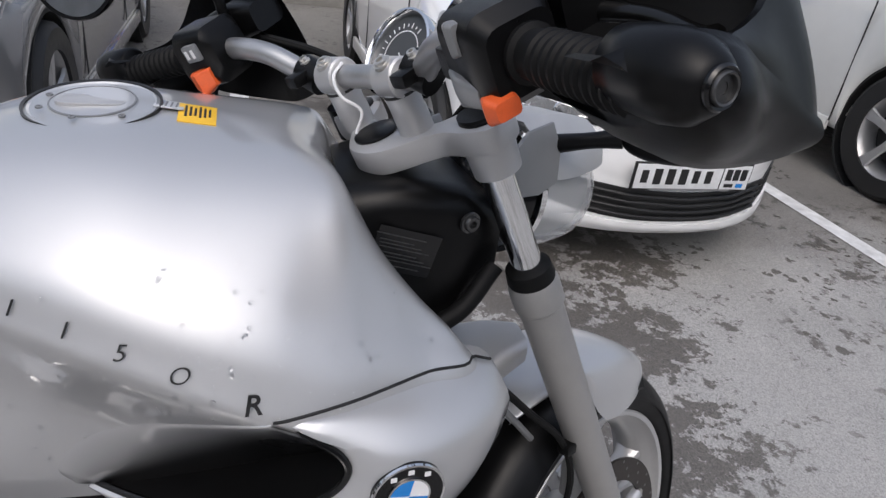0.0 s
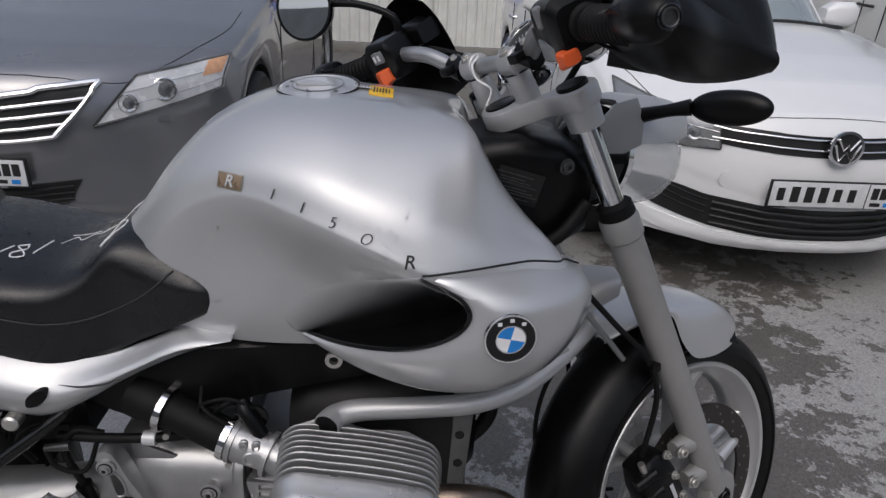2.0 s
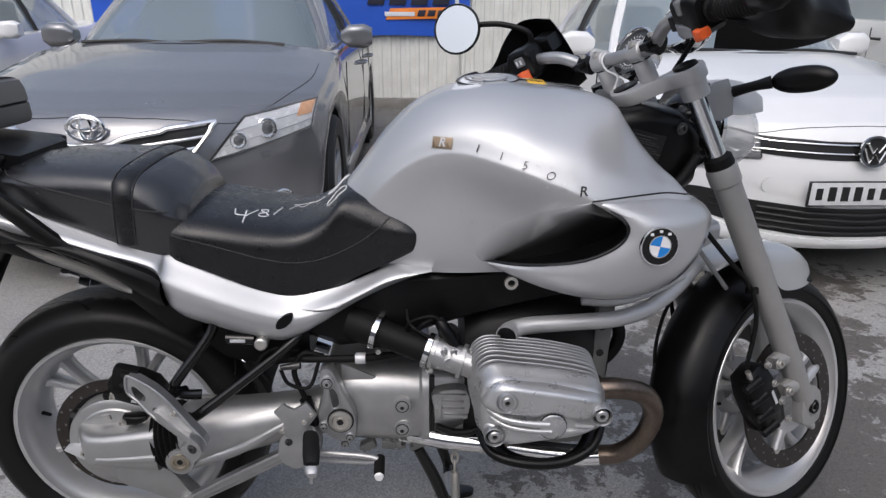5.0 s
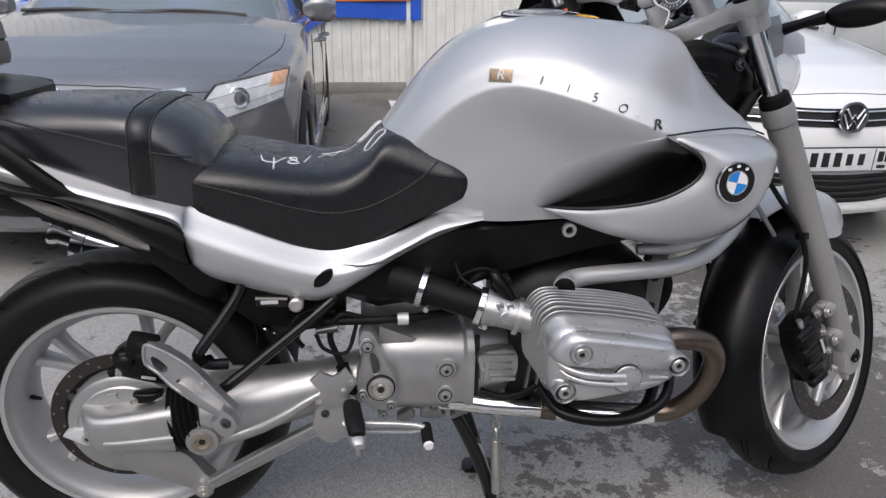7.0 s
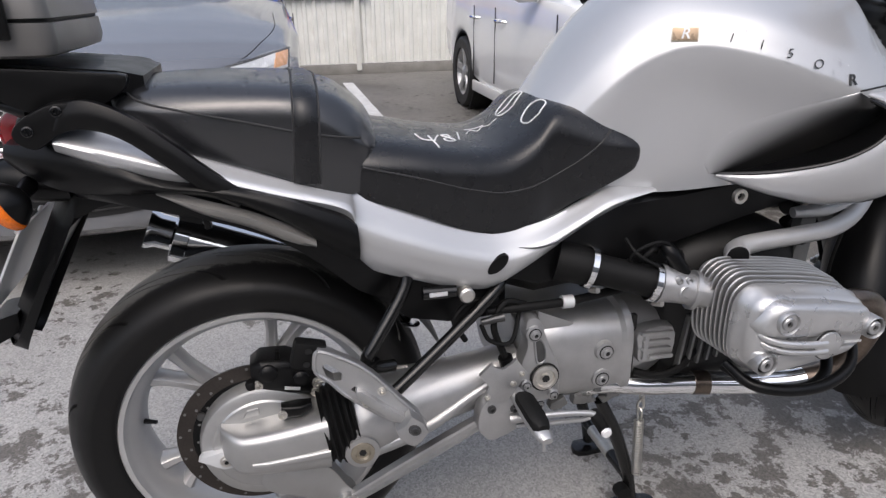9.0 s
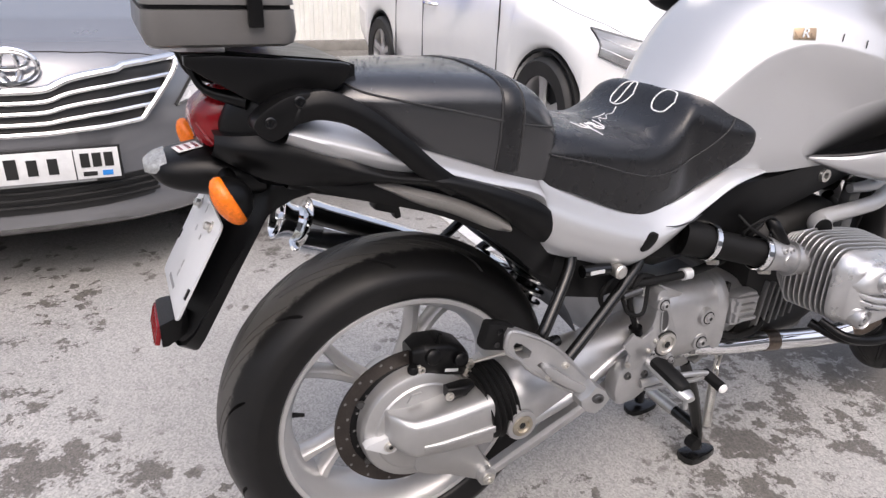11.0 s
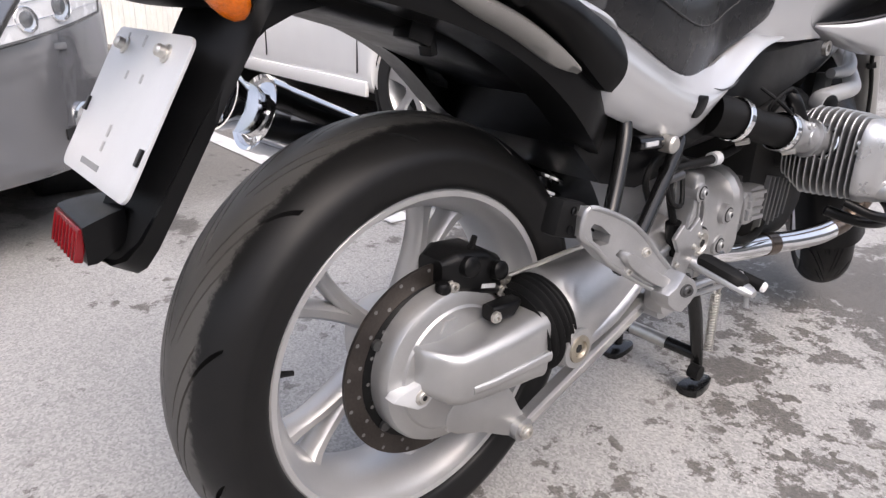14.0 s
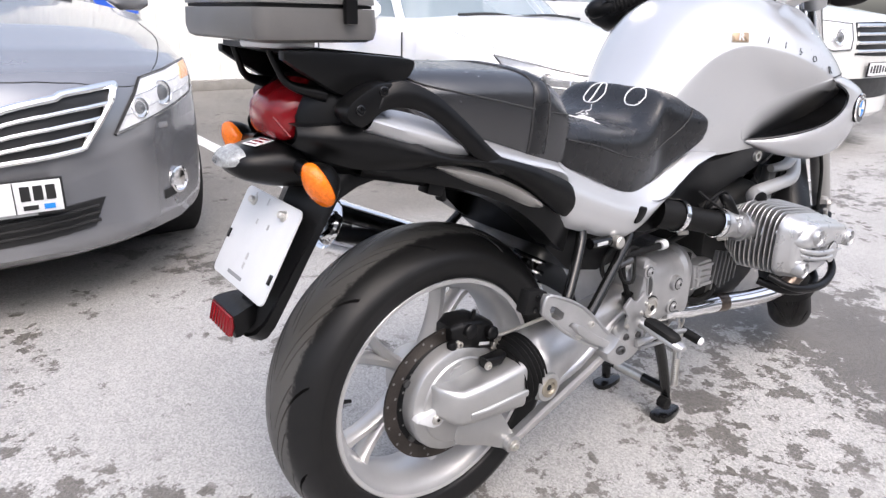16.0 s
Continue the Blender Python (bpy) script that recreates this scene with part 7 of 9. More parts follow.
part("head_cover", sheet([rbox_ring(1.04, -0.085, 0.085, 0.86, 1.03, 0.03), rbox_ring(1.10, -0.098, 0.098, 0.85, 1.045, 0.03), rbox_ring(1.17, -0.092, 0.092, 0.86, 1.035, 0.03), rbox_ring(1.225, -0.06, 0.06, 0.88, 1.0, 0.03)]), BLACK, bike, "black steering head cover with a data plate", smooth=45)
dp = part("data_plate", box((0.070, 0.001, 0.050), (1.104, -0.0995, 0.972), 0, (0, 14, 0)), BLACK_GLOSS, bike, "printed data plate")
for k in range(8):
    part("printed_line", box((0.056 - 0.009 * (k * 5 % 3), 0.0004, 0.0012), (1.105 + 0.0013 * (k - 4) - 0.003 * (k * 5 % 3), -0.1002, 0.990 - 0.0053 * k), 0, (0, 14, 0)), DARK_STEEL, dp)
part("cover_bolt", bolt((1.175, -0.092, 1.002), (0.3, -1, 0), 0.009, 0.005), DARK_STEEL, bike)
part("head_pipe", tube([(1.03, -0.10, 0.875), (1.10, -0.112, 0.870), (1.17, -0.105, 0.895), (1.215, -0.085, 0.945)], 0.011, 10, smooth=5), BLACK_SOFT, bike, "black hose at the steering head")
part("tie", tube([(1.075, -0.122, 0.868), (1.105, -0.125, 0.872)], 0.004, 8), PLATE_ALU, bike)
part("oil_cooler_hose", tube([(1.06, -0.06, 0.62), (1.10, -0.07, 0.56), (1.08, -0.07, 0.50), (1.02, -0.07, 0.46)], 0.014, 12, smooth=5), BLACK_SOFT, bike)
part("cable", tube([(1.12, -0.10, 0.86), (1.20, -0.10, 0.80), (1.27, -0.085, 0.72), (1.32, -0.075, 0.66)], 0.005, 8, smooth=6), GREY_PLASTIC, bike)
part("sensor_lead", tube([(1.215, -0.075, 0.66), (1.19, -0.08, 0.60), (1.185, -0.07, 0.52), (1.195, -0.06, 0.44)], 0.0042, 8, smooth=5), BLACK_SOFT, bike)

# upper fork bridge
TOP = FW + F_U * 0.824
BR_M = STEER @ Matrix((F_N, V(0, 1, 0), F_U)).transposed().to_4x4()
BR_M.translation = STEER @ TOP
BRIDGE_M = BR_M @ Matrix.Translation((0.010, -0.012, -0.016))
bridge = part("fork_bridge", plate(rounded([(0.022, -0.128), (0.034, -0.100), (0.014, -0.072), (-0.016, -0.050), (-0.028, 0.0), (-0.016, 0.050), (0.014, 0.072), (0.034, 0.100), (0.022, 0.128), (-0.016, 0.132), (-0.030, 0.104), (-0.036, 0.07), (-0.075, 0.03), (-0.084, 0.0), (-0.075, -0.03), (-0.036, -0.07), (-0.030, -0.104), (-0.016, -0.132)], 4), -0.014, 0.016, 0.006, "z"), SILVER_SAT, bike, "satin silver upper fork bridge", m=BRIDGE_M)
for y, x, r in ((-0.103, 0.0, 0.0225), (0.103, 0.0, 0.0225), (0.012, -0.046, 0.025)):
    part("bridge_cap", turned([(0, 0.013), (r, 0.013), (r, 0.0185), (r - 0.002, 0.0195), (0, 0.0195)], (x, y, 0), (0, 0, 1), 28), BLACK, bridge, "black oval plug", m=BRIDGE_M)
for s in (-1, 1):
    part("bridge_boss", tube([(0, s * 0.103, -0.045), (0, s * 0.103, 0.012)], [0.026, 0.0285], 24), SILVER_SAT, bridge, m=BRIDGE_M)
    rs = part("bar_riser", tube([(-0.020, s * 0.050, -0.004), (-0.0205, s * 0.050, 0.022), (-0.021, s * 0.050, 0.024), (-0.0215, s * 0.050, 0.046), (-0.022, s * 0.050, 0.056)], [0.0185, 0.0185, 0.0180, 0.0180, 0.014], 24), SILVER_SAT, bridge, "silver handlebar riser", m=BR_M)
    part("riser_gap", tube([(-0.022, s * 0.050, 0.0425), (-0.022, s * 0.050, 0.0455)], 0.0183, 24), INK0, rs, m=BR_M)
    part("riser_clamp", turned([(0.0, -0.016), (0.0185, -0.016), (0.0205, -0.014), (0.0205, 0.014), (0.0185, 0.016), (0.0, 0.016)], (-0.022, s * 0.050, 0.059), (0, 1, 0), 26), SILVER_SAT, rs, m=BR_M)
    part("clamp_bolt", bolt((-0.030, s * 0.050, 0.078), (-0.35, 0, 1), 0.0072, 0.004), ZINC, rs, m=BR_M)
tie = [(-0.020, 0.032, 0.074), (-0.038, 0.031, 0.066), (-0.043, 0.024, 0.046), (-0.036, 0.010, 0.026), (-0.050, 0.016, 0.006)]
part("cable_tie", tube(tie, 0.0019, 8, smooth=5), WHITE, bridge, m=BR_M)

# handlebar in bridge coordinates: x forward, y left, z up
BAR = [(-0.022, 0.0, 0.059), (-0.022, 0.072, 0.059), (-0.028, 0.102, 0.068), (-0.040, 0.150, 0.098), (-0.058, 0.222, 0.110), (-0.095, 0.33, 0.108), (-0.118, 0.397, 0.1065)]
bar = part("handlebar", tube([(x, -y, z) for x, y, z in reversed(BAR)] + BAR[1:], 0.0125, 16, smooth=6), ALU, bridge, "silver handlebar", m=BR_M)


for y0, z0 in ((0.086, 0.062), (-0.100, 0.067)):
    cl = part("cable_clamp", tube([(-0.026, y0 - 0.013, z0 - 0.006), (-0.027, y0 + 0.013, z0 + 0.007)], 0.0185, 14), BLACK, bar, "black cable clamp on the bar", m=BR_M)
    part("clamp_lug", box((0.026, 0.020, 0.014), (-0.046, y0, z0 + 0.006), 0.004), BLACK, cl, m=BR_M)
    part("clamp_screw", bolt((-0.030, y0, z0 + 0.018), (-0.2, 0, 1), 0.005, 0.005), ZINC, cl, m=BR_M)


def bar_end(s):
    g0, g1 = V(-0.0693, s * 0.255, 0.1093), V(-0.1178, s * 0.397, 0.1063)
    ax = (g1 - g0).normalized()
    out = 0.026 if s < 0 else 0.0
    g0 = g0 + ax * out
    prof = []
    L = (g1 - g0).length
    for i in range(61):
        t = i / 60
        rr = 0.0172 + (0.0022 if (i // 2) % 2 and 0.12 < t < 0.88 else 0) + (0.004 if t < 0.05 else 0)
        prof.append((rr, t * L))
    grip = part("grip", turned([(0.012, 0)] + prof + [(0.012, L)], g0, ax, 24), BLACK_SOFT, bar, "ribbed black rubber grip", m=BR_M)
    sw_c = V(-0.058, s * 0.222, 0.110)
    ex = ax
    ez = V(0, 0, 1)
    ey = (ez.cross(ex) * s).normalized()
    ez = ex.cross(ey) * s
    SM = BR_M @ Matrix.Translation(sw_c) @ Matrix((ex, ey, ez)).transposed().to_4x4()
    SG_M = SM @ Matrix.Translation((out, 0, 0))
    sg = part("switch_gear", sheet([rbox_ring(-0.030, -0.024, 0.030, -0.024, 0.024, 0.012), rbox_ring(-0.022, -0.030, 0.036, -0.034, 0.034, 0.014), rbox_ring(0.022, -0.030, 0.036, -0.036, 0.036, 0.014), rbox_ring(0.034, -0.024, 0.03, -0.026, 0.026, 0.012)]), BLACK, bar, "black switch housing", m=SG_M)
    if s > 0:
        ors = [rbox_ring(-0.016, 0.030, 0.040, -0.030, -0.008, 0.004), rbox_ring(0.0, 0.030, 0.050, -0.038, -0.008, 0.005), rbox_ring(0.016, 0.030, 0.042, -0.032, -0.010, 0.004)]
    else:
        ors = [rbox_ring(0.044, 0.016, 0.038, -0.036, -0.018, 0.004), rbox_ring(0.054, 0.016, 0.042, -0.038, -0.016, 0.005), rbox_ring(0.064, 0.018, 0.038, -0.034, -0.020, 0.004)]
    part("orange_switch", sheet(ors), ORANGE, sg, "orange indicator switch", m=SM)
    if s > 0:
        part("grey_switch", box((0.022, 0.010, 0.020), (-0.004, 0.037, 0.012), 0.003), GREY_PLASTIC, sg, m=SM)
    else:
        part("grey_switch", sheet([rbox_ring(-0.020, 0.030, 0.038, -0.026, -0.004, 0.003), rbox_ring(-0.004, 0.030, 0.043, -0.030, -0.006, 0.004), rbox_ring(0.016, 0.030, 0.037, -0.030, -0.014, 0.003)]), GREY_PLASTIC, sg, "grey light switch", m=SG_M)
        part("grey_switch", sheet([rbox_ring(-0.006, 0.030, 0.038, 0.010, 0.032, 0.003), rbox_ring(0.002, 0.030, 0.041, 0.008, 0.034, 0.004), rbox_ring(0.008, 0.030, 0.038, 0.010, 0.032, 0.003)]), GREY_PLASTIC, sg, "grey starter switch", m=SG_M)
        part("lock_block", box((0.020, 0.034, 0.026), (-0.036, 0.016, -0.006), 0.004), BLACK, sg, m=SG_M)
    for dx in (-0.012, 0.012) if s > 0 else ():
        part("switch_bar", box((0.004, 0.001, 0.010), (dx * 0.4 - 0.004, 0.0425, 0.012), 0), WHITE, sg, m=SM)
    # reservoir and lever ahead of the bar
    part("reservoir", sheet([rbox_ring(-0.045, -0.090, -0.035, -0.004, 0.030, 0.010), rbox_ring(-0.01, -0.098, -0.033, -0.008, 0.038, 0.012), rbox_ring(0.03, -0.09, -0.035, -0.006, 0.032, 0.010)]), BLACK, sg, m=SG_M)
    part("hand_lever", tube([tuple(V(0.02, -0.06, 0.0)), (0.09, -0.075, -0.004), (0.135, -0.072, -0.01), (0.150, -0.070, -0.01)], [0.009, 0.007, 0.007, 0.010], 10, smooth=5), BLACK_PAINT, bar, "black hand lever", m=SM)
    # hand guard: a shield ahead of the grip, drawn to a point low at the front
    upper = [(-0.050, -0.070, 0.060), (0.020, -0.110, 0.075), (0.080, -0.135, 0.075), (0.130, -0.132, 0.050), (0.158, -0.112, 0.020), (0.172, -0.088, 0.008), (0.184, -0.062, 0.009), (0.197, -0.036, 0.016)]
    front = [(-0.050, -0.095, 0.000), (0.020, -0.140, 0.000), (0.080, -0.158, -0.005), (0.130, -0.155, -0.020), (0.160, -0.135, -0.035), (0.174, -0.102, -0.030), (0.186, -0.070, -0.008), (0.1975, -0.037, 0.015)]
    lower = [(-0.075, -0.070, -0.095), (0.020, -0.115, -0.125), (0.080, -0.138, -0.128), (0.140, -0.140, -0.112), (0.174, -0.126, -0.090), (0.182, -0.096, -0.052), (0.189, -0.066, -0.018), (0.198, -0.038, 0.014)]
    cols = [cr(c, 5) for c in (upper, front, lower)]
    rings = []
    for u, f_, l in zip(*cols):
        rings.append([u * (1 - t) * (1 - t) + (f_ * 2 - (u + l) * 0.5) * 2 * t * (1 - t) + l * t * t for t in [i / 12 for i in range(13)]])
    back = [[p + V(-0.003, 0.0035, 0.0) for p in r] for r in rings]
    bm = sheet(rings, closed=False)
    sheet(back, closed=False, bm=bm)
    for e in (0, -1):
        sheet([rings[e], back[e]], closed=False, bm=bm)
        sheet([[r[e] for r in rings], [r[e] for r in back]], closed=False, bm=bm)
    hg = part("hand_guard", bm, BLACK, bar, "matt black plastic hand guard", m=SM, smooth=60)
    # end panel between the ridge and the lower edge, swelling round the bar end
    ridge = cr([(0.168, 0.020, 0.026), (0.188, -0.008, 0.030), (0.198, -0.036, 0.016), (0.189, -0.066, -0.017), (0.182, -0.096, -0.051), (0.176, -0.127, -0.087)], 6)
    under = cr([(0.150, 0.012, -0.022), (0.160, -0.008, -0.052), (0.166, -0.030, -0.072), (0.170, -0.062, -0.088), (0.172, -0.092, -0.098), (0.173, -0.118, -0.104)], 6)
    rows = []
    for p, q in zip(ridge, under):
        row = []
        for i in range(13):
            t = i / 12
            c = p + (q - p) * t
            swell = 0.037 * math.exp(-((c.y + 0.004) / 0.046) ** 2) * math.sin(math.pi * t) ** 0.7 + 0.006 * math.sin(math.pi * t)
            row.append(c + V(swell, 0, 0))
        row.append(q + V(-0.03, 0.004, 0.006))
        row.insert(0, p + V(-0.01, 0.002, -0.004))
        rows.append(row)
    rows.insert(0, [V(p.x - 0.03, p.y * 0.8, p.z * 0.8) for p in rows[0]])
    part("guard_end", sheet(rows, closed=False), BLACK, hg, m=SM, smooth=60)
    part("guard_sleeve", turned([(0.0185, -0.070), (0.0215, -0.068), (0.0240, -0.050), (0.0250, -0.030), (0.0225, -0.014), (0.0150, -0.003), (0.0105, 0.0)], (0.2205, -0.003, 0.008), (1, 0, 0), 32), BLACK, hg, m=SM, smooth=60)
    part("bar_end_plug", turned([(0, 0), (0.0088, 0), (0.0088, 0.002), (0.008, 0.0035), (0.007, 0.003), (0.0065, 0.0006), (0.0034, 0.0006), (0.003, -0.003), (0, -0.003)], (0.2215, -0.003, 0.008), (1, 0, 0), 28), DARK_STEEL, hg, "plated bar end screw", m=SM)
    part("plug_ring", turned([(0.0088, -0.004), (0.0118, -0.003), (0.0118, 0.0005), (0.0105, 0.002), (0.0088, 0.0015)], (0.2215, -0.003, 0.008), (1, 0, 0), 28, closed=True), BLACK_GLOSS, hg, m=SM)
    part("bar_cable", tube([(-0.03, -0.05, -0.01), (-0.09, -0.065, -0.05), (-0.16, -0.06, -0.10), (-0.20, -0.03, -0.14)], 0.005, 8, smooth=5), BLACK_SOFT, bar, m=SM)
    if s > 0:
        # left mirror on its stalk
        mr = part("mirror", tube([(-0.01, -0.03, 0.03), (-0.01, -0.03, 0.06), (0.035, -0.015, 0.100), (0.085, 0.005, 0.125)], 0.0065, 10, smooth=5), BLACK, bar, "round black mirror on a stalk", m=SM)
        mc, mn = V(0.115, 0.03, 0.135), V(-0.35, 0.88, 0.30).normalized()
        part("mirror_shell", turned([(0, -0.035), (0.03, -0.032), (0.05, -0.018), (0.056, 0.0), (0.055, 0.004), (0.051, 0.004)], mc, mn, 32, caps=False), BLACK_GLOSS, mr, m=SM)
        part("mirror_glass", turned([(0, 0.002), (0.0515, 0.002), (0.0515, 0.003), (0, 0.003)], mc, mn, 32), MIRROR, mr, m=SM)


both(bar_end)

# instruments
gm = BR_M @ pose(0.078, 0.058, 0.034, 0, -40, 0)
DIAL = surf("dial_grey", (0.055, 0.058, 0.060), 0.35, 0, 0.05, 60)
gauge = part("speedometer", turned([(0, -0.05), (0.035, -0.048), (0.052, -0.03), (0.055, 0.0), (0.056, 0.006), (0.055, 0.011), (0.052, 0.012), (0.0495, 0.009), (0.049, 0.002)], (0, 0, 0), (0, 0, 1), 48, caps=False), CHROME, bridge, "round speedometer in a chrome bezel", m=gm)
part("dial_face", turned([(0, 0.0025), (0.049, 0.0025), (0.049, 0.0015), (0, 0.0015)], (0, 0, 0), (0, 0, 1), 40), DIAL, gauge, m=gm)
part("dial_ring", turned([(0.0285, 0.0028), (0.0285, 0.0034), (0.0297, 0.0034), (0.0297, 0.0028)], (0, 0, 0), (0, 0, 1), 40, closed=True), WHITE, gauge, m=gm)
for k in range(21):
    a = radians(-40 + 13 * k)
    part("dial_mark", box((0.0065 if k % 2 == 0 else 0.0035, 0.0012, 0.0008), (-0.036 * math.cos(a), 0.036 * math.sin(a), 0.0035), 0, (0, 0, -math.degrees(a))), WHITE, gauge, m=gm)
part("needle", box((0.030, 0.0014, 0.001), (-0.010, -0.010, 0.005), 0, (0, 0, 45)), WHITE, gauge, m=gm)
gm2 = BR_M @ pose(0.085, -0.075, 0.062, 0, -38, 0)
part("rev_counter", turned([(0, -0.05), (0.035, -0.048), (0.050, -0.03), (0.052, 0.0), (0.052, 0.008), (0.048, 0.010), (0.047, 0.002), (0, 0.002)], (0, 0, 0), (0, 0, 1), 36), CHROME, bridge, m=gm2)
tell = part("tell_tales", box((0.060, 0.045, 0.02), (0.020, -0.076, 0.0), 0.006), SILVER_SAT, bridge, "silver panel with small warning lamps", m=gm)
for x in (0.004, 0.022, 0.040):
    part("warning_lamp", turned([(0, 0), (0.006, 0), (0.007, 0.002), (0.005, 0.003), (0, 0.002)], (x, -0.076, 0.0098), (0, 0, 1), 14), DARK_STEEL, tell, m=gm)

# headlamp
HL = STEER
hl_c, hl_d = V(1.300, 0, 0.985), V(0.972, 0, -0.10).normalized()
hl = part("headlamp", turned([(0, -0.100), (0.040, -0.095), (0.068, -0.070), (0.081, -0.036), (0.083, -0.026)], hl_c, hl_d, 40, caps=False), BLACK_GLOSS, bike, "round headlamp with a deep clear lens", m=HL)
part("reflector_bowl", turned([(0.016, -0.080), (0.050, -0.062), (0.071, -0.036), (0.080, -0.022)], hl_c, hl_d, 40, caps=False), CHROME, hl, m=HL)
part("bulb_cap", turned([(0, -0.02), (0.022, -0.02), (0.024, 0.0), (0, 0.005)], hl_c, hl_d, 24), CHROME, hl, m=HL)
lens = part("lens", turned([(0.083, -0.026), (0.085, 0.010), (0.084, 0.050), (0.078, 0.090), (0.062, 0.118), (0.035, 0.134), (0, 0.139)], hl_c, hl_d, 40, caps=False), LENS, hl, "clear bulged lens", m=HL)
for k in range(5):
    a = radians(200 + 28 * k)
    part("lens_flute", box((0.060, 0.010, 0.002), (0, 0, 0), 0.0008), LENS, lens, m=HL @ Matrix.Translation(hl_c + hl_d * 0.03 + V(0, math.cos(a), math.sin(a)) * 0.080) @ pose(0, 0, 0, 0, 6, 0))
part("headlamp_rim", turned([(0.082, -0.034), (0.088, -0.032), (0.088, -0.022), (0.084, -0.018)], hl_c, hl_d, 40, closed=True), CHROME, hl, m=HL)
for s in (-1, 1):
    ear = part("lamp_ear", plate([(1.189, 1.039), (1.225, 1.068), (1.268, 1.077), (1.284, 1.045), (1.280, 1.004), (1.245, 0.992), (1.211, 0.993)], s * 0.094, s * 0.101, 0.003), GREY_PLASTIC, bike, "grey headlamp side cover", m=HL)
    part("ear_stay", tube([(1.20, s * 0.09, 1.02), (1.19, s * 0.085, 0.97), (1.215, s * 0.08, 0.94)], 0.008, 8, smooth=3), BLACK, ear, m=HL)
cowl = []
for x, w, z0, z1 in ((1.262, 0.088, 1.010, 1.082), (1.30, 0.093, 1.004, 1.090), (1.35, 0.092, 1.006, 1.088), (1.40, 0.082, 1.012, 1.078), (1.430, 0.062, 1.018, 1.064), (1.445, 0.040, 1.024, 1.050), (1.450, 0.015, 1.028, 1.042)):
    cowl.append([V(x, y * w, z0 + (z1 - z0) * q) for y, q in ((-1, 0), (-0.98, 0.5), (-0.66, 0.9), (0, 1), (0.66, 0.9), (0.98, 0.5), (1, 0))])
bm = sheet([list(r) for r in zip(*[cr(c, 4) for c in zip(*cowl)])], closed=False)
part("lamp_cowl", bm, SILVER_SAT, bike, "small silver cowl over the headlamp", m=HL)
for s in (-1, 1):
    ind = part("front_indicator", tube([(1.285, s * 0.095, 1.050), (1.297, s * 0.135, 1.056), (1.312, s * 0.165, 1.060)], [0.012, 0.010, 0.013], 12, smooth=4), BLACK, bike, "black front indicator", m=HL)
    rings = []
    for i in range(25):
        t = 0.5 - 0.5 * math.cos(math.pi * i / 24)
        q = max(0.02, (1 - abs(2 * t - 1) ** 2.3) ** 0.5)
        rings.append([V(1.315 + 0.036 * t + 0.018 * q * math.cos(a), s * (0.162 + 0.110 * t), 1.060 - 0.005 * t + 0.026 * q * math.sin(a)) for a in (2 * math.pi * k / 16 for k in range(16))])
    part("indicator_shell", sheet(rings), BLACK, ind, "dark oval indicator body", m=HL)
    part("indicator_lens", box((0.006, 0.060, 0.022), (1.347, s * 0.218, 1.056), 0.004, (0, 0, -s * 18)), AMBER, ind, m=HL)
    part("horn", turned([(0, -0.01), (0.04, -0.01), (0.045, 0.0), (0.035, 0.012), (0, 0.012)], (1.09, s * 0.03, 0.66), (1, s * 0.3, 0), 24), BLACK, bike)


# ---- cars ----
CAR_GREY = surf("grey_car_paint", (0.25, 0.253, 0.265), 0.26, 0.6, 0.04, 8, 0, 2500, coat=1.0, rvar=0.03)
CAR_WHITE = surf("white_car_paint", (0.86, 0.86, 0.85), 0.3, 0, 0.02, 8, 0, 900, coat=1.0, rvar=0.03)
CAR_CREAM = surf("pearl_white_car_paint", (0.70, 0.70, 0.67), 0.3, 0, 0.03, 8, 0, 900, coat=1.0, rvar=0.03)
CAR_BLACK = surf("car_black_plastic", (0.012, 0.012, 0.012), 0.45, 0, 0.2, 30, 0.1, 600)
CAR_DARK = surf("car_underside", (0.01, 0.01, 0.01), 0.8)
# the pale blue tint paints in the sky's reflection
CAR_GLASS = pane("car_window_glass", (0.30, 0.37, 0.40), 0.62)
CAR_CABIN = surf("car_cabin_trim", (0.05, 0.05, 0.05), 0.7, 0, 0.3, 8)
LAMP_BOWL = surf("lamp_reflector", (0.90, 0.90, 0.90), 0.25, 0.15, 0.10, 30)
LAMP_COVER = pane("lamp_cover", (0.75, 0.76, 0.76), 0.16)
LAMP_DARK = surf("dark_lamp_glass", (0.10, 0.105, 0.11), 0.08, 0.3, 0.1, 40)
LAMP_SMOKE = surf("smoky_lamp_bowl", (0.28, 0.285, 0.29), 0.22, 0.7, 0.35, 14)
LAMP_AMBER = surf("pale_amber", (0.85, 0.42, 0.18), 0.25)
CAR_TYRE = surf("car_tyre", (0.014, 0.014, 0.014), 0.6, 0, 0.3, 40, 0.1, 300)
CAR_RIM = surf("car_alloy", (0.5, 0.5, 0.5), 0.35, 0.6, 0.08, 30)
PLATE_WHITE = surf("plate_white", (0.72, 0.73, 0.73), 0.35)
CAR_GAP = surf("panel_gap", (0.01, 0.01, 0.01), 0.7)


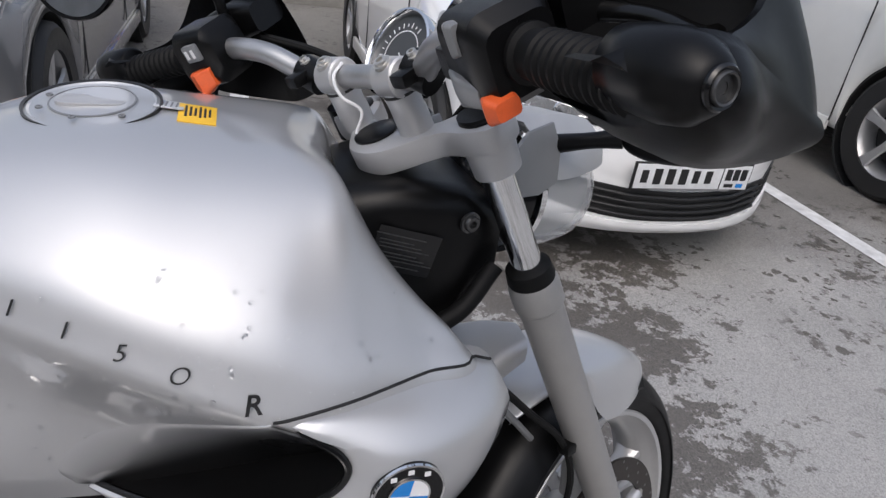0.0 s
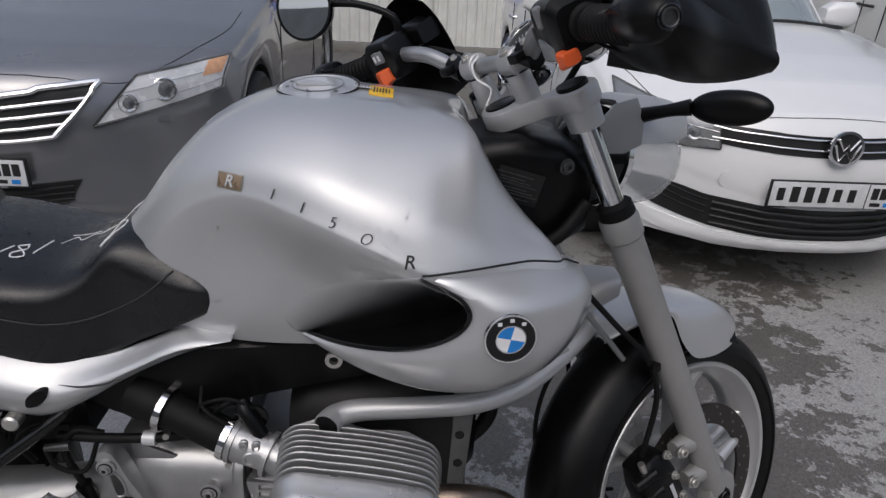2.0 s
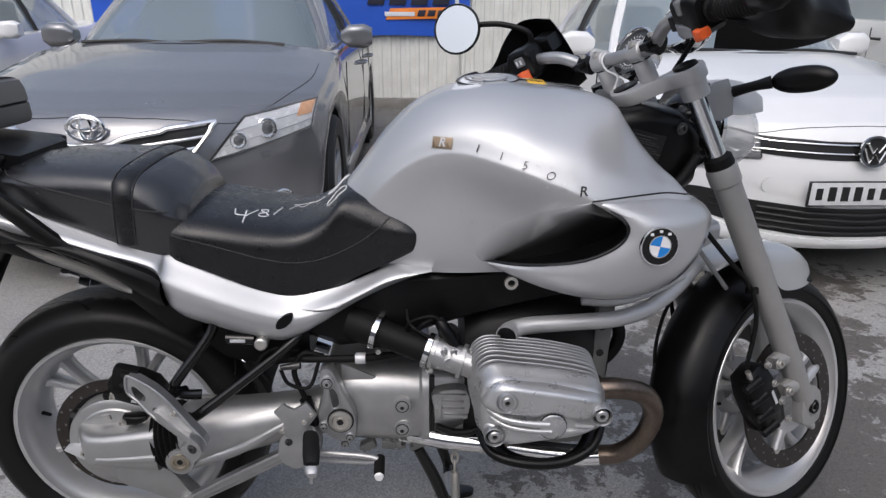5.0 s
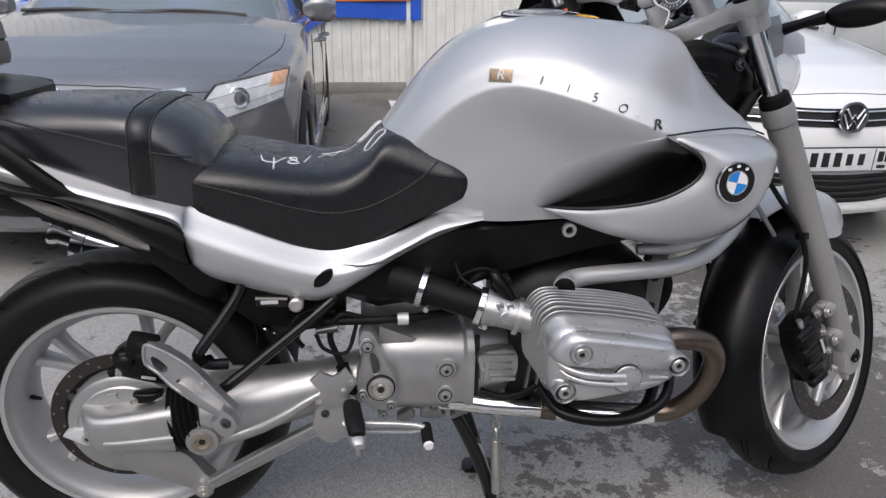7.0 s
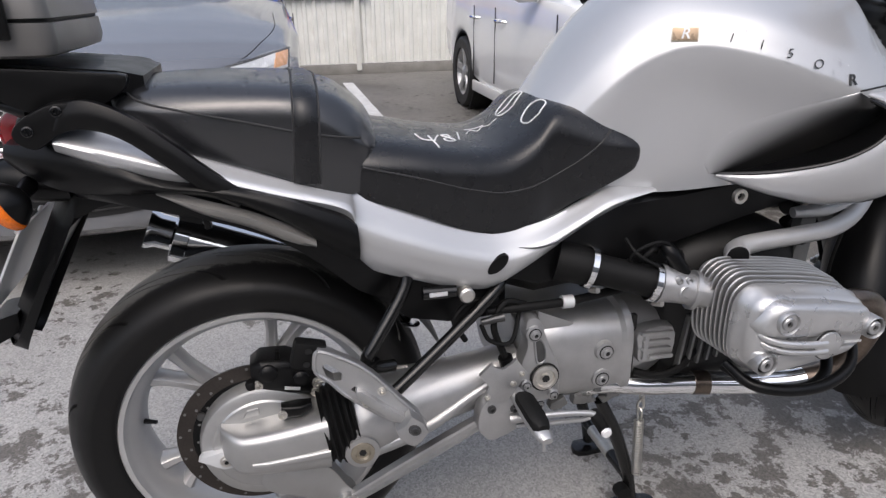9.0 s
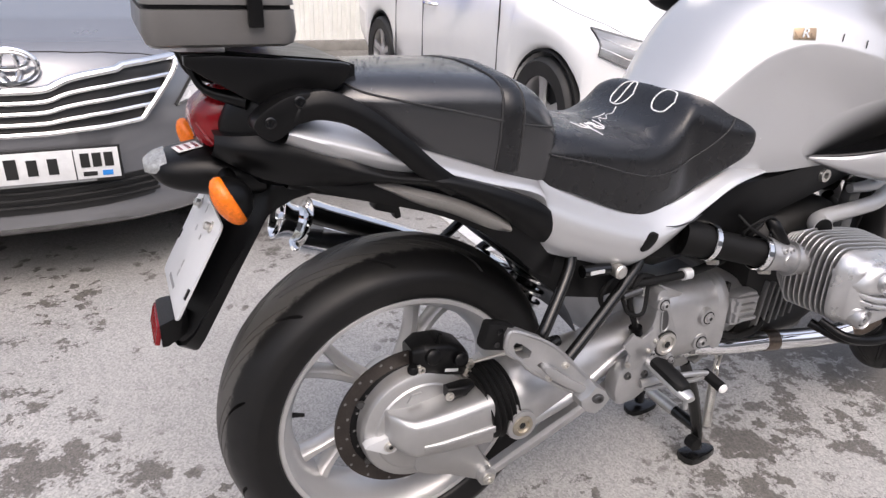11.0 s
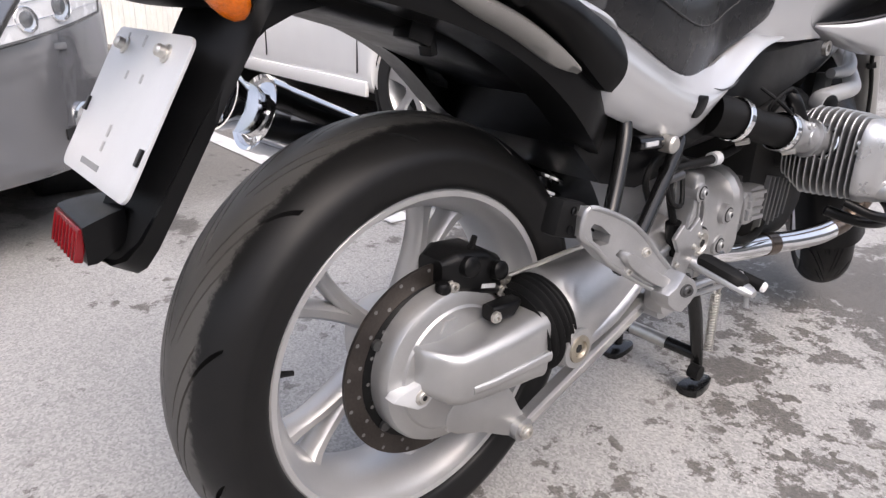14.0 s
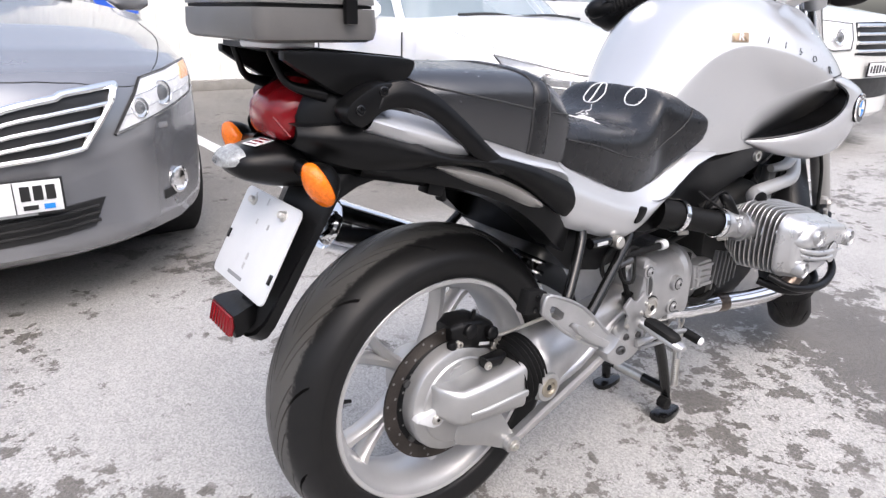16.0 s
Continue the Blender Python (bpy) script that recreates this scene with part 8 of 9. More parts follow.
def car_ring(y, w, zb, floor, zs, zt, curve, fade):
    half = [(0, floor), (w * 0.62, floor), (w * 0.74, max(floor, zb - 0.06)), (w * 0.86, zb), (w * 0.975, zb + 0.05 * (1 if zb < floor + 0.02 else 0.3)), (w, zb + (zs - zb) * 0.40), (w * 0.997, zb + (zs - zb) * 0.72), (w * 0.965, zs - 0.02), (w * 0.90, zs + 0.02), (w * 0.55, zt - 0.01), (0, zt)]
    c = cr([(a, 0, z) for a, z in half], 4)
    c[0].x = c[-1].x = 0
    pts = [V(p.x, y + curve * fade * (abs(p.x) / w) ** 2.6, p.z) for p in c]
    return [V(-p.x, p.y, p.z) for p in reversed(pts[1:])] + pts[:-1]


def arch_z(y, wheels, R, zb):
    for yw, zw in wheels:
        if abs(y - yw) < R:
            return max(zb, zw + math.sqrt(R * R - (y - yw) ** 2))
    return zb


def car_wheel(car, at, r, side, n=5):
    w = group_part("wheel", car)
    part("tyre", turned([(r * 0.66, -0.10), (r * 0.92, -0.105), (r * 0.985, -0.085), (r, -0.05), (r, 0.05), (r * 0.985, 0.085), (r * 0.92, 0.105), (r * 0.66, 0.10)], at, (1, 0, 0), 40, closed=True), CAR_TYRE, w)
    bm = turned([(r * 0.68, side * 0.095), (r * 0.66, side * 0.085), (r * 0.60, side * 0.05), (r * 0.60, -side * 0.08), (r * 0.66, -side * 0.08)], at, (1, 0, 0), 40, closed=True)
    for k in range(n):
        a = 2 * math.pi * k / n + 0.3
        c, t = V(0, math.cos(a), math.sin(a)), V(0, -math.sin(a), math.cos(a))
        o = V(*at)
        rings = []
        for q, wd, d in ((0.08, 0.030, 0.062), (0.3, 0.026, 0.066), (0.5, 0.030, 0.07), (0.64, 0.042, 0.072)):
            p = o + c * (r * q) + V(side * d, 0, 0)
            rings.append([p + t * wd, p + t * wd * 0.8 + V(side * 0.014, 0, 0), p - t * wd * 0.8 + V(side * 0.014, 0, 0), p - t * wd, p - V(side * 0.03, 0, 0)])
        sheet(rings, bm=bm)
    turned([(0, 0.04), (0.06, 0.04), (0.06, 0.075), (0.04, 0.085), (0, 0.085)], at, (side, 0, 0), 20, bm)
    part("rim", bm, CAR_RIM, w)
    part("brake_drum", turned([(0, -0.02), (r * 0.45, -0.02), (r * 0.45, 0.02), (0, 0.02)], at, (side, 0, 0), 24), CAR_DARK, w)


def lay(tree, x, z, off):
    """The body's skin met from the front at (x, z), lifted along its normal."""
    h = tree.ray_cast(V(x, -2, z), V(0, 1, 0))
    if h[0] is None or h[0].y > 0.9:
        h = tree.find_nearest(V(x, 0.35, z))
    n = h[1] if h[1].y < 0 else -h[1]
    return h[0] + n * off, n


def drape(tree, top, bot, nz, off, n=8):
    """A patch between two lines of (x, z), laid on the body seen from the front."""
    T, B = cr([(x, 0, z) for x, z in top], n), cr([(x, 0, z) for x, z in bot], n)
    rows = []
    for j in range(nz + 1):
        t = j / nz
        rows.append([lay(tree, a.x + (b.x - a.x) * t, a.z + (b.z - a.z) * t, off) for a, b in zip(T, B)])
    return rows


def patch(tree, top, bot, mat, name, parent, nz=8, off=0.006, label="", back=0.03):
    rows = drape(tree, top, bot, nz, off)
    sink = lambda q: (q[0] - q[1] * (off + 0.012), q[1])
    rows = [[sink(q) for q in rows[0]]] + rows + [[sink(q) for q in rows[-1]]]
    rows = [[sink(r[0])] + r + [sink(r[-1])] for r in rows]
    return part(name, sheet([[q[0] for q in r] for r in rows], closed=False), mat, parent, label)


def strip(tree, pts, r, mat, name, parent, off=0.006, label=""):
    line = [lay(tree, q.x, q.z, off)[0] for q in cr([(x, 0, z) for x, z in pts], 8)]
    return part(name, tube(line, r, 8), mat, parent, label)


def top_strip(tree, pts, r, mat, name, parent):
    """A line laid on the body from above; pts are (x, y)."""
    line = []
    for p in cr([(x, y, 0) for x, y in pts], 10):
        h = tree.ray_cast(V(p.x, p.y, 3), V(0, 0, -1))
        if h[0]:
            line.append(h[0] + V(0, 0, r * 0.1))
    return part(name, tube(line, r, 6), mat, parent)


def number_plate(car, c, tilt=0.0):
    pl = part("number_plate", box((0.52, 0.012, 0.112), c, 0.004), CAR_BLACK, car, "white number plate in a black frame")
    part("plate_face", box((0.505, 0.004, 0.097), (c[0], c[1] - 0.0075, c[2] + 0.002), 0.001), PLATE_WHITE, pl)
    x = c[0] - 0.215
    for k, w in enumerate((0.036, 0.042, 0.042, 0.042, 0.036, 0.036)):
        hgt = 0.062 if 0 < k < 4 else 0.05
        part("plate_bar", box((w * 0.78, 0.002, hgt), (x, c[1] - 0.0105, c[2] + 0.002), 0), CAR_BLACK, pl)
        x += 0.056
    part("plate_divider", box((0.003, 0.002, 0.095), (c[0] + 0.125, c[1] - 0.0105, c[2] + 0.002), 0), CAR_BLACK, pl)
    for k in range(3):
        part("plate_bar", box((0.026, 0.002, 0.045), (c[0] + 0.155 + 0.034 * k, c[1] - 0.0105, c[2] + 0.014), 0), CAR_BLACK, pl)
    part("plate_bar", box((0.04, 0.002, 0.014), (c[0] + 0.165, c[1] - 0.0105, c[2] - 0.030), 0), CAR_BLACK, pl)
    part("plate_flag", box((0.03, 0.002, 0.016), (c[0] + 0.215, c[1] - 0.0105, c[2] - 0.030), 0), BLUE, pl)
    part("frame_bar", box((0.36, 0.002, 0.010), (c[0], c[1] - 0.0065, c[2] - 0.0505), 0), GREY_PLASTIC, pl)
    return pl


def head_lamp(tree, car, s, top, bot, bulbs, amber=None, label="clear headlamp", inner=None):
    t, b = [(s * x, z) for x, z in top], [(s * x, z) for x, z in bot]
    lamp = patch(tree, t, b, inner or LAMP_BOWL, "headlamp", car, 8, 0.004, label)
    for x, z, r in bulbs:
        o, n = lay(tree, s * x, z, 0.004)
        n = (n + V(0, -0.6, 0.15)).normalized()
        part("lamp_bulb", turned([(r, -0.004), (r * 1.02, 0.006), (r * 0.93, 0.009), (r * 0.85, 0.002), (r * 0.45, -0.001), (0, 0.001)], o, n, 24), CHROME, lamp)
        part("bulb_glass", turned([(r * 0.62, 0.001), (r * 0.5, 0.009), (0, 0.013)], o, n, 20), LAMP_DARK, lamp)
    k = len(t)
    for f in (0.32, 0.68):
        strip(tree, [((1 - f) * t[i][0] + f * b[i][0], (1 - f) * t[i][1] + f * b[i][1]) for i in range(k)], 0.0016, CHROME, "lamp_rib", lamp, 0.006)
    if amber:
        patch(tree, [(s * x, z) for x, z in amber[0]], [(s * x, z) for x, z in amber[1]], LAMP_AMBER, "amber_corner", lamp, 3, 0.008)
    patch(tree, t, b, LAMP_COVER, "lamp_lens", lamp, 8, 0.016)
    edge = t + list(reversed(b)) + [t[0]]
    for i in range(len(edge) - 1):
        strip(tree, [edge[i], edge[i + 1]] if edge[i] != edge[i + 1] else [edge[i]], 0.005, CAR_GAP, "lamp_edge", lamp, 0.004)
    return lamp


def build_car(name, label, paint, L, W, H, hood, cowl_y, nose, wheels, wr, curve, roof, front):
    """A parked car with its nose at the origin, facing -y. hood: rows (y, shoulder z, top z)."""
    car = tagged(new(name), label, "car", "parked cars")
    hw = W / 2
    zb = 0.20 if H < 1.6 else 0.26
    wl = [(y, wr) for y in wheels]
    # where the side of a ring ends up once the nose and tail are swept
    edge_y = lambda y: y + (curve * max(0.0, 1 - y / 1.5) ** 1.2 if y < L - 1.0 else -curve * 0.7 * max(0.0, 1 - (L - y)))
    grid = [L * k / 600 for k in range(601)]
    ring_y = lambda e: float(np.interp(e, [edge_y(g) for g in grid], grid))
    ys = sorted(set([h[0] for h in hood] + [round(ring_y(y + wr * 1.13 * q), 4) for y in wheels for q in (-1.0, -0.97, -0.9, -0.78, -0.6, -0.4, -0.2, 0, 0.2, 0.4, 0.6, 0.78, 0.9, 0.97, 1.0)] + [0.35 * k for k in range(1, int(L / 0.35))]))
    hy = [h[0] for h in hood]
    rings = []
    for y in ys:
        if y > L or y < 0:
            continue
        zs = float(np.interp(y, hy, [h[1] for h in hood]))
        zt = float(np.interp(y, hy, [h[2] for h in hood]))
        b0 = float(np.interp(y, [0, 0.04, 0.2, L - 0.3, L], [zb + 0.05, zb + 0.01, zb, zb + 0.04, zb + 0.25]))
        w = float(np.interp(y, [0, 0.05, 0.25, 0.7, L - 0.8, L - 0.1, L], [hw * 0.90, hw * 0.94, hw * 0.975, hw, hw, hw * 0.95, hw * 0.88]))
        fade = max(0.0, 1 - y / 1.5) ** 1.2
        back = max(0.0, 1 - (L - y) / 1.0)
        rings.append(car_ring(y, w, arch_z(edge_y(y), wl, wr * 1.13, b0), b0, zs, zt, curve, fade) if back == 0 else car_ring(y, w, arch_z(edge_y(y), wl, wr * 1.13, b0), b0, zs, zt, -curve * 0.7, back))
    # rounded nose and tail in place of flat caps
    def cap_rings(ring, sign):
        zm = sum(p.z for p in ring) / len(ring)
        yc = min(p.y for p in ring) if sign < 0 else max(p.y for p in ring)
        out = []
        for k in (0.85, 0.6, 0.3, 0.02):
            row = []
            for p in ring:
                x = p.x * k
                row.append(V(x, yc + (p.y - yc) * k ** 2.6 + sign * 0.012 * (1 - k), zm + (p.z - zm) * k))
            out.append(row)
        return out
    rings = list(reversed(cap_rings(rings[0], -1))) + rings + cap_rings(rings[-1], 1)
    bm = sheet(rings)
    bmesh.ops.recalc_face_normals(bm, faces=bm.faces)
    tree = BVHTree.FromBMesh(bm)
    body = part("body", bm, paint, car, smooth=35)
    # under floor and wheels
    # both slabs hang extra low, added to block light beneath the car
    part("under_floor", box((W * 0.84, L * 0.80, 0.24), (0, L * 0.52, zb + 0.07), 0.03), CAR_DARK, car)
    part("under_nose", box((W * 0.50, 0.60, 0.10), (0, 0.50, zb + 0.05), 0.02), CAR_DARK, car)
    for y in wheels:
        for s in (-1, 1):
            car_wheel(car, (s * (hw - 0.115), y, wr), wr, s)
            part("wheel_housing", turned([(wr * 1.10, -0.16), (wr * 1.14, -0.16), (wr * 1.14, 0.10), (wr * 1.10, 0.10)], (s * (hw - 0.13), y, wr), (s, 0, 0), 40, closed=True), CAR_DARK, car)
            part("housing_back", turned([(0, -0.17), (wr * 1.13, -0.17), (wr * 1.13, -0.15), (0, -0.15)], (s * (hw - 0.13), y, wr), (s, 0, 0), 32), CAR_DARK, car)
    # cabin: base line, roof line, glass between, pillars
    y0, y1, y2, y3, zr, wr_ = roof
    zbelt = float(np.interp(cowl_y, hy, [h[1] for h in hood]))

    def cab_ring(t):
        yy0, yy1 = y0 + (y1 - y0) * t, y3 + (y2 - y3) * t
        w = hw * 0.90 + (wr_ - hw * 0.90) * t ** 1.2
        z = zbelt - 0.02 + (zr - zbelt + 0.02) * t
        out = []
        for k in range(48):
            a = 2 * math.pi * (k + 0.5) / 48
            ex = math.copysign(abs(math.cos(a)) ** 0.38, math.cos(a))
            ey = math.copysign(abs(math.sin(a)) ** 0.62, math.sin(a))
            out.append(V(w * ex, (yy0 + yy1) / 2 + (yy1 - yy0) / 2 * ey, z + 0.02 * (1 - abs(ex)) * t + 0.05 * (1 - abs(ex) ** 2) * (1 - t) * (1 if ey < 0 else 0)))
        return out
    part("window_glass", sheet([cab_ring(t) for t in (0, 0.25, 0.5, 0.75, 0.96)], caps=False), CAR_GLASS, car, "window glass", smooth=60)
    part("roof", sheet([cab_ring(0.93), cab_ring(0.97), cab_ring(1.0), [V(p.x * 0.9, (p.y - (y1 + y2) / 2) * 0.92 + (y1 + y2) / 2, p.z + 0.022) for p in cab_ring(1.0)], [V(p.x * 0.5, (p.y - (y1 + y2) / 2) * 0.5 + (y1 + y2) / 2, p.z + 0.035) for p in cab_ring(1.0)]]), paint, car, smooth=60)
    for k in (28, 43, 4, 19):
        part("pillar", tube([cab_ring(t)[k] * 1.0 for t in (0, 0.33, 0.66, 0.97)], 0.032, 8), paint, car)
    for s in (-1, 1):
        k = 0 if s > 0 else 23
        part("door_pillar", tube([V(p.x, (y0 + y3) / 2 - 0.05, p.z) for p in (cab_ring(t)[k] for t in (0, 0.5, 0.97))], 0.03, 8), CAR_BLACK, car)
    part("dashboard", box((W * 0.74, 0.5, 0.16), (0, cowl_y + 0.38, zbelt - 0.05), 0.05), CAR_CABIN, car)
    for x in (-0.38, 0.38):
        part("car_seat", box((0.46, 0.16, 0.62), (x, cowl_y + 1.30, zbelt + 0.02), 0.06, (12, 0, 0)), CAR_CABIN, car)
    part("cabin_floor", box((W * 0.78, y3 - y0 - 0.5, 0.1), (0, (y0 + y3) / 2, zbelt - 0.22), 0.03), CAR_CABIN, car)
    # wipers, mirrors, door lines, handles
    for x0, x1 in ((-0.55, 0.02), (0.0, 0.58)):
        part("wiper", tube([(x0, cowl_y + 0.045, zbelt + 0.085), ((x0 + x1) / 2, cowl_y + 0.055, zbelt + 0.095), (x1, cowl_y + 0.06, zbelt + 0.075)], 0.009, 8, smooth=4), CAR_BLACK, car)
    part("cowl_panel", tube([(-hw * 0.78, cowl_y + 0.10, zbelt + 0.015), (0, cowl_y - 0.02, zbelt + 0.052), (hw * 0.78, cowl_y + 0.10, zbelt + 0.015)], 0.035, 8, smooth=6), CAR_BLACK, car)
    for s in (-1, 1):
        mr = part("door_mirror", sheet([rbox_ring(0.0, -0.05, 0.05, -0.03, 0.03, 0.02), rbox_ring(0.05, -0.07, 0.06, -0.07, 0.07, 0.04), rbox_ring(0.15, -0.07, 0.06, -0.075, 0.075, 0.04), rbox_ring(0.20, -0.04, 0.05, -0.05, 0.05, 0.03)]), paint if H < 1.6 and paint is not CAR_WHITE else paint, car, m=Matrix.Translation((s * (hw * 0.93), cowl_y + 0.62, zbelt + 0.10)) @ Matrix.Diagonal((s, 1, 1, 1)))
        for yy in (wheels[0] + 0.47, (y0 + y3) / 2 - 0.03, wheels[1] - 0.42):
            part("door_gap", box((0.006, 0.008, zbelt - 0.36), (s * (hw + 0.0005), yy, (zbelt + 0.30) / 2), 0), CAR_GAP, car)
        for yy in ((y0 + y3) / 2 - 0.25, wheels[1] - 0.55):
            part("door_handle", tube([(s * (hw - 0.01), yy, zbelt - 0.12), (s * (hw + 0.03), yy + 0.03, zbelt - 0.118), (s * (hw + 0.03), yy + 0.15, zbelt - 0.115), (s * (hw - 0.01), yy + 0.18, zbelt - 0.115)], 0.011, 8, smooth=4), CHROME if paint is CAR_WHITE else CAR_BLACK if paint is CAR_CREAM else paint, car)
        part("sill", box((0.03, wheels[1] - wheels[0] - wr * 2.5, 0.09), (s * (hw - 0.012), (wheels[0] + wheels[1]) / 2, zb + 0.045), 0.015), paint, car)
    front(car, tree, paint)
    return car


def camry_front(car, tree, paint):
    top_strip(tree, [(-0.80, 1.05), (-0.79, 0.75), (-0.66, 0.34), (-0.50, 0.175), (-0.25, 0.10), (0, 0.085), (0.25, 0.10), (0.50, 0.175), (0.66, 0.34), (0.79, 0.75), (0.80, 1.05)], 0.0020, CAR_GAP, "hood_gap", car)
    up = [(0.0, 0.676), (0.085, 0.680), (0.150, 0.706), (0.30, 0.730), (0.475, 0.748)]
    dn = [(0.0, 0.552), (0.070, 0.552), (0.130, 0.556), (0.24, 0.562), (0.335, 0.572)]
    mir = lambda c: [(-x, z) for x, z in reversed(c[1:])] + c
    gr = patch(tree, mir(up), mir(dn), CAR_BLACK, "grille", car, 8, 0.006, "dark grille with chrome bars")
    for t, r in ((0.0, 0.0125), (0.27, 0.0085), (0.52, 0.0085), (0.76, 0.0085), (1.0, 0.010)):
        strip(tree, mir([(a_[0] + (b_[0] - a_[0]) * t, a_[1] + (b_[1] - a_[1]) * t) for a_, b_ in zip(up, dn)]), r, CHROME, "grille_bar", gr, 0.014)
    for s in (-1, 1):
        strip(tree, [(s * 0.475, 0.748), (s * 0.42, 0.668), (s * 0.335, 0.572)], 0.0115, CHROME, "grille_bar", gr, 0.014)
    o = lay(tree, 0, 0.735, 0.022)[0]
    for r1, r2, dz in ((0.074, 0.050, 0), (0.024, 0.046, 0), (0.052, 0.024, 0.018)):
        part("badge_ring", tube([o + V(r1 * math.cos(a), 0, r2 * math.sin(a) + dz) for a in (2 * math.pi * k / 32 for k in range(33))], 0.0078, 8), CHROME, gr)
    top = [(0.580, 0.762), (0.68, 0.778), (0.77, 0.790), (0.845, 0.797)]
    bot = [(0.452, 0.596), (0.58, 0.622), (0.71, 0.650), (0.825, 0.680)]
    for s in (-1, 1):
        head_lamp(tree, car, s, top, bot, ((0.555, 0.668, 0.036), (0.660, 0.705, 0.046)), ([(0.785, 0.786), (0.838, 0.792)], [(0.772, 0.735), (0.826, 0.742)]))
        fp = patch(tree, [(s * 0.63, 0.345), (s * 0.70, 0.350), (s * 0.76, 0.357)], [(s * 0.63, 0.312), (s * 0.70, 0.316), (s * 0.76, 0.330)], CAR_BLACK, "fog_pocket", car, 4, 0.005)
        fo, fn = lay(tree, s * 0.70, 0.365, 0.0)
        part("fog_lamp", turned([(0, 0.004), (0.040, 0.004), (0.050, 0.002), (0.052, 0.012), (0.044, 0.015), (0.038, 0.010), (0, 0.014)], fo, (fn + V(0, -0.5, 0)).normalized(), 28), CHROME, fp, "round fog lamp")
        part("washer_flap", box((0.06, 0.006, 0.022), tuple(lay(tree, s * 0.645, 0.590, 0.002)[0]), 0.004, (0, 0, s * 30)), paint, car)
    lg = patch(tree, [(-0.39, 0.398), (-0.2, 0.395), (0, 0.393), (0.2, 0.395), (0.39, 0.398)], [(-0.345, 0.312), (-0.2, 0.300), (0, 0.297), (0.2, 0.300), (0.345, 0.312)], CAR_BLACK, "lower_grille", car, 6, 0.006)
    for k in range(3):
        strip(tree, [(-0.36, 0.376 - 0.024 * k), (0, 0.371 - 0.024 * k), (0.36, 0.376 - 0.024 * k)], 0.006, CAR_DARK, "grille_slat", lg, 0.010)
    hp = tree.ray_cast(V(0, -2, 0.45), V(0, 1, 0))[0]
    number_plate(car, (0, hp.y - 0.02, 0.452))


def polo_front(car, tree, paint):
    top_strip(tree, [(-0.735, 0.95), (-0.725, 0.70), (-0.62, 0.30), (-0.46, 0.155), (-0.25, 0.10), (0, 0.085), (0.25, 0.10), (0.46, 0.155), (0.62, 0.30), (0.725, 0.70), (0.735, 0.95)], 0.0020, CAR_GAP, "hood_gap", car)
    gr = patch(tree, [(-0.46, 0.705), (-0.2, 0.695), (0, 0.692), (0.2, 0.695), (0.46, 0.705)], [(-0.44, 0.632), (-0.2, 0.618), (0, 0.614), (0.2, 0.618), (0.44, 0.632)], CAR_BLACK, "grille", car, 4, 0.004, "black grille with two chrome lines")
    for z in (0.682, 0.645):
        strip(tree, [(-0.45, z + 0.008), (0, z - 0.004), (0.45, z + 0.008)], 0.0042, CHROME, "grille_bar", gr, 0.012)
    o = tree.ray_cast(V(0, -2, 0.66), V(0, 1, 0))[0] + V(0, -0.022, 0.0)
    part("badge_disc", turned([(0, 0), (0.060, 0), (0.060, 0.012), (0, 0.014)], o, (0, -1, 0.1), 32), CAR_BLACK, gr)
    part("badge_ring", turned([(0.056, 0.006), (0.066, 0.006), (0.066, 0.018), (0.056, 0.018)], o, (0, -1, 0.1), 36, closed=True), CHROME, gr)
    for pts in ([(-0.040, 0.038), (-0.012, -0.004), (0.0, 0.018), (0.012, -0.004), (0.040, 0.038)], [(-0.05, 0.018), (-0.022, -0.045), (0.0, -0.008), (0.022, -0.045), (0.05, 0.018)]):
        part("badge_stroke", tube([o + V(x, -0.017, z) for x, z in pts], 0.0058, 8), CHROME, gr)
    top = [(0.43, 0.702), (0.55, 0.728), (0.66, 0.758), (0.75, 0.790)]
    bot = [(0.42, 0.612), (0.54, 0.602), (0.66, 0.612), (0.765, 0.668)]
    for s in (-1, 1):
        head_lamp(tree, car, s, top, bot, ((0.505, 0.658, 0.032), (0.62, 0.680, 0.040)), inner=LAMP_SMOKE)
        pk = patch(tree, [(s * 0.43, 0.425), (s * 0.52, 0.440), (s * 0.61, 0.448), (s * 0.70, 0.440)], [(s * 0.40, 0.300), (s * 0.52, 0.318), (s * 0.62, 0.345), (s * 0.71, 0.405)], CAR_BLACK, "bumper_pocket", car, 6, 0.005)
        for k in range(3):
            strip(tree, [(s * 0.43, 0.405 - 0.027 * k), (s * 0.50, 0.418 - 0.027 * k), (s * 0.57, 0.436 - 0.027 * k)], 0.004, CAR_DARK, "pocket_slat", pk, 0.008)
    part("tow_cover", turned([(0.030, 0), (0.032, 0.003), (0.034, 0.0), (0.032, -0.003)], tree.ray_cast(V(-0.38, -2, 0.50), V(0, 1, 0))[0], (0, -1, 0), 24, closed=True), CAR_CREAM, car)
    lg = patch(tree, [(-0.43, 0.425), (-0.2, 0.412), (0, 0.41), (0.2, 0.412), (0.43, 0.425)], [(-0.40, 0.300), (-0.2, 0.285), (0, 0.282), (0.2, 0.285), (0.40, 0.300)], CAR_BLACK, "lower_grille", car, 6, 0.005)
    for k in range(4):
        strip(tree, [(-0.41, 0.400 - 0.028 * k), (-0.2, 0.390 - 0.028 * k), (0, 0.386 - 0.028 * k), (0.2, 0.390 - 0.028 * k), (0.41, 0.400 - 0.028 * k)], 0.007, CAR_BLACK, "grille_slat", lg, 0.012)
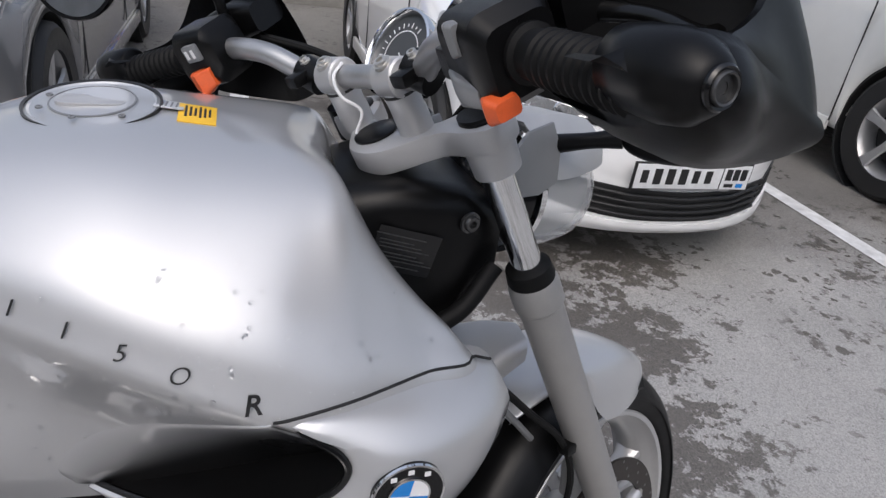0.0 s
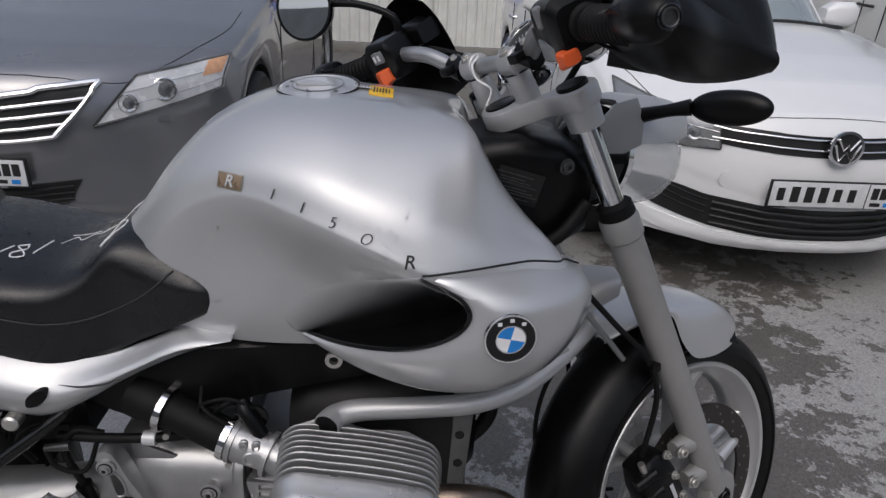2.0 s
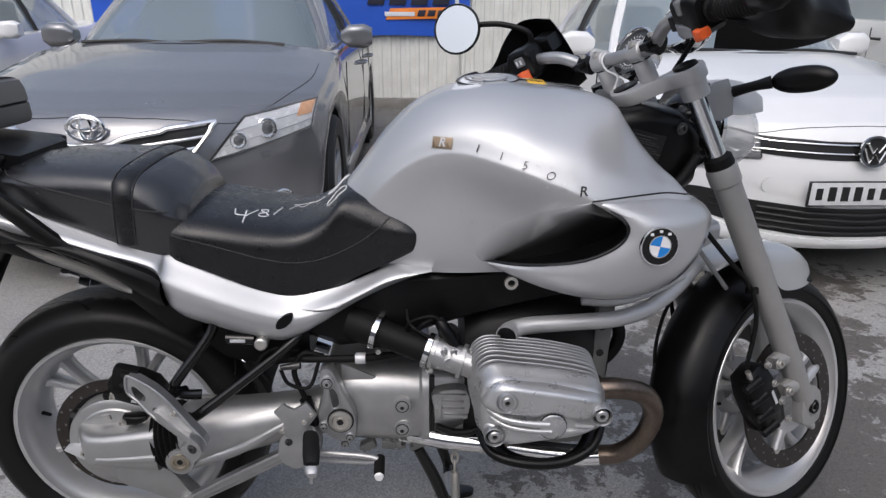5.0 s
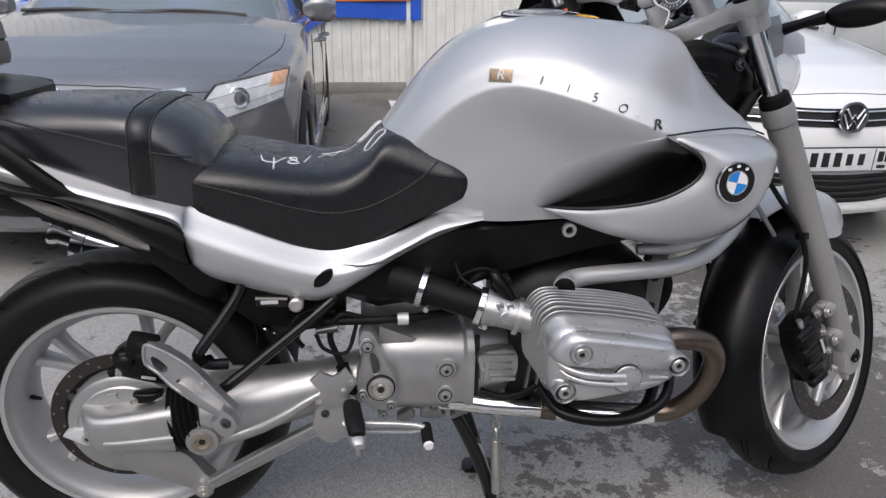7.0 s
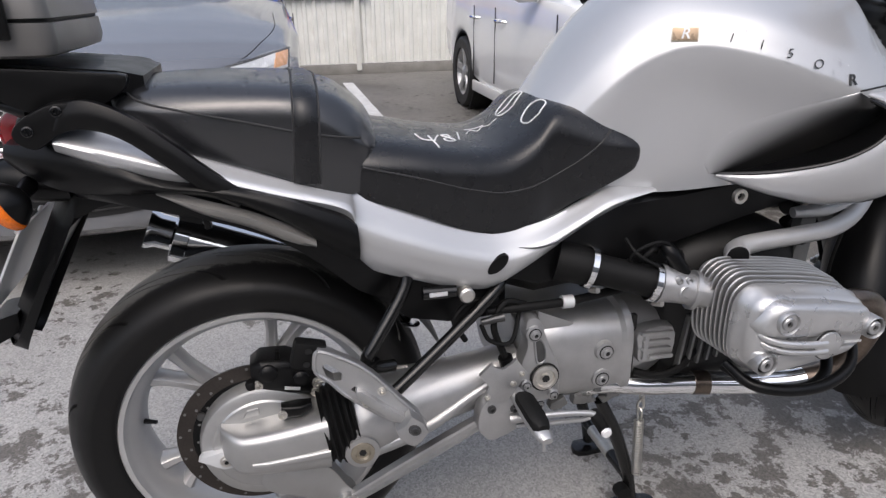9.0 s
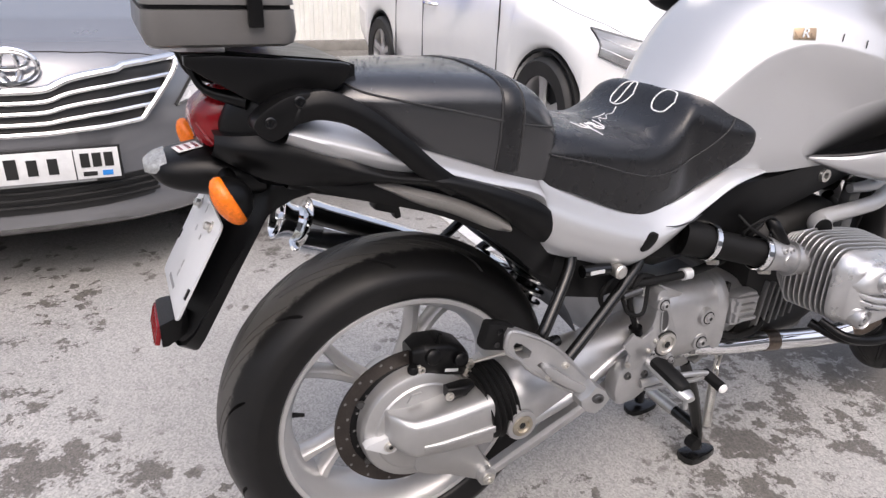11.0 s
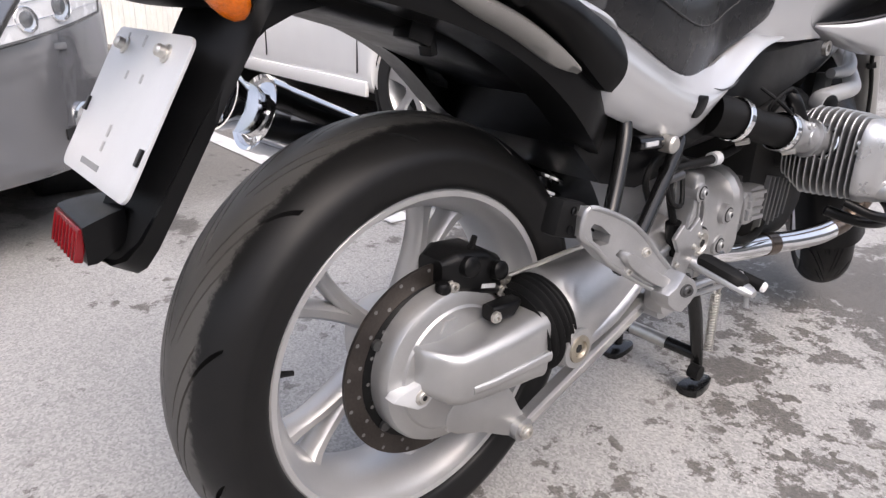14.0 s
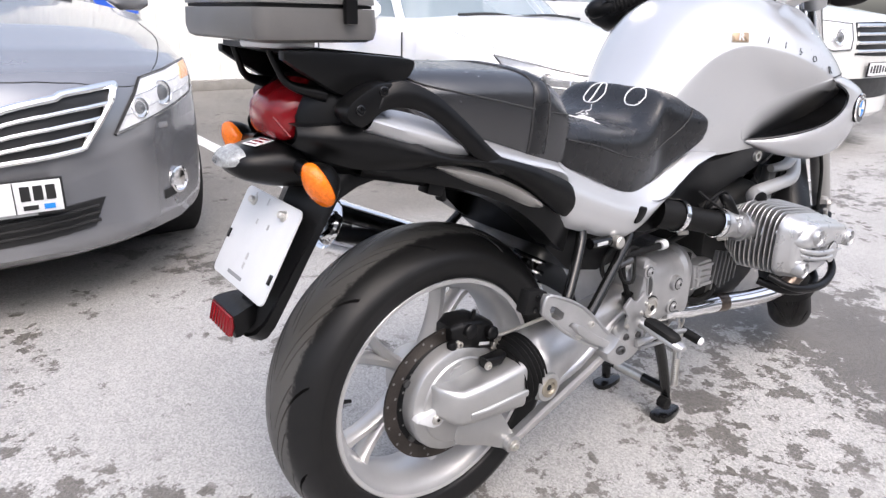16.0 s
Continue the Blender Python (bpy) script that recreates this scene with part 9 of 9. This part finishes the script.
    lip_top = [(-0.70, 0.335), (-0.6, 0.312), (-0.4, 0.284), (-0.2, 0.272), (0, 0.268), (0.2, 0.272), (0.4, 0.284), (0.6, 0.312), (0.70, 0.335)]
    patch(tree, lip_top, [(x, max(0.228, z - 0.06)) for x, z in lip_top], paint, "bumper_lip", car, 6, 0.012)
    hp = tree.ray_cast(V(0, -2, 0.48), V(0, 1, 0))[0]
    number_plate(car, (0.0, hp.y - 0.02, 0.482))


def suv_front(car, tree, paint):
    gr = patch(tree, [(-0.42, 1.02), (0, 1.03), (0.42, 1.02)], [(-0.40, 0.78), (0, 0.77), (0.40, 0.78)], CAR_BLACK, "grille", car, 4, 0.004, "tall grille with chrome bars")
    for k in range(4):
        strip(tree, [(-0.41, 0.995 - 0.062 * k), (0, 1.0 - 0.062 * k), (0.41, 0.995 - 0.062 * k)], 0.016, CHROME, "grille_bar", gr, 0.014)
    for s in (-1, 1):
        head_lamp(tree, car, s, [(0.46, 1.01), (0.62, 1.02), (0.78, 1.03)], [(0.46, 0.82), (0.62, 0.81), (0.80, 0.86)], ((0.58, 0.91, 0.065),))
    patch(tree, [(-0.5, 0.60), (0, 0.60), (0.5, 0.60)], [(-0.5, 0.45), (0, 0.44), (0.5, 0.45)], CAR_BLACK, "lower_grille", car, 4, 0.003)
    hp = tree.ray_cast(V(0, -2, 0.66), V(0, 1, 0))[0]
    number_plate(car, (0.0, hp.y - 0.02, 0.67))


camry = build_car("grey_sedan", "dark grey sedan with chrome grille parked facing the motorcycle", CAR_GREY, 4.82, 1.82, 1.47,
                  [(0, 0.56, 0.60), (0.03, 0.70, 0.735), (0.10, 0.755, 0.80), (0.3, 0.80, 0.862), (0.6, 0.850, 0.925), (1.0, 0.905, 0.99), (1.30, 0.945, 1.03), (1.6, 0.955, 1.0), (3.9, 1.0, 1.04), (4.3, 1.0, 1.06), (4.70, 0.98, 1.03), (4.82, 0.70, 0.74)],
                  1.22, 0, (0.97, 3.74), 0.33, 0.50, (1.22, 2.05, 3.35, 4.25, 1.42, 0.56), camry_front)
camry.matrix_world = pose(-0.675, 1.36, 0)
polo = build_car("white_sedan", "white compact sedan with a black grille parked facing the motorcycle", CAR_WHITE, 4.38, 1.70, 1.46,
                 [(0, 0.52, 0.56), (0.03, 0.66, 0.70), (0.10, 0.715, 0.765), (0.3, 0.775, 0.845), (0.6, 0.835, 0.915), (0.95, 0.89, 0.975), (1.15, 0.915, 1.0), (1.5, 0.93, 0.98), (3.5, 0.98, 1.02), (3.9, 0.99, 1.05), (4.28, 0.97, 1.02), (4.38, 0.70, 0.74)],
                 1.08, 0, (0.84, 3.39), 0.305, 0.44, (1.08, 1.85, 3.05, 3.85, 1.42, 0.53), polo_front)
polo.matrix_world = pose(2.575, 1.34, 0)
suv = build_car("white_suv", "tall pearl white off-road car with a chrome grille", CAR_CREAM, 4.7, 1.90, 1.85,
                [(0, 0.85, 0.90), (0.04, 0.98, 1.03), (0.12, 1.04, 1.09), (0.5, 1.08, 1.15), (1.2, 1.10, 1.18), (1.6, 1.10, 1.14), (4.5, 1.12, 1.16), (4.7, 0.9, 1.0)],
                1.22, 0, (0.86, 3.60), 0.385, 0.25, (1.22, 1.85, 4.35, 4.62, 1.80, 0.70), suv_front)
suv.matrix_world = pose(5.52, 1.34, 0)
far_car = copy_thing(polo, pose(-3.75, 3.1, 0))
tagged(far_car, "white sedan parked beyond the grey car", "car", "parked cars")
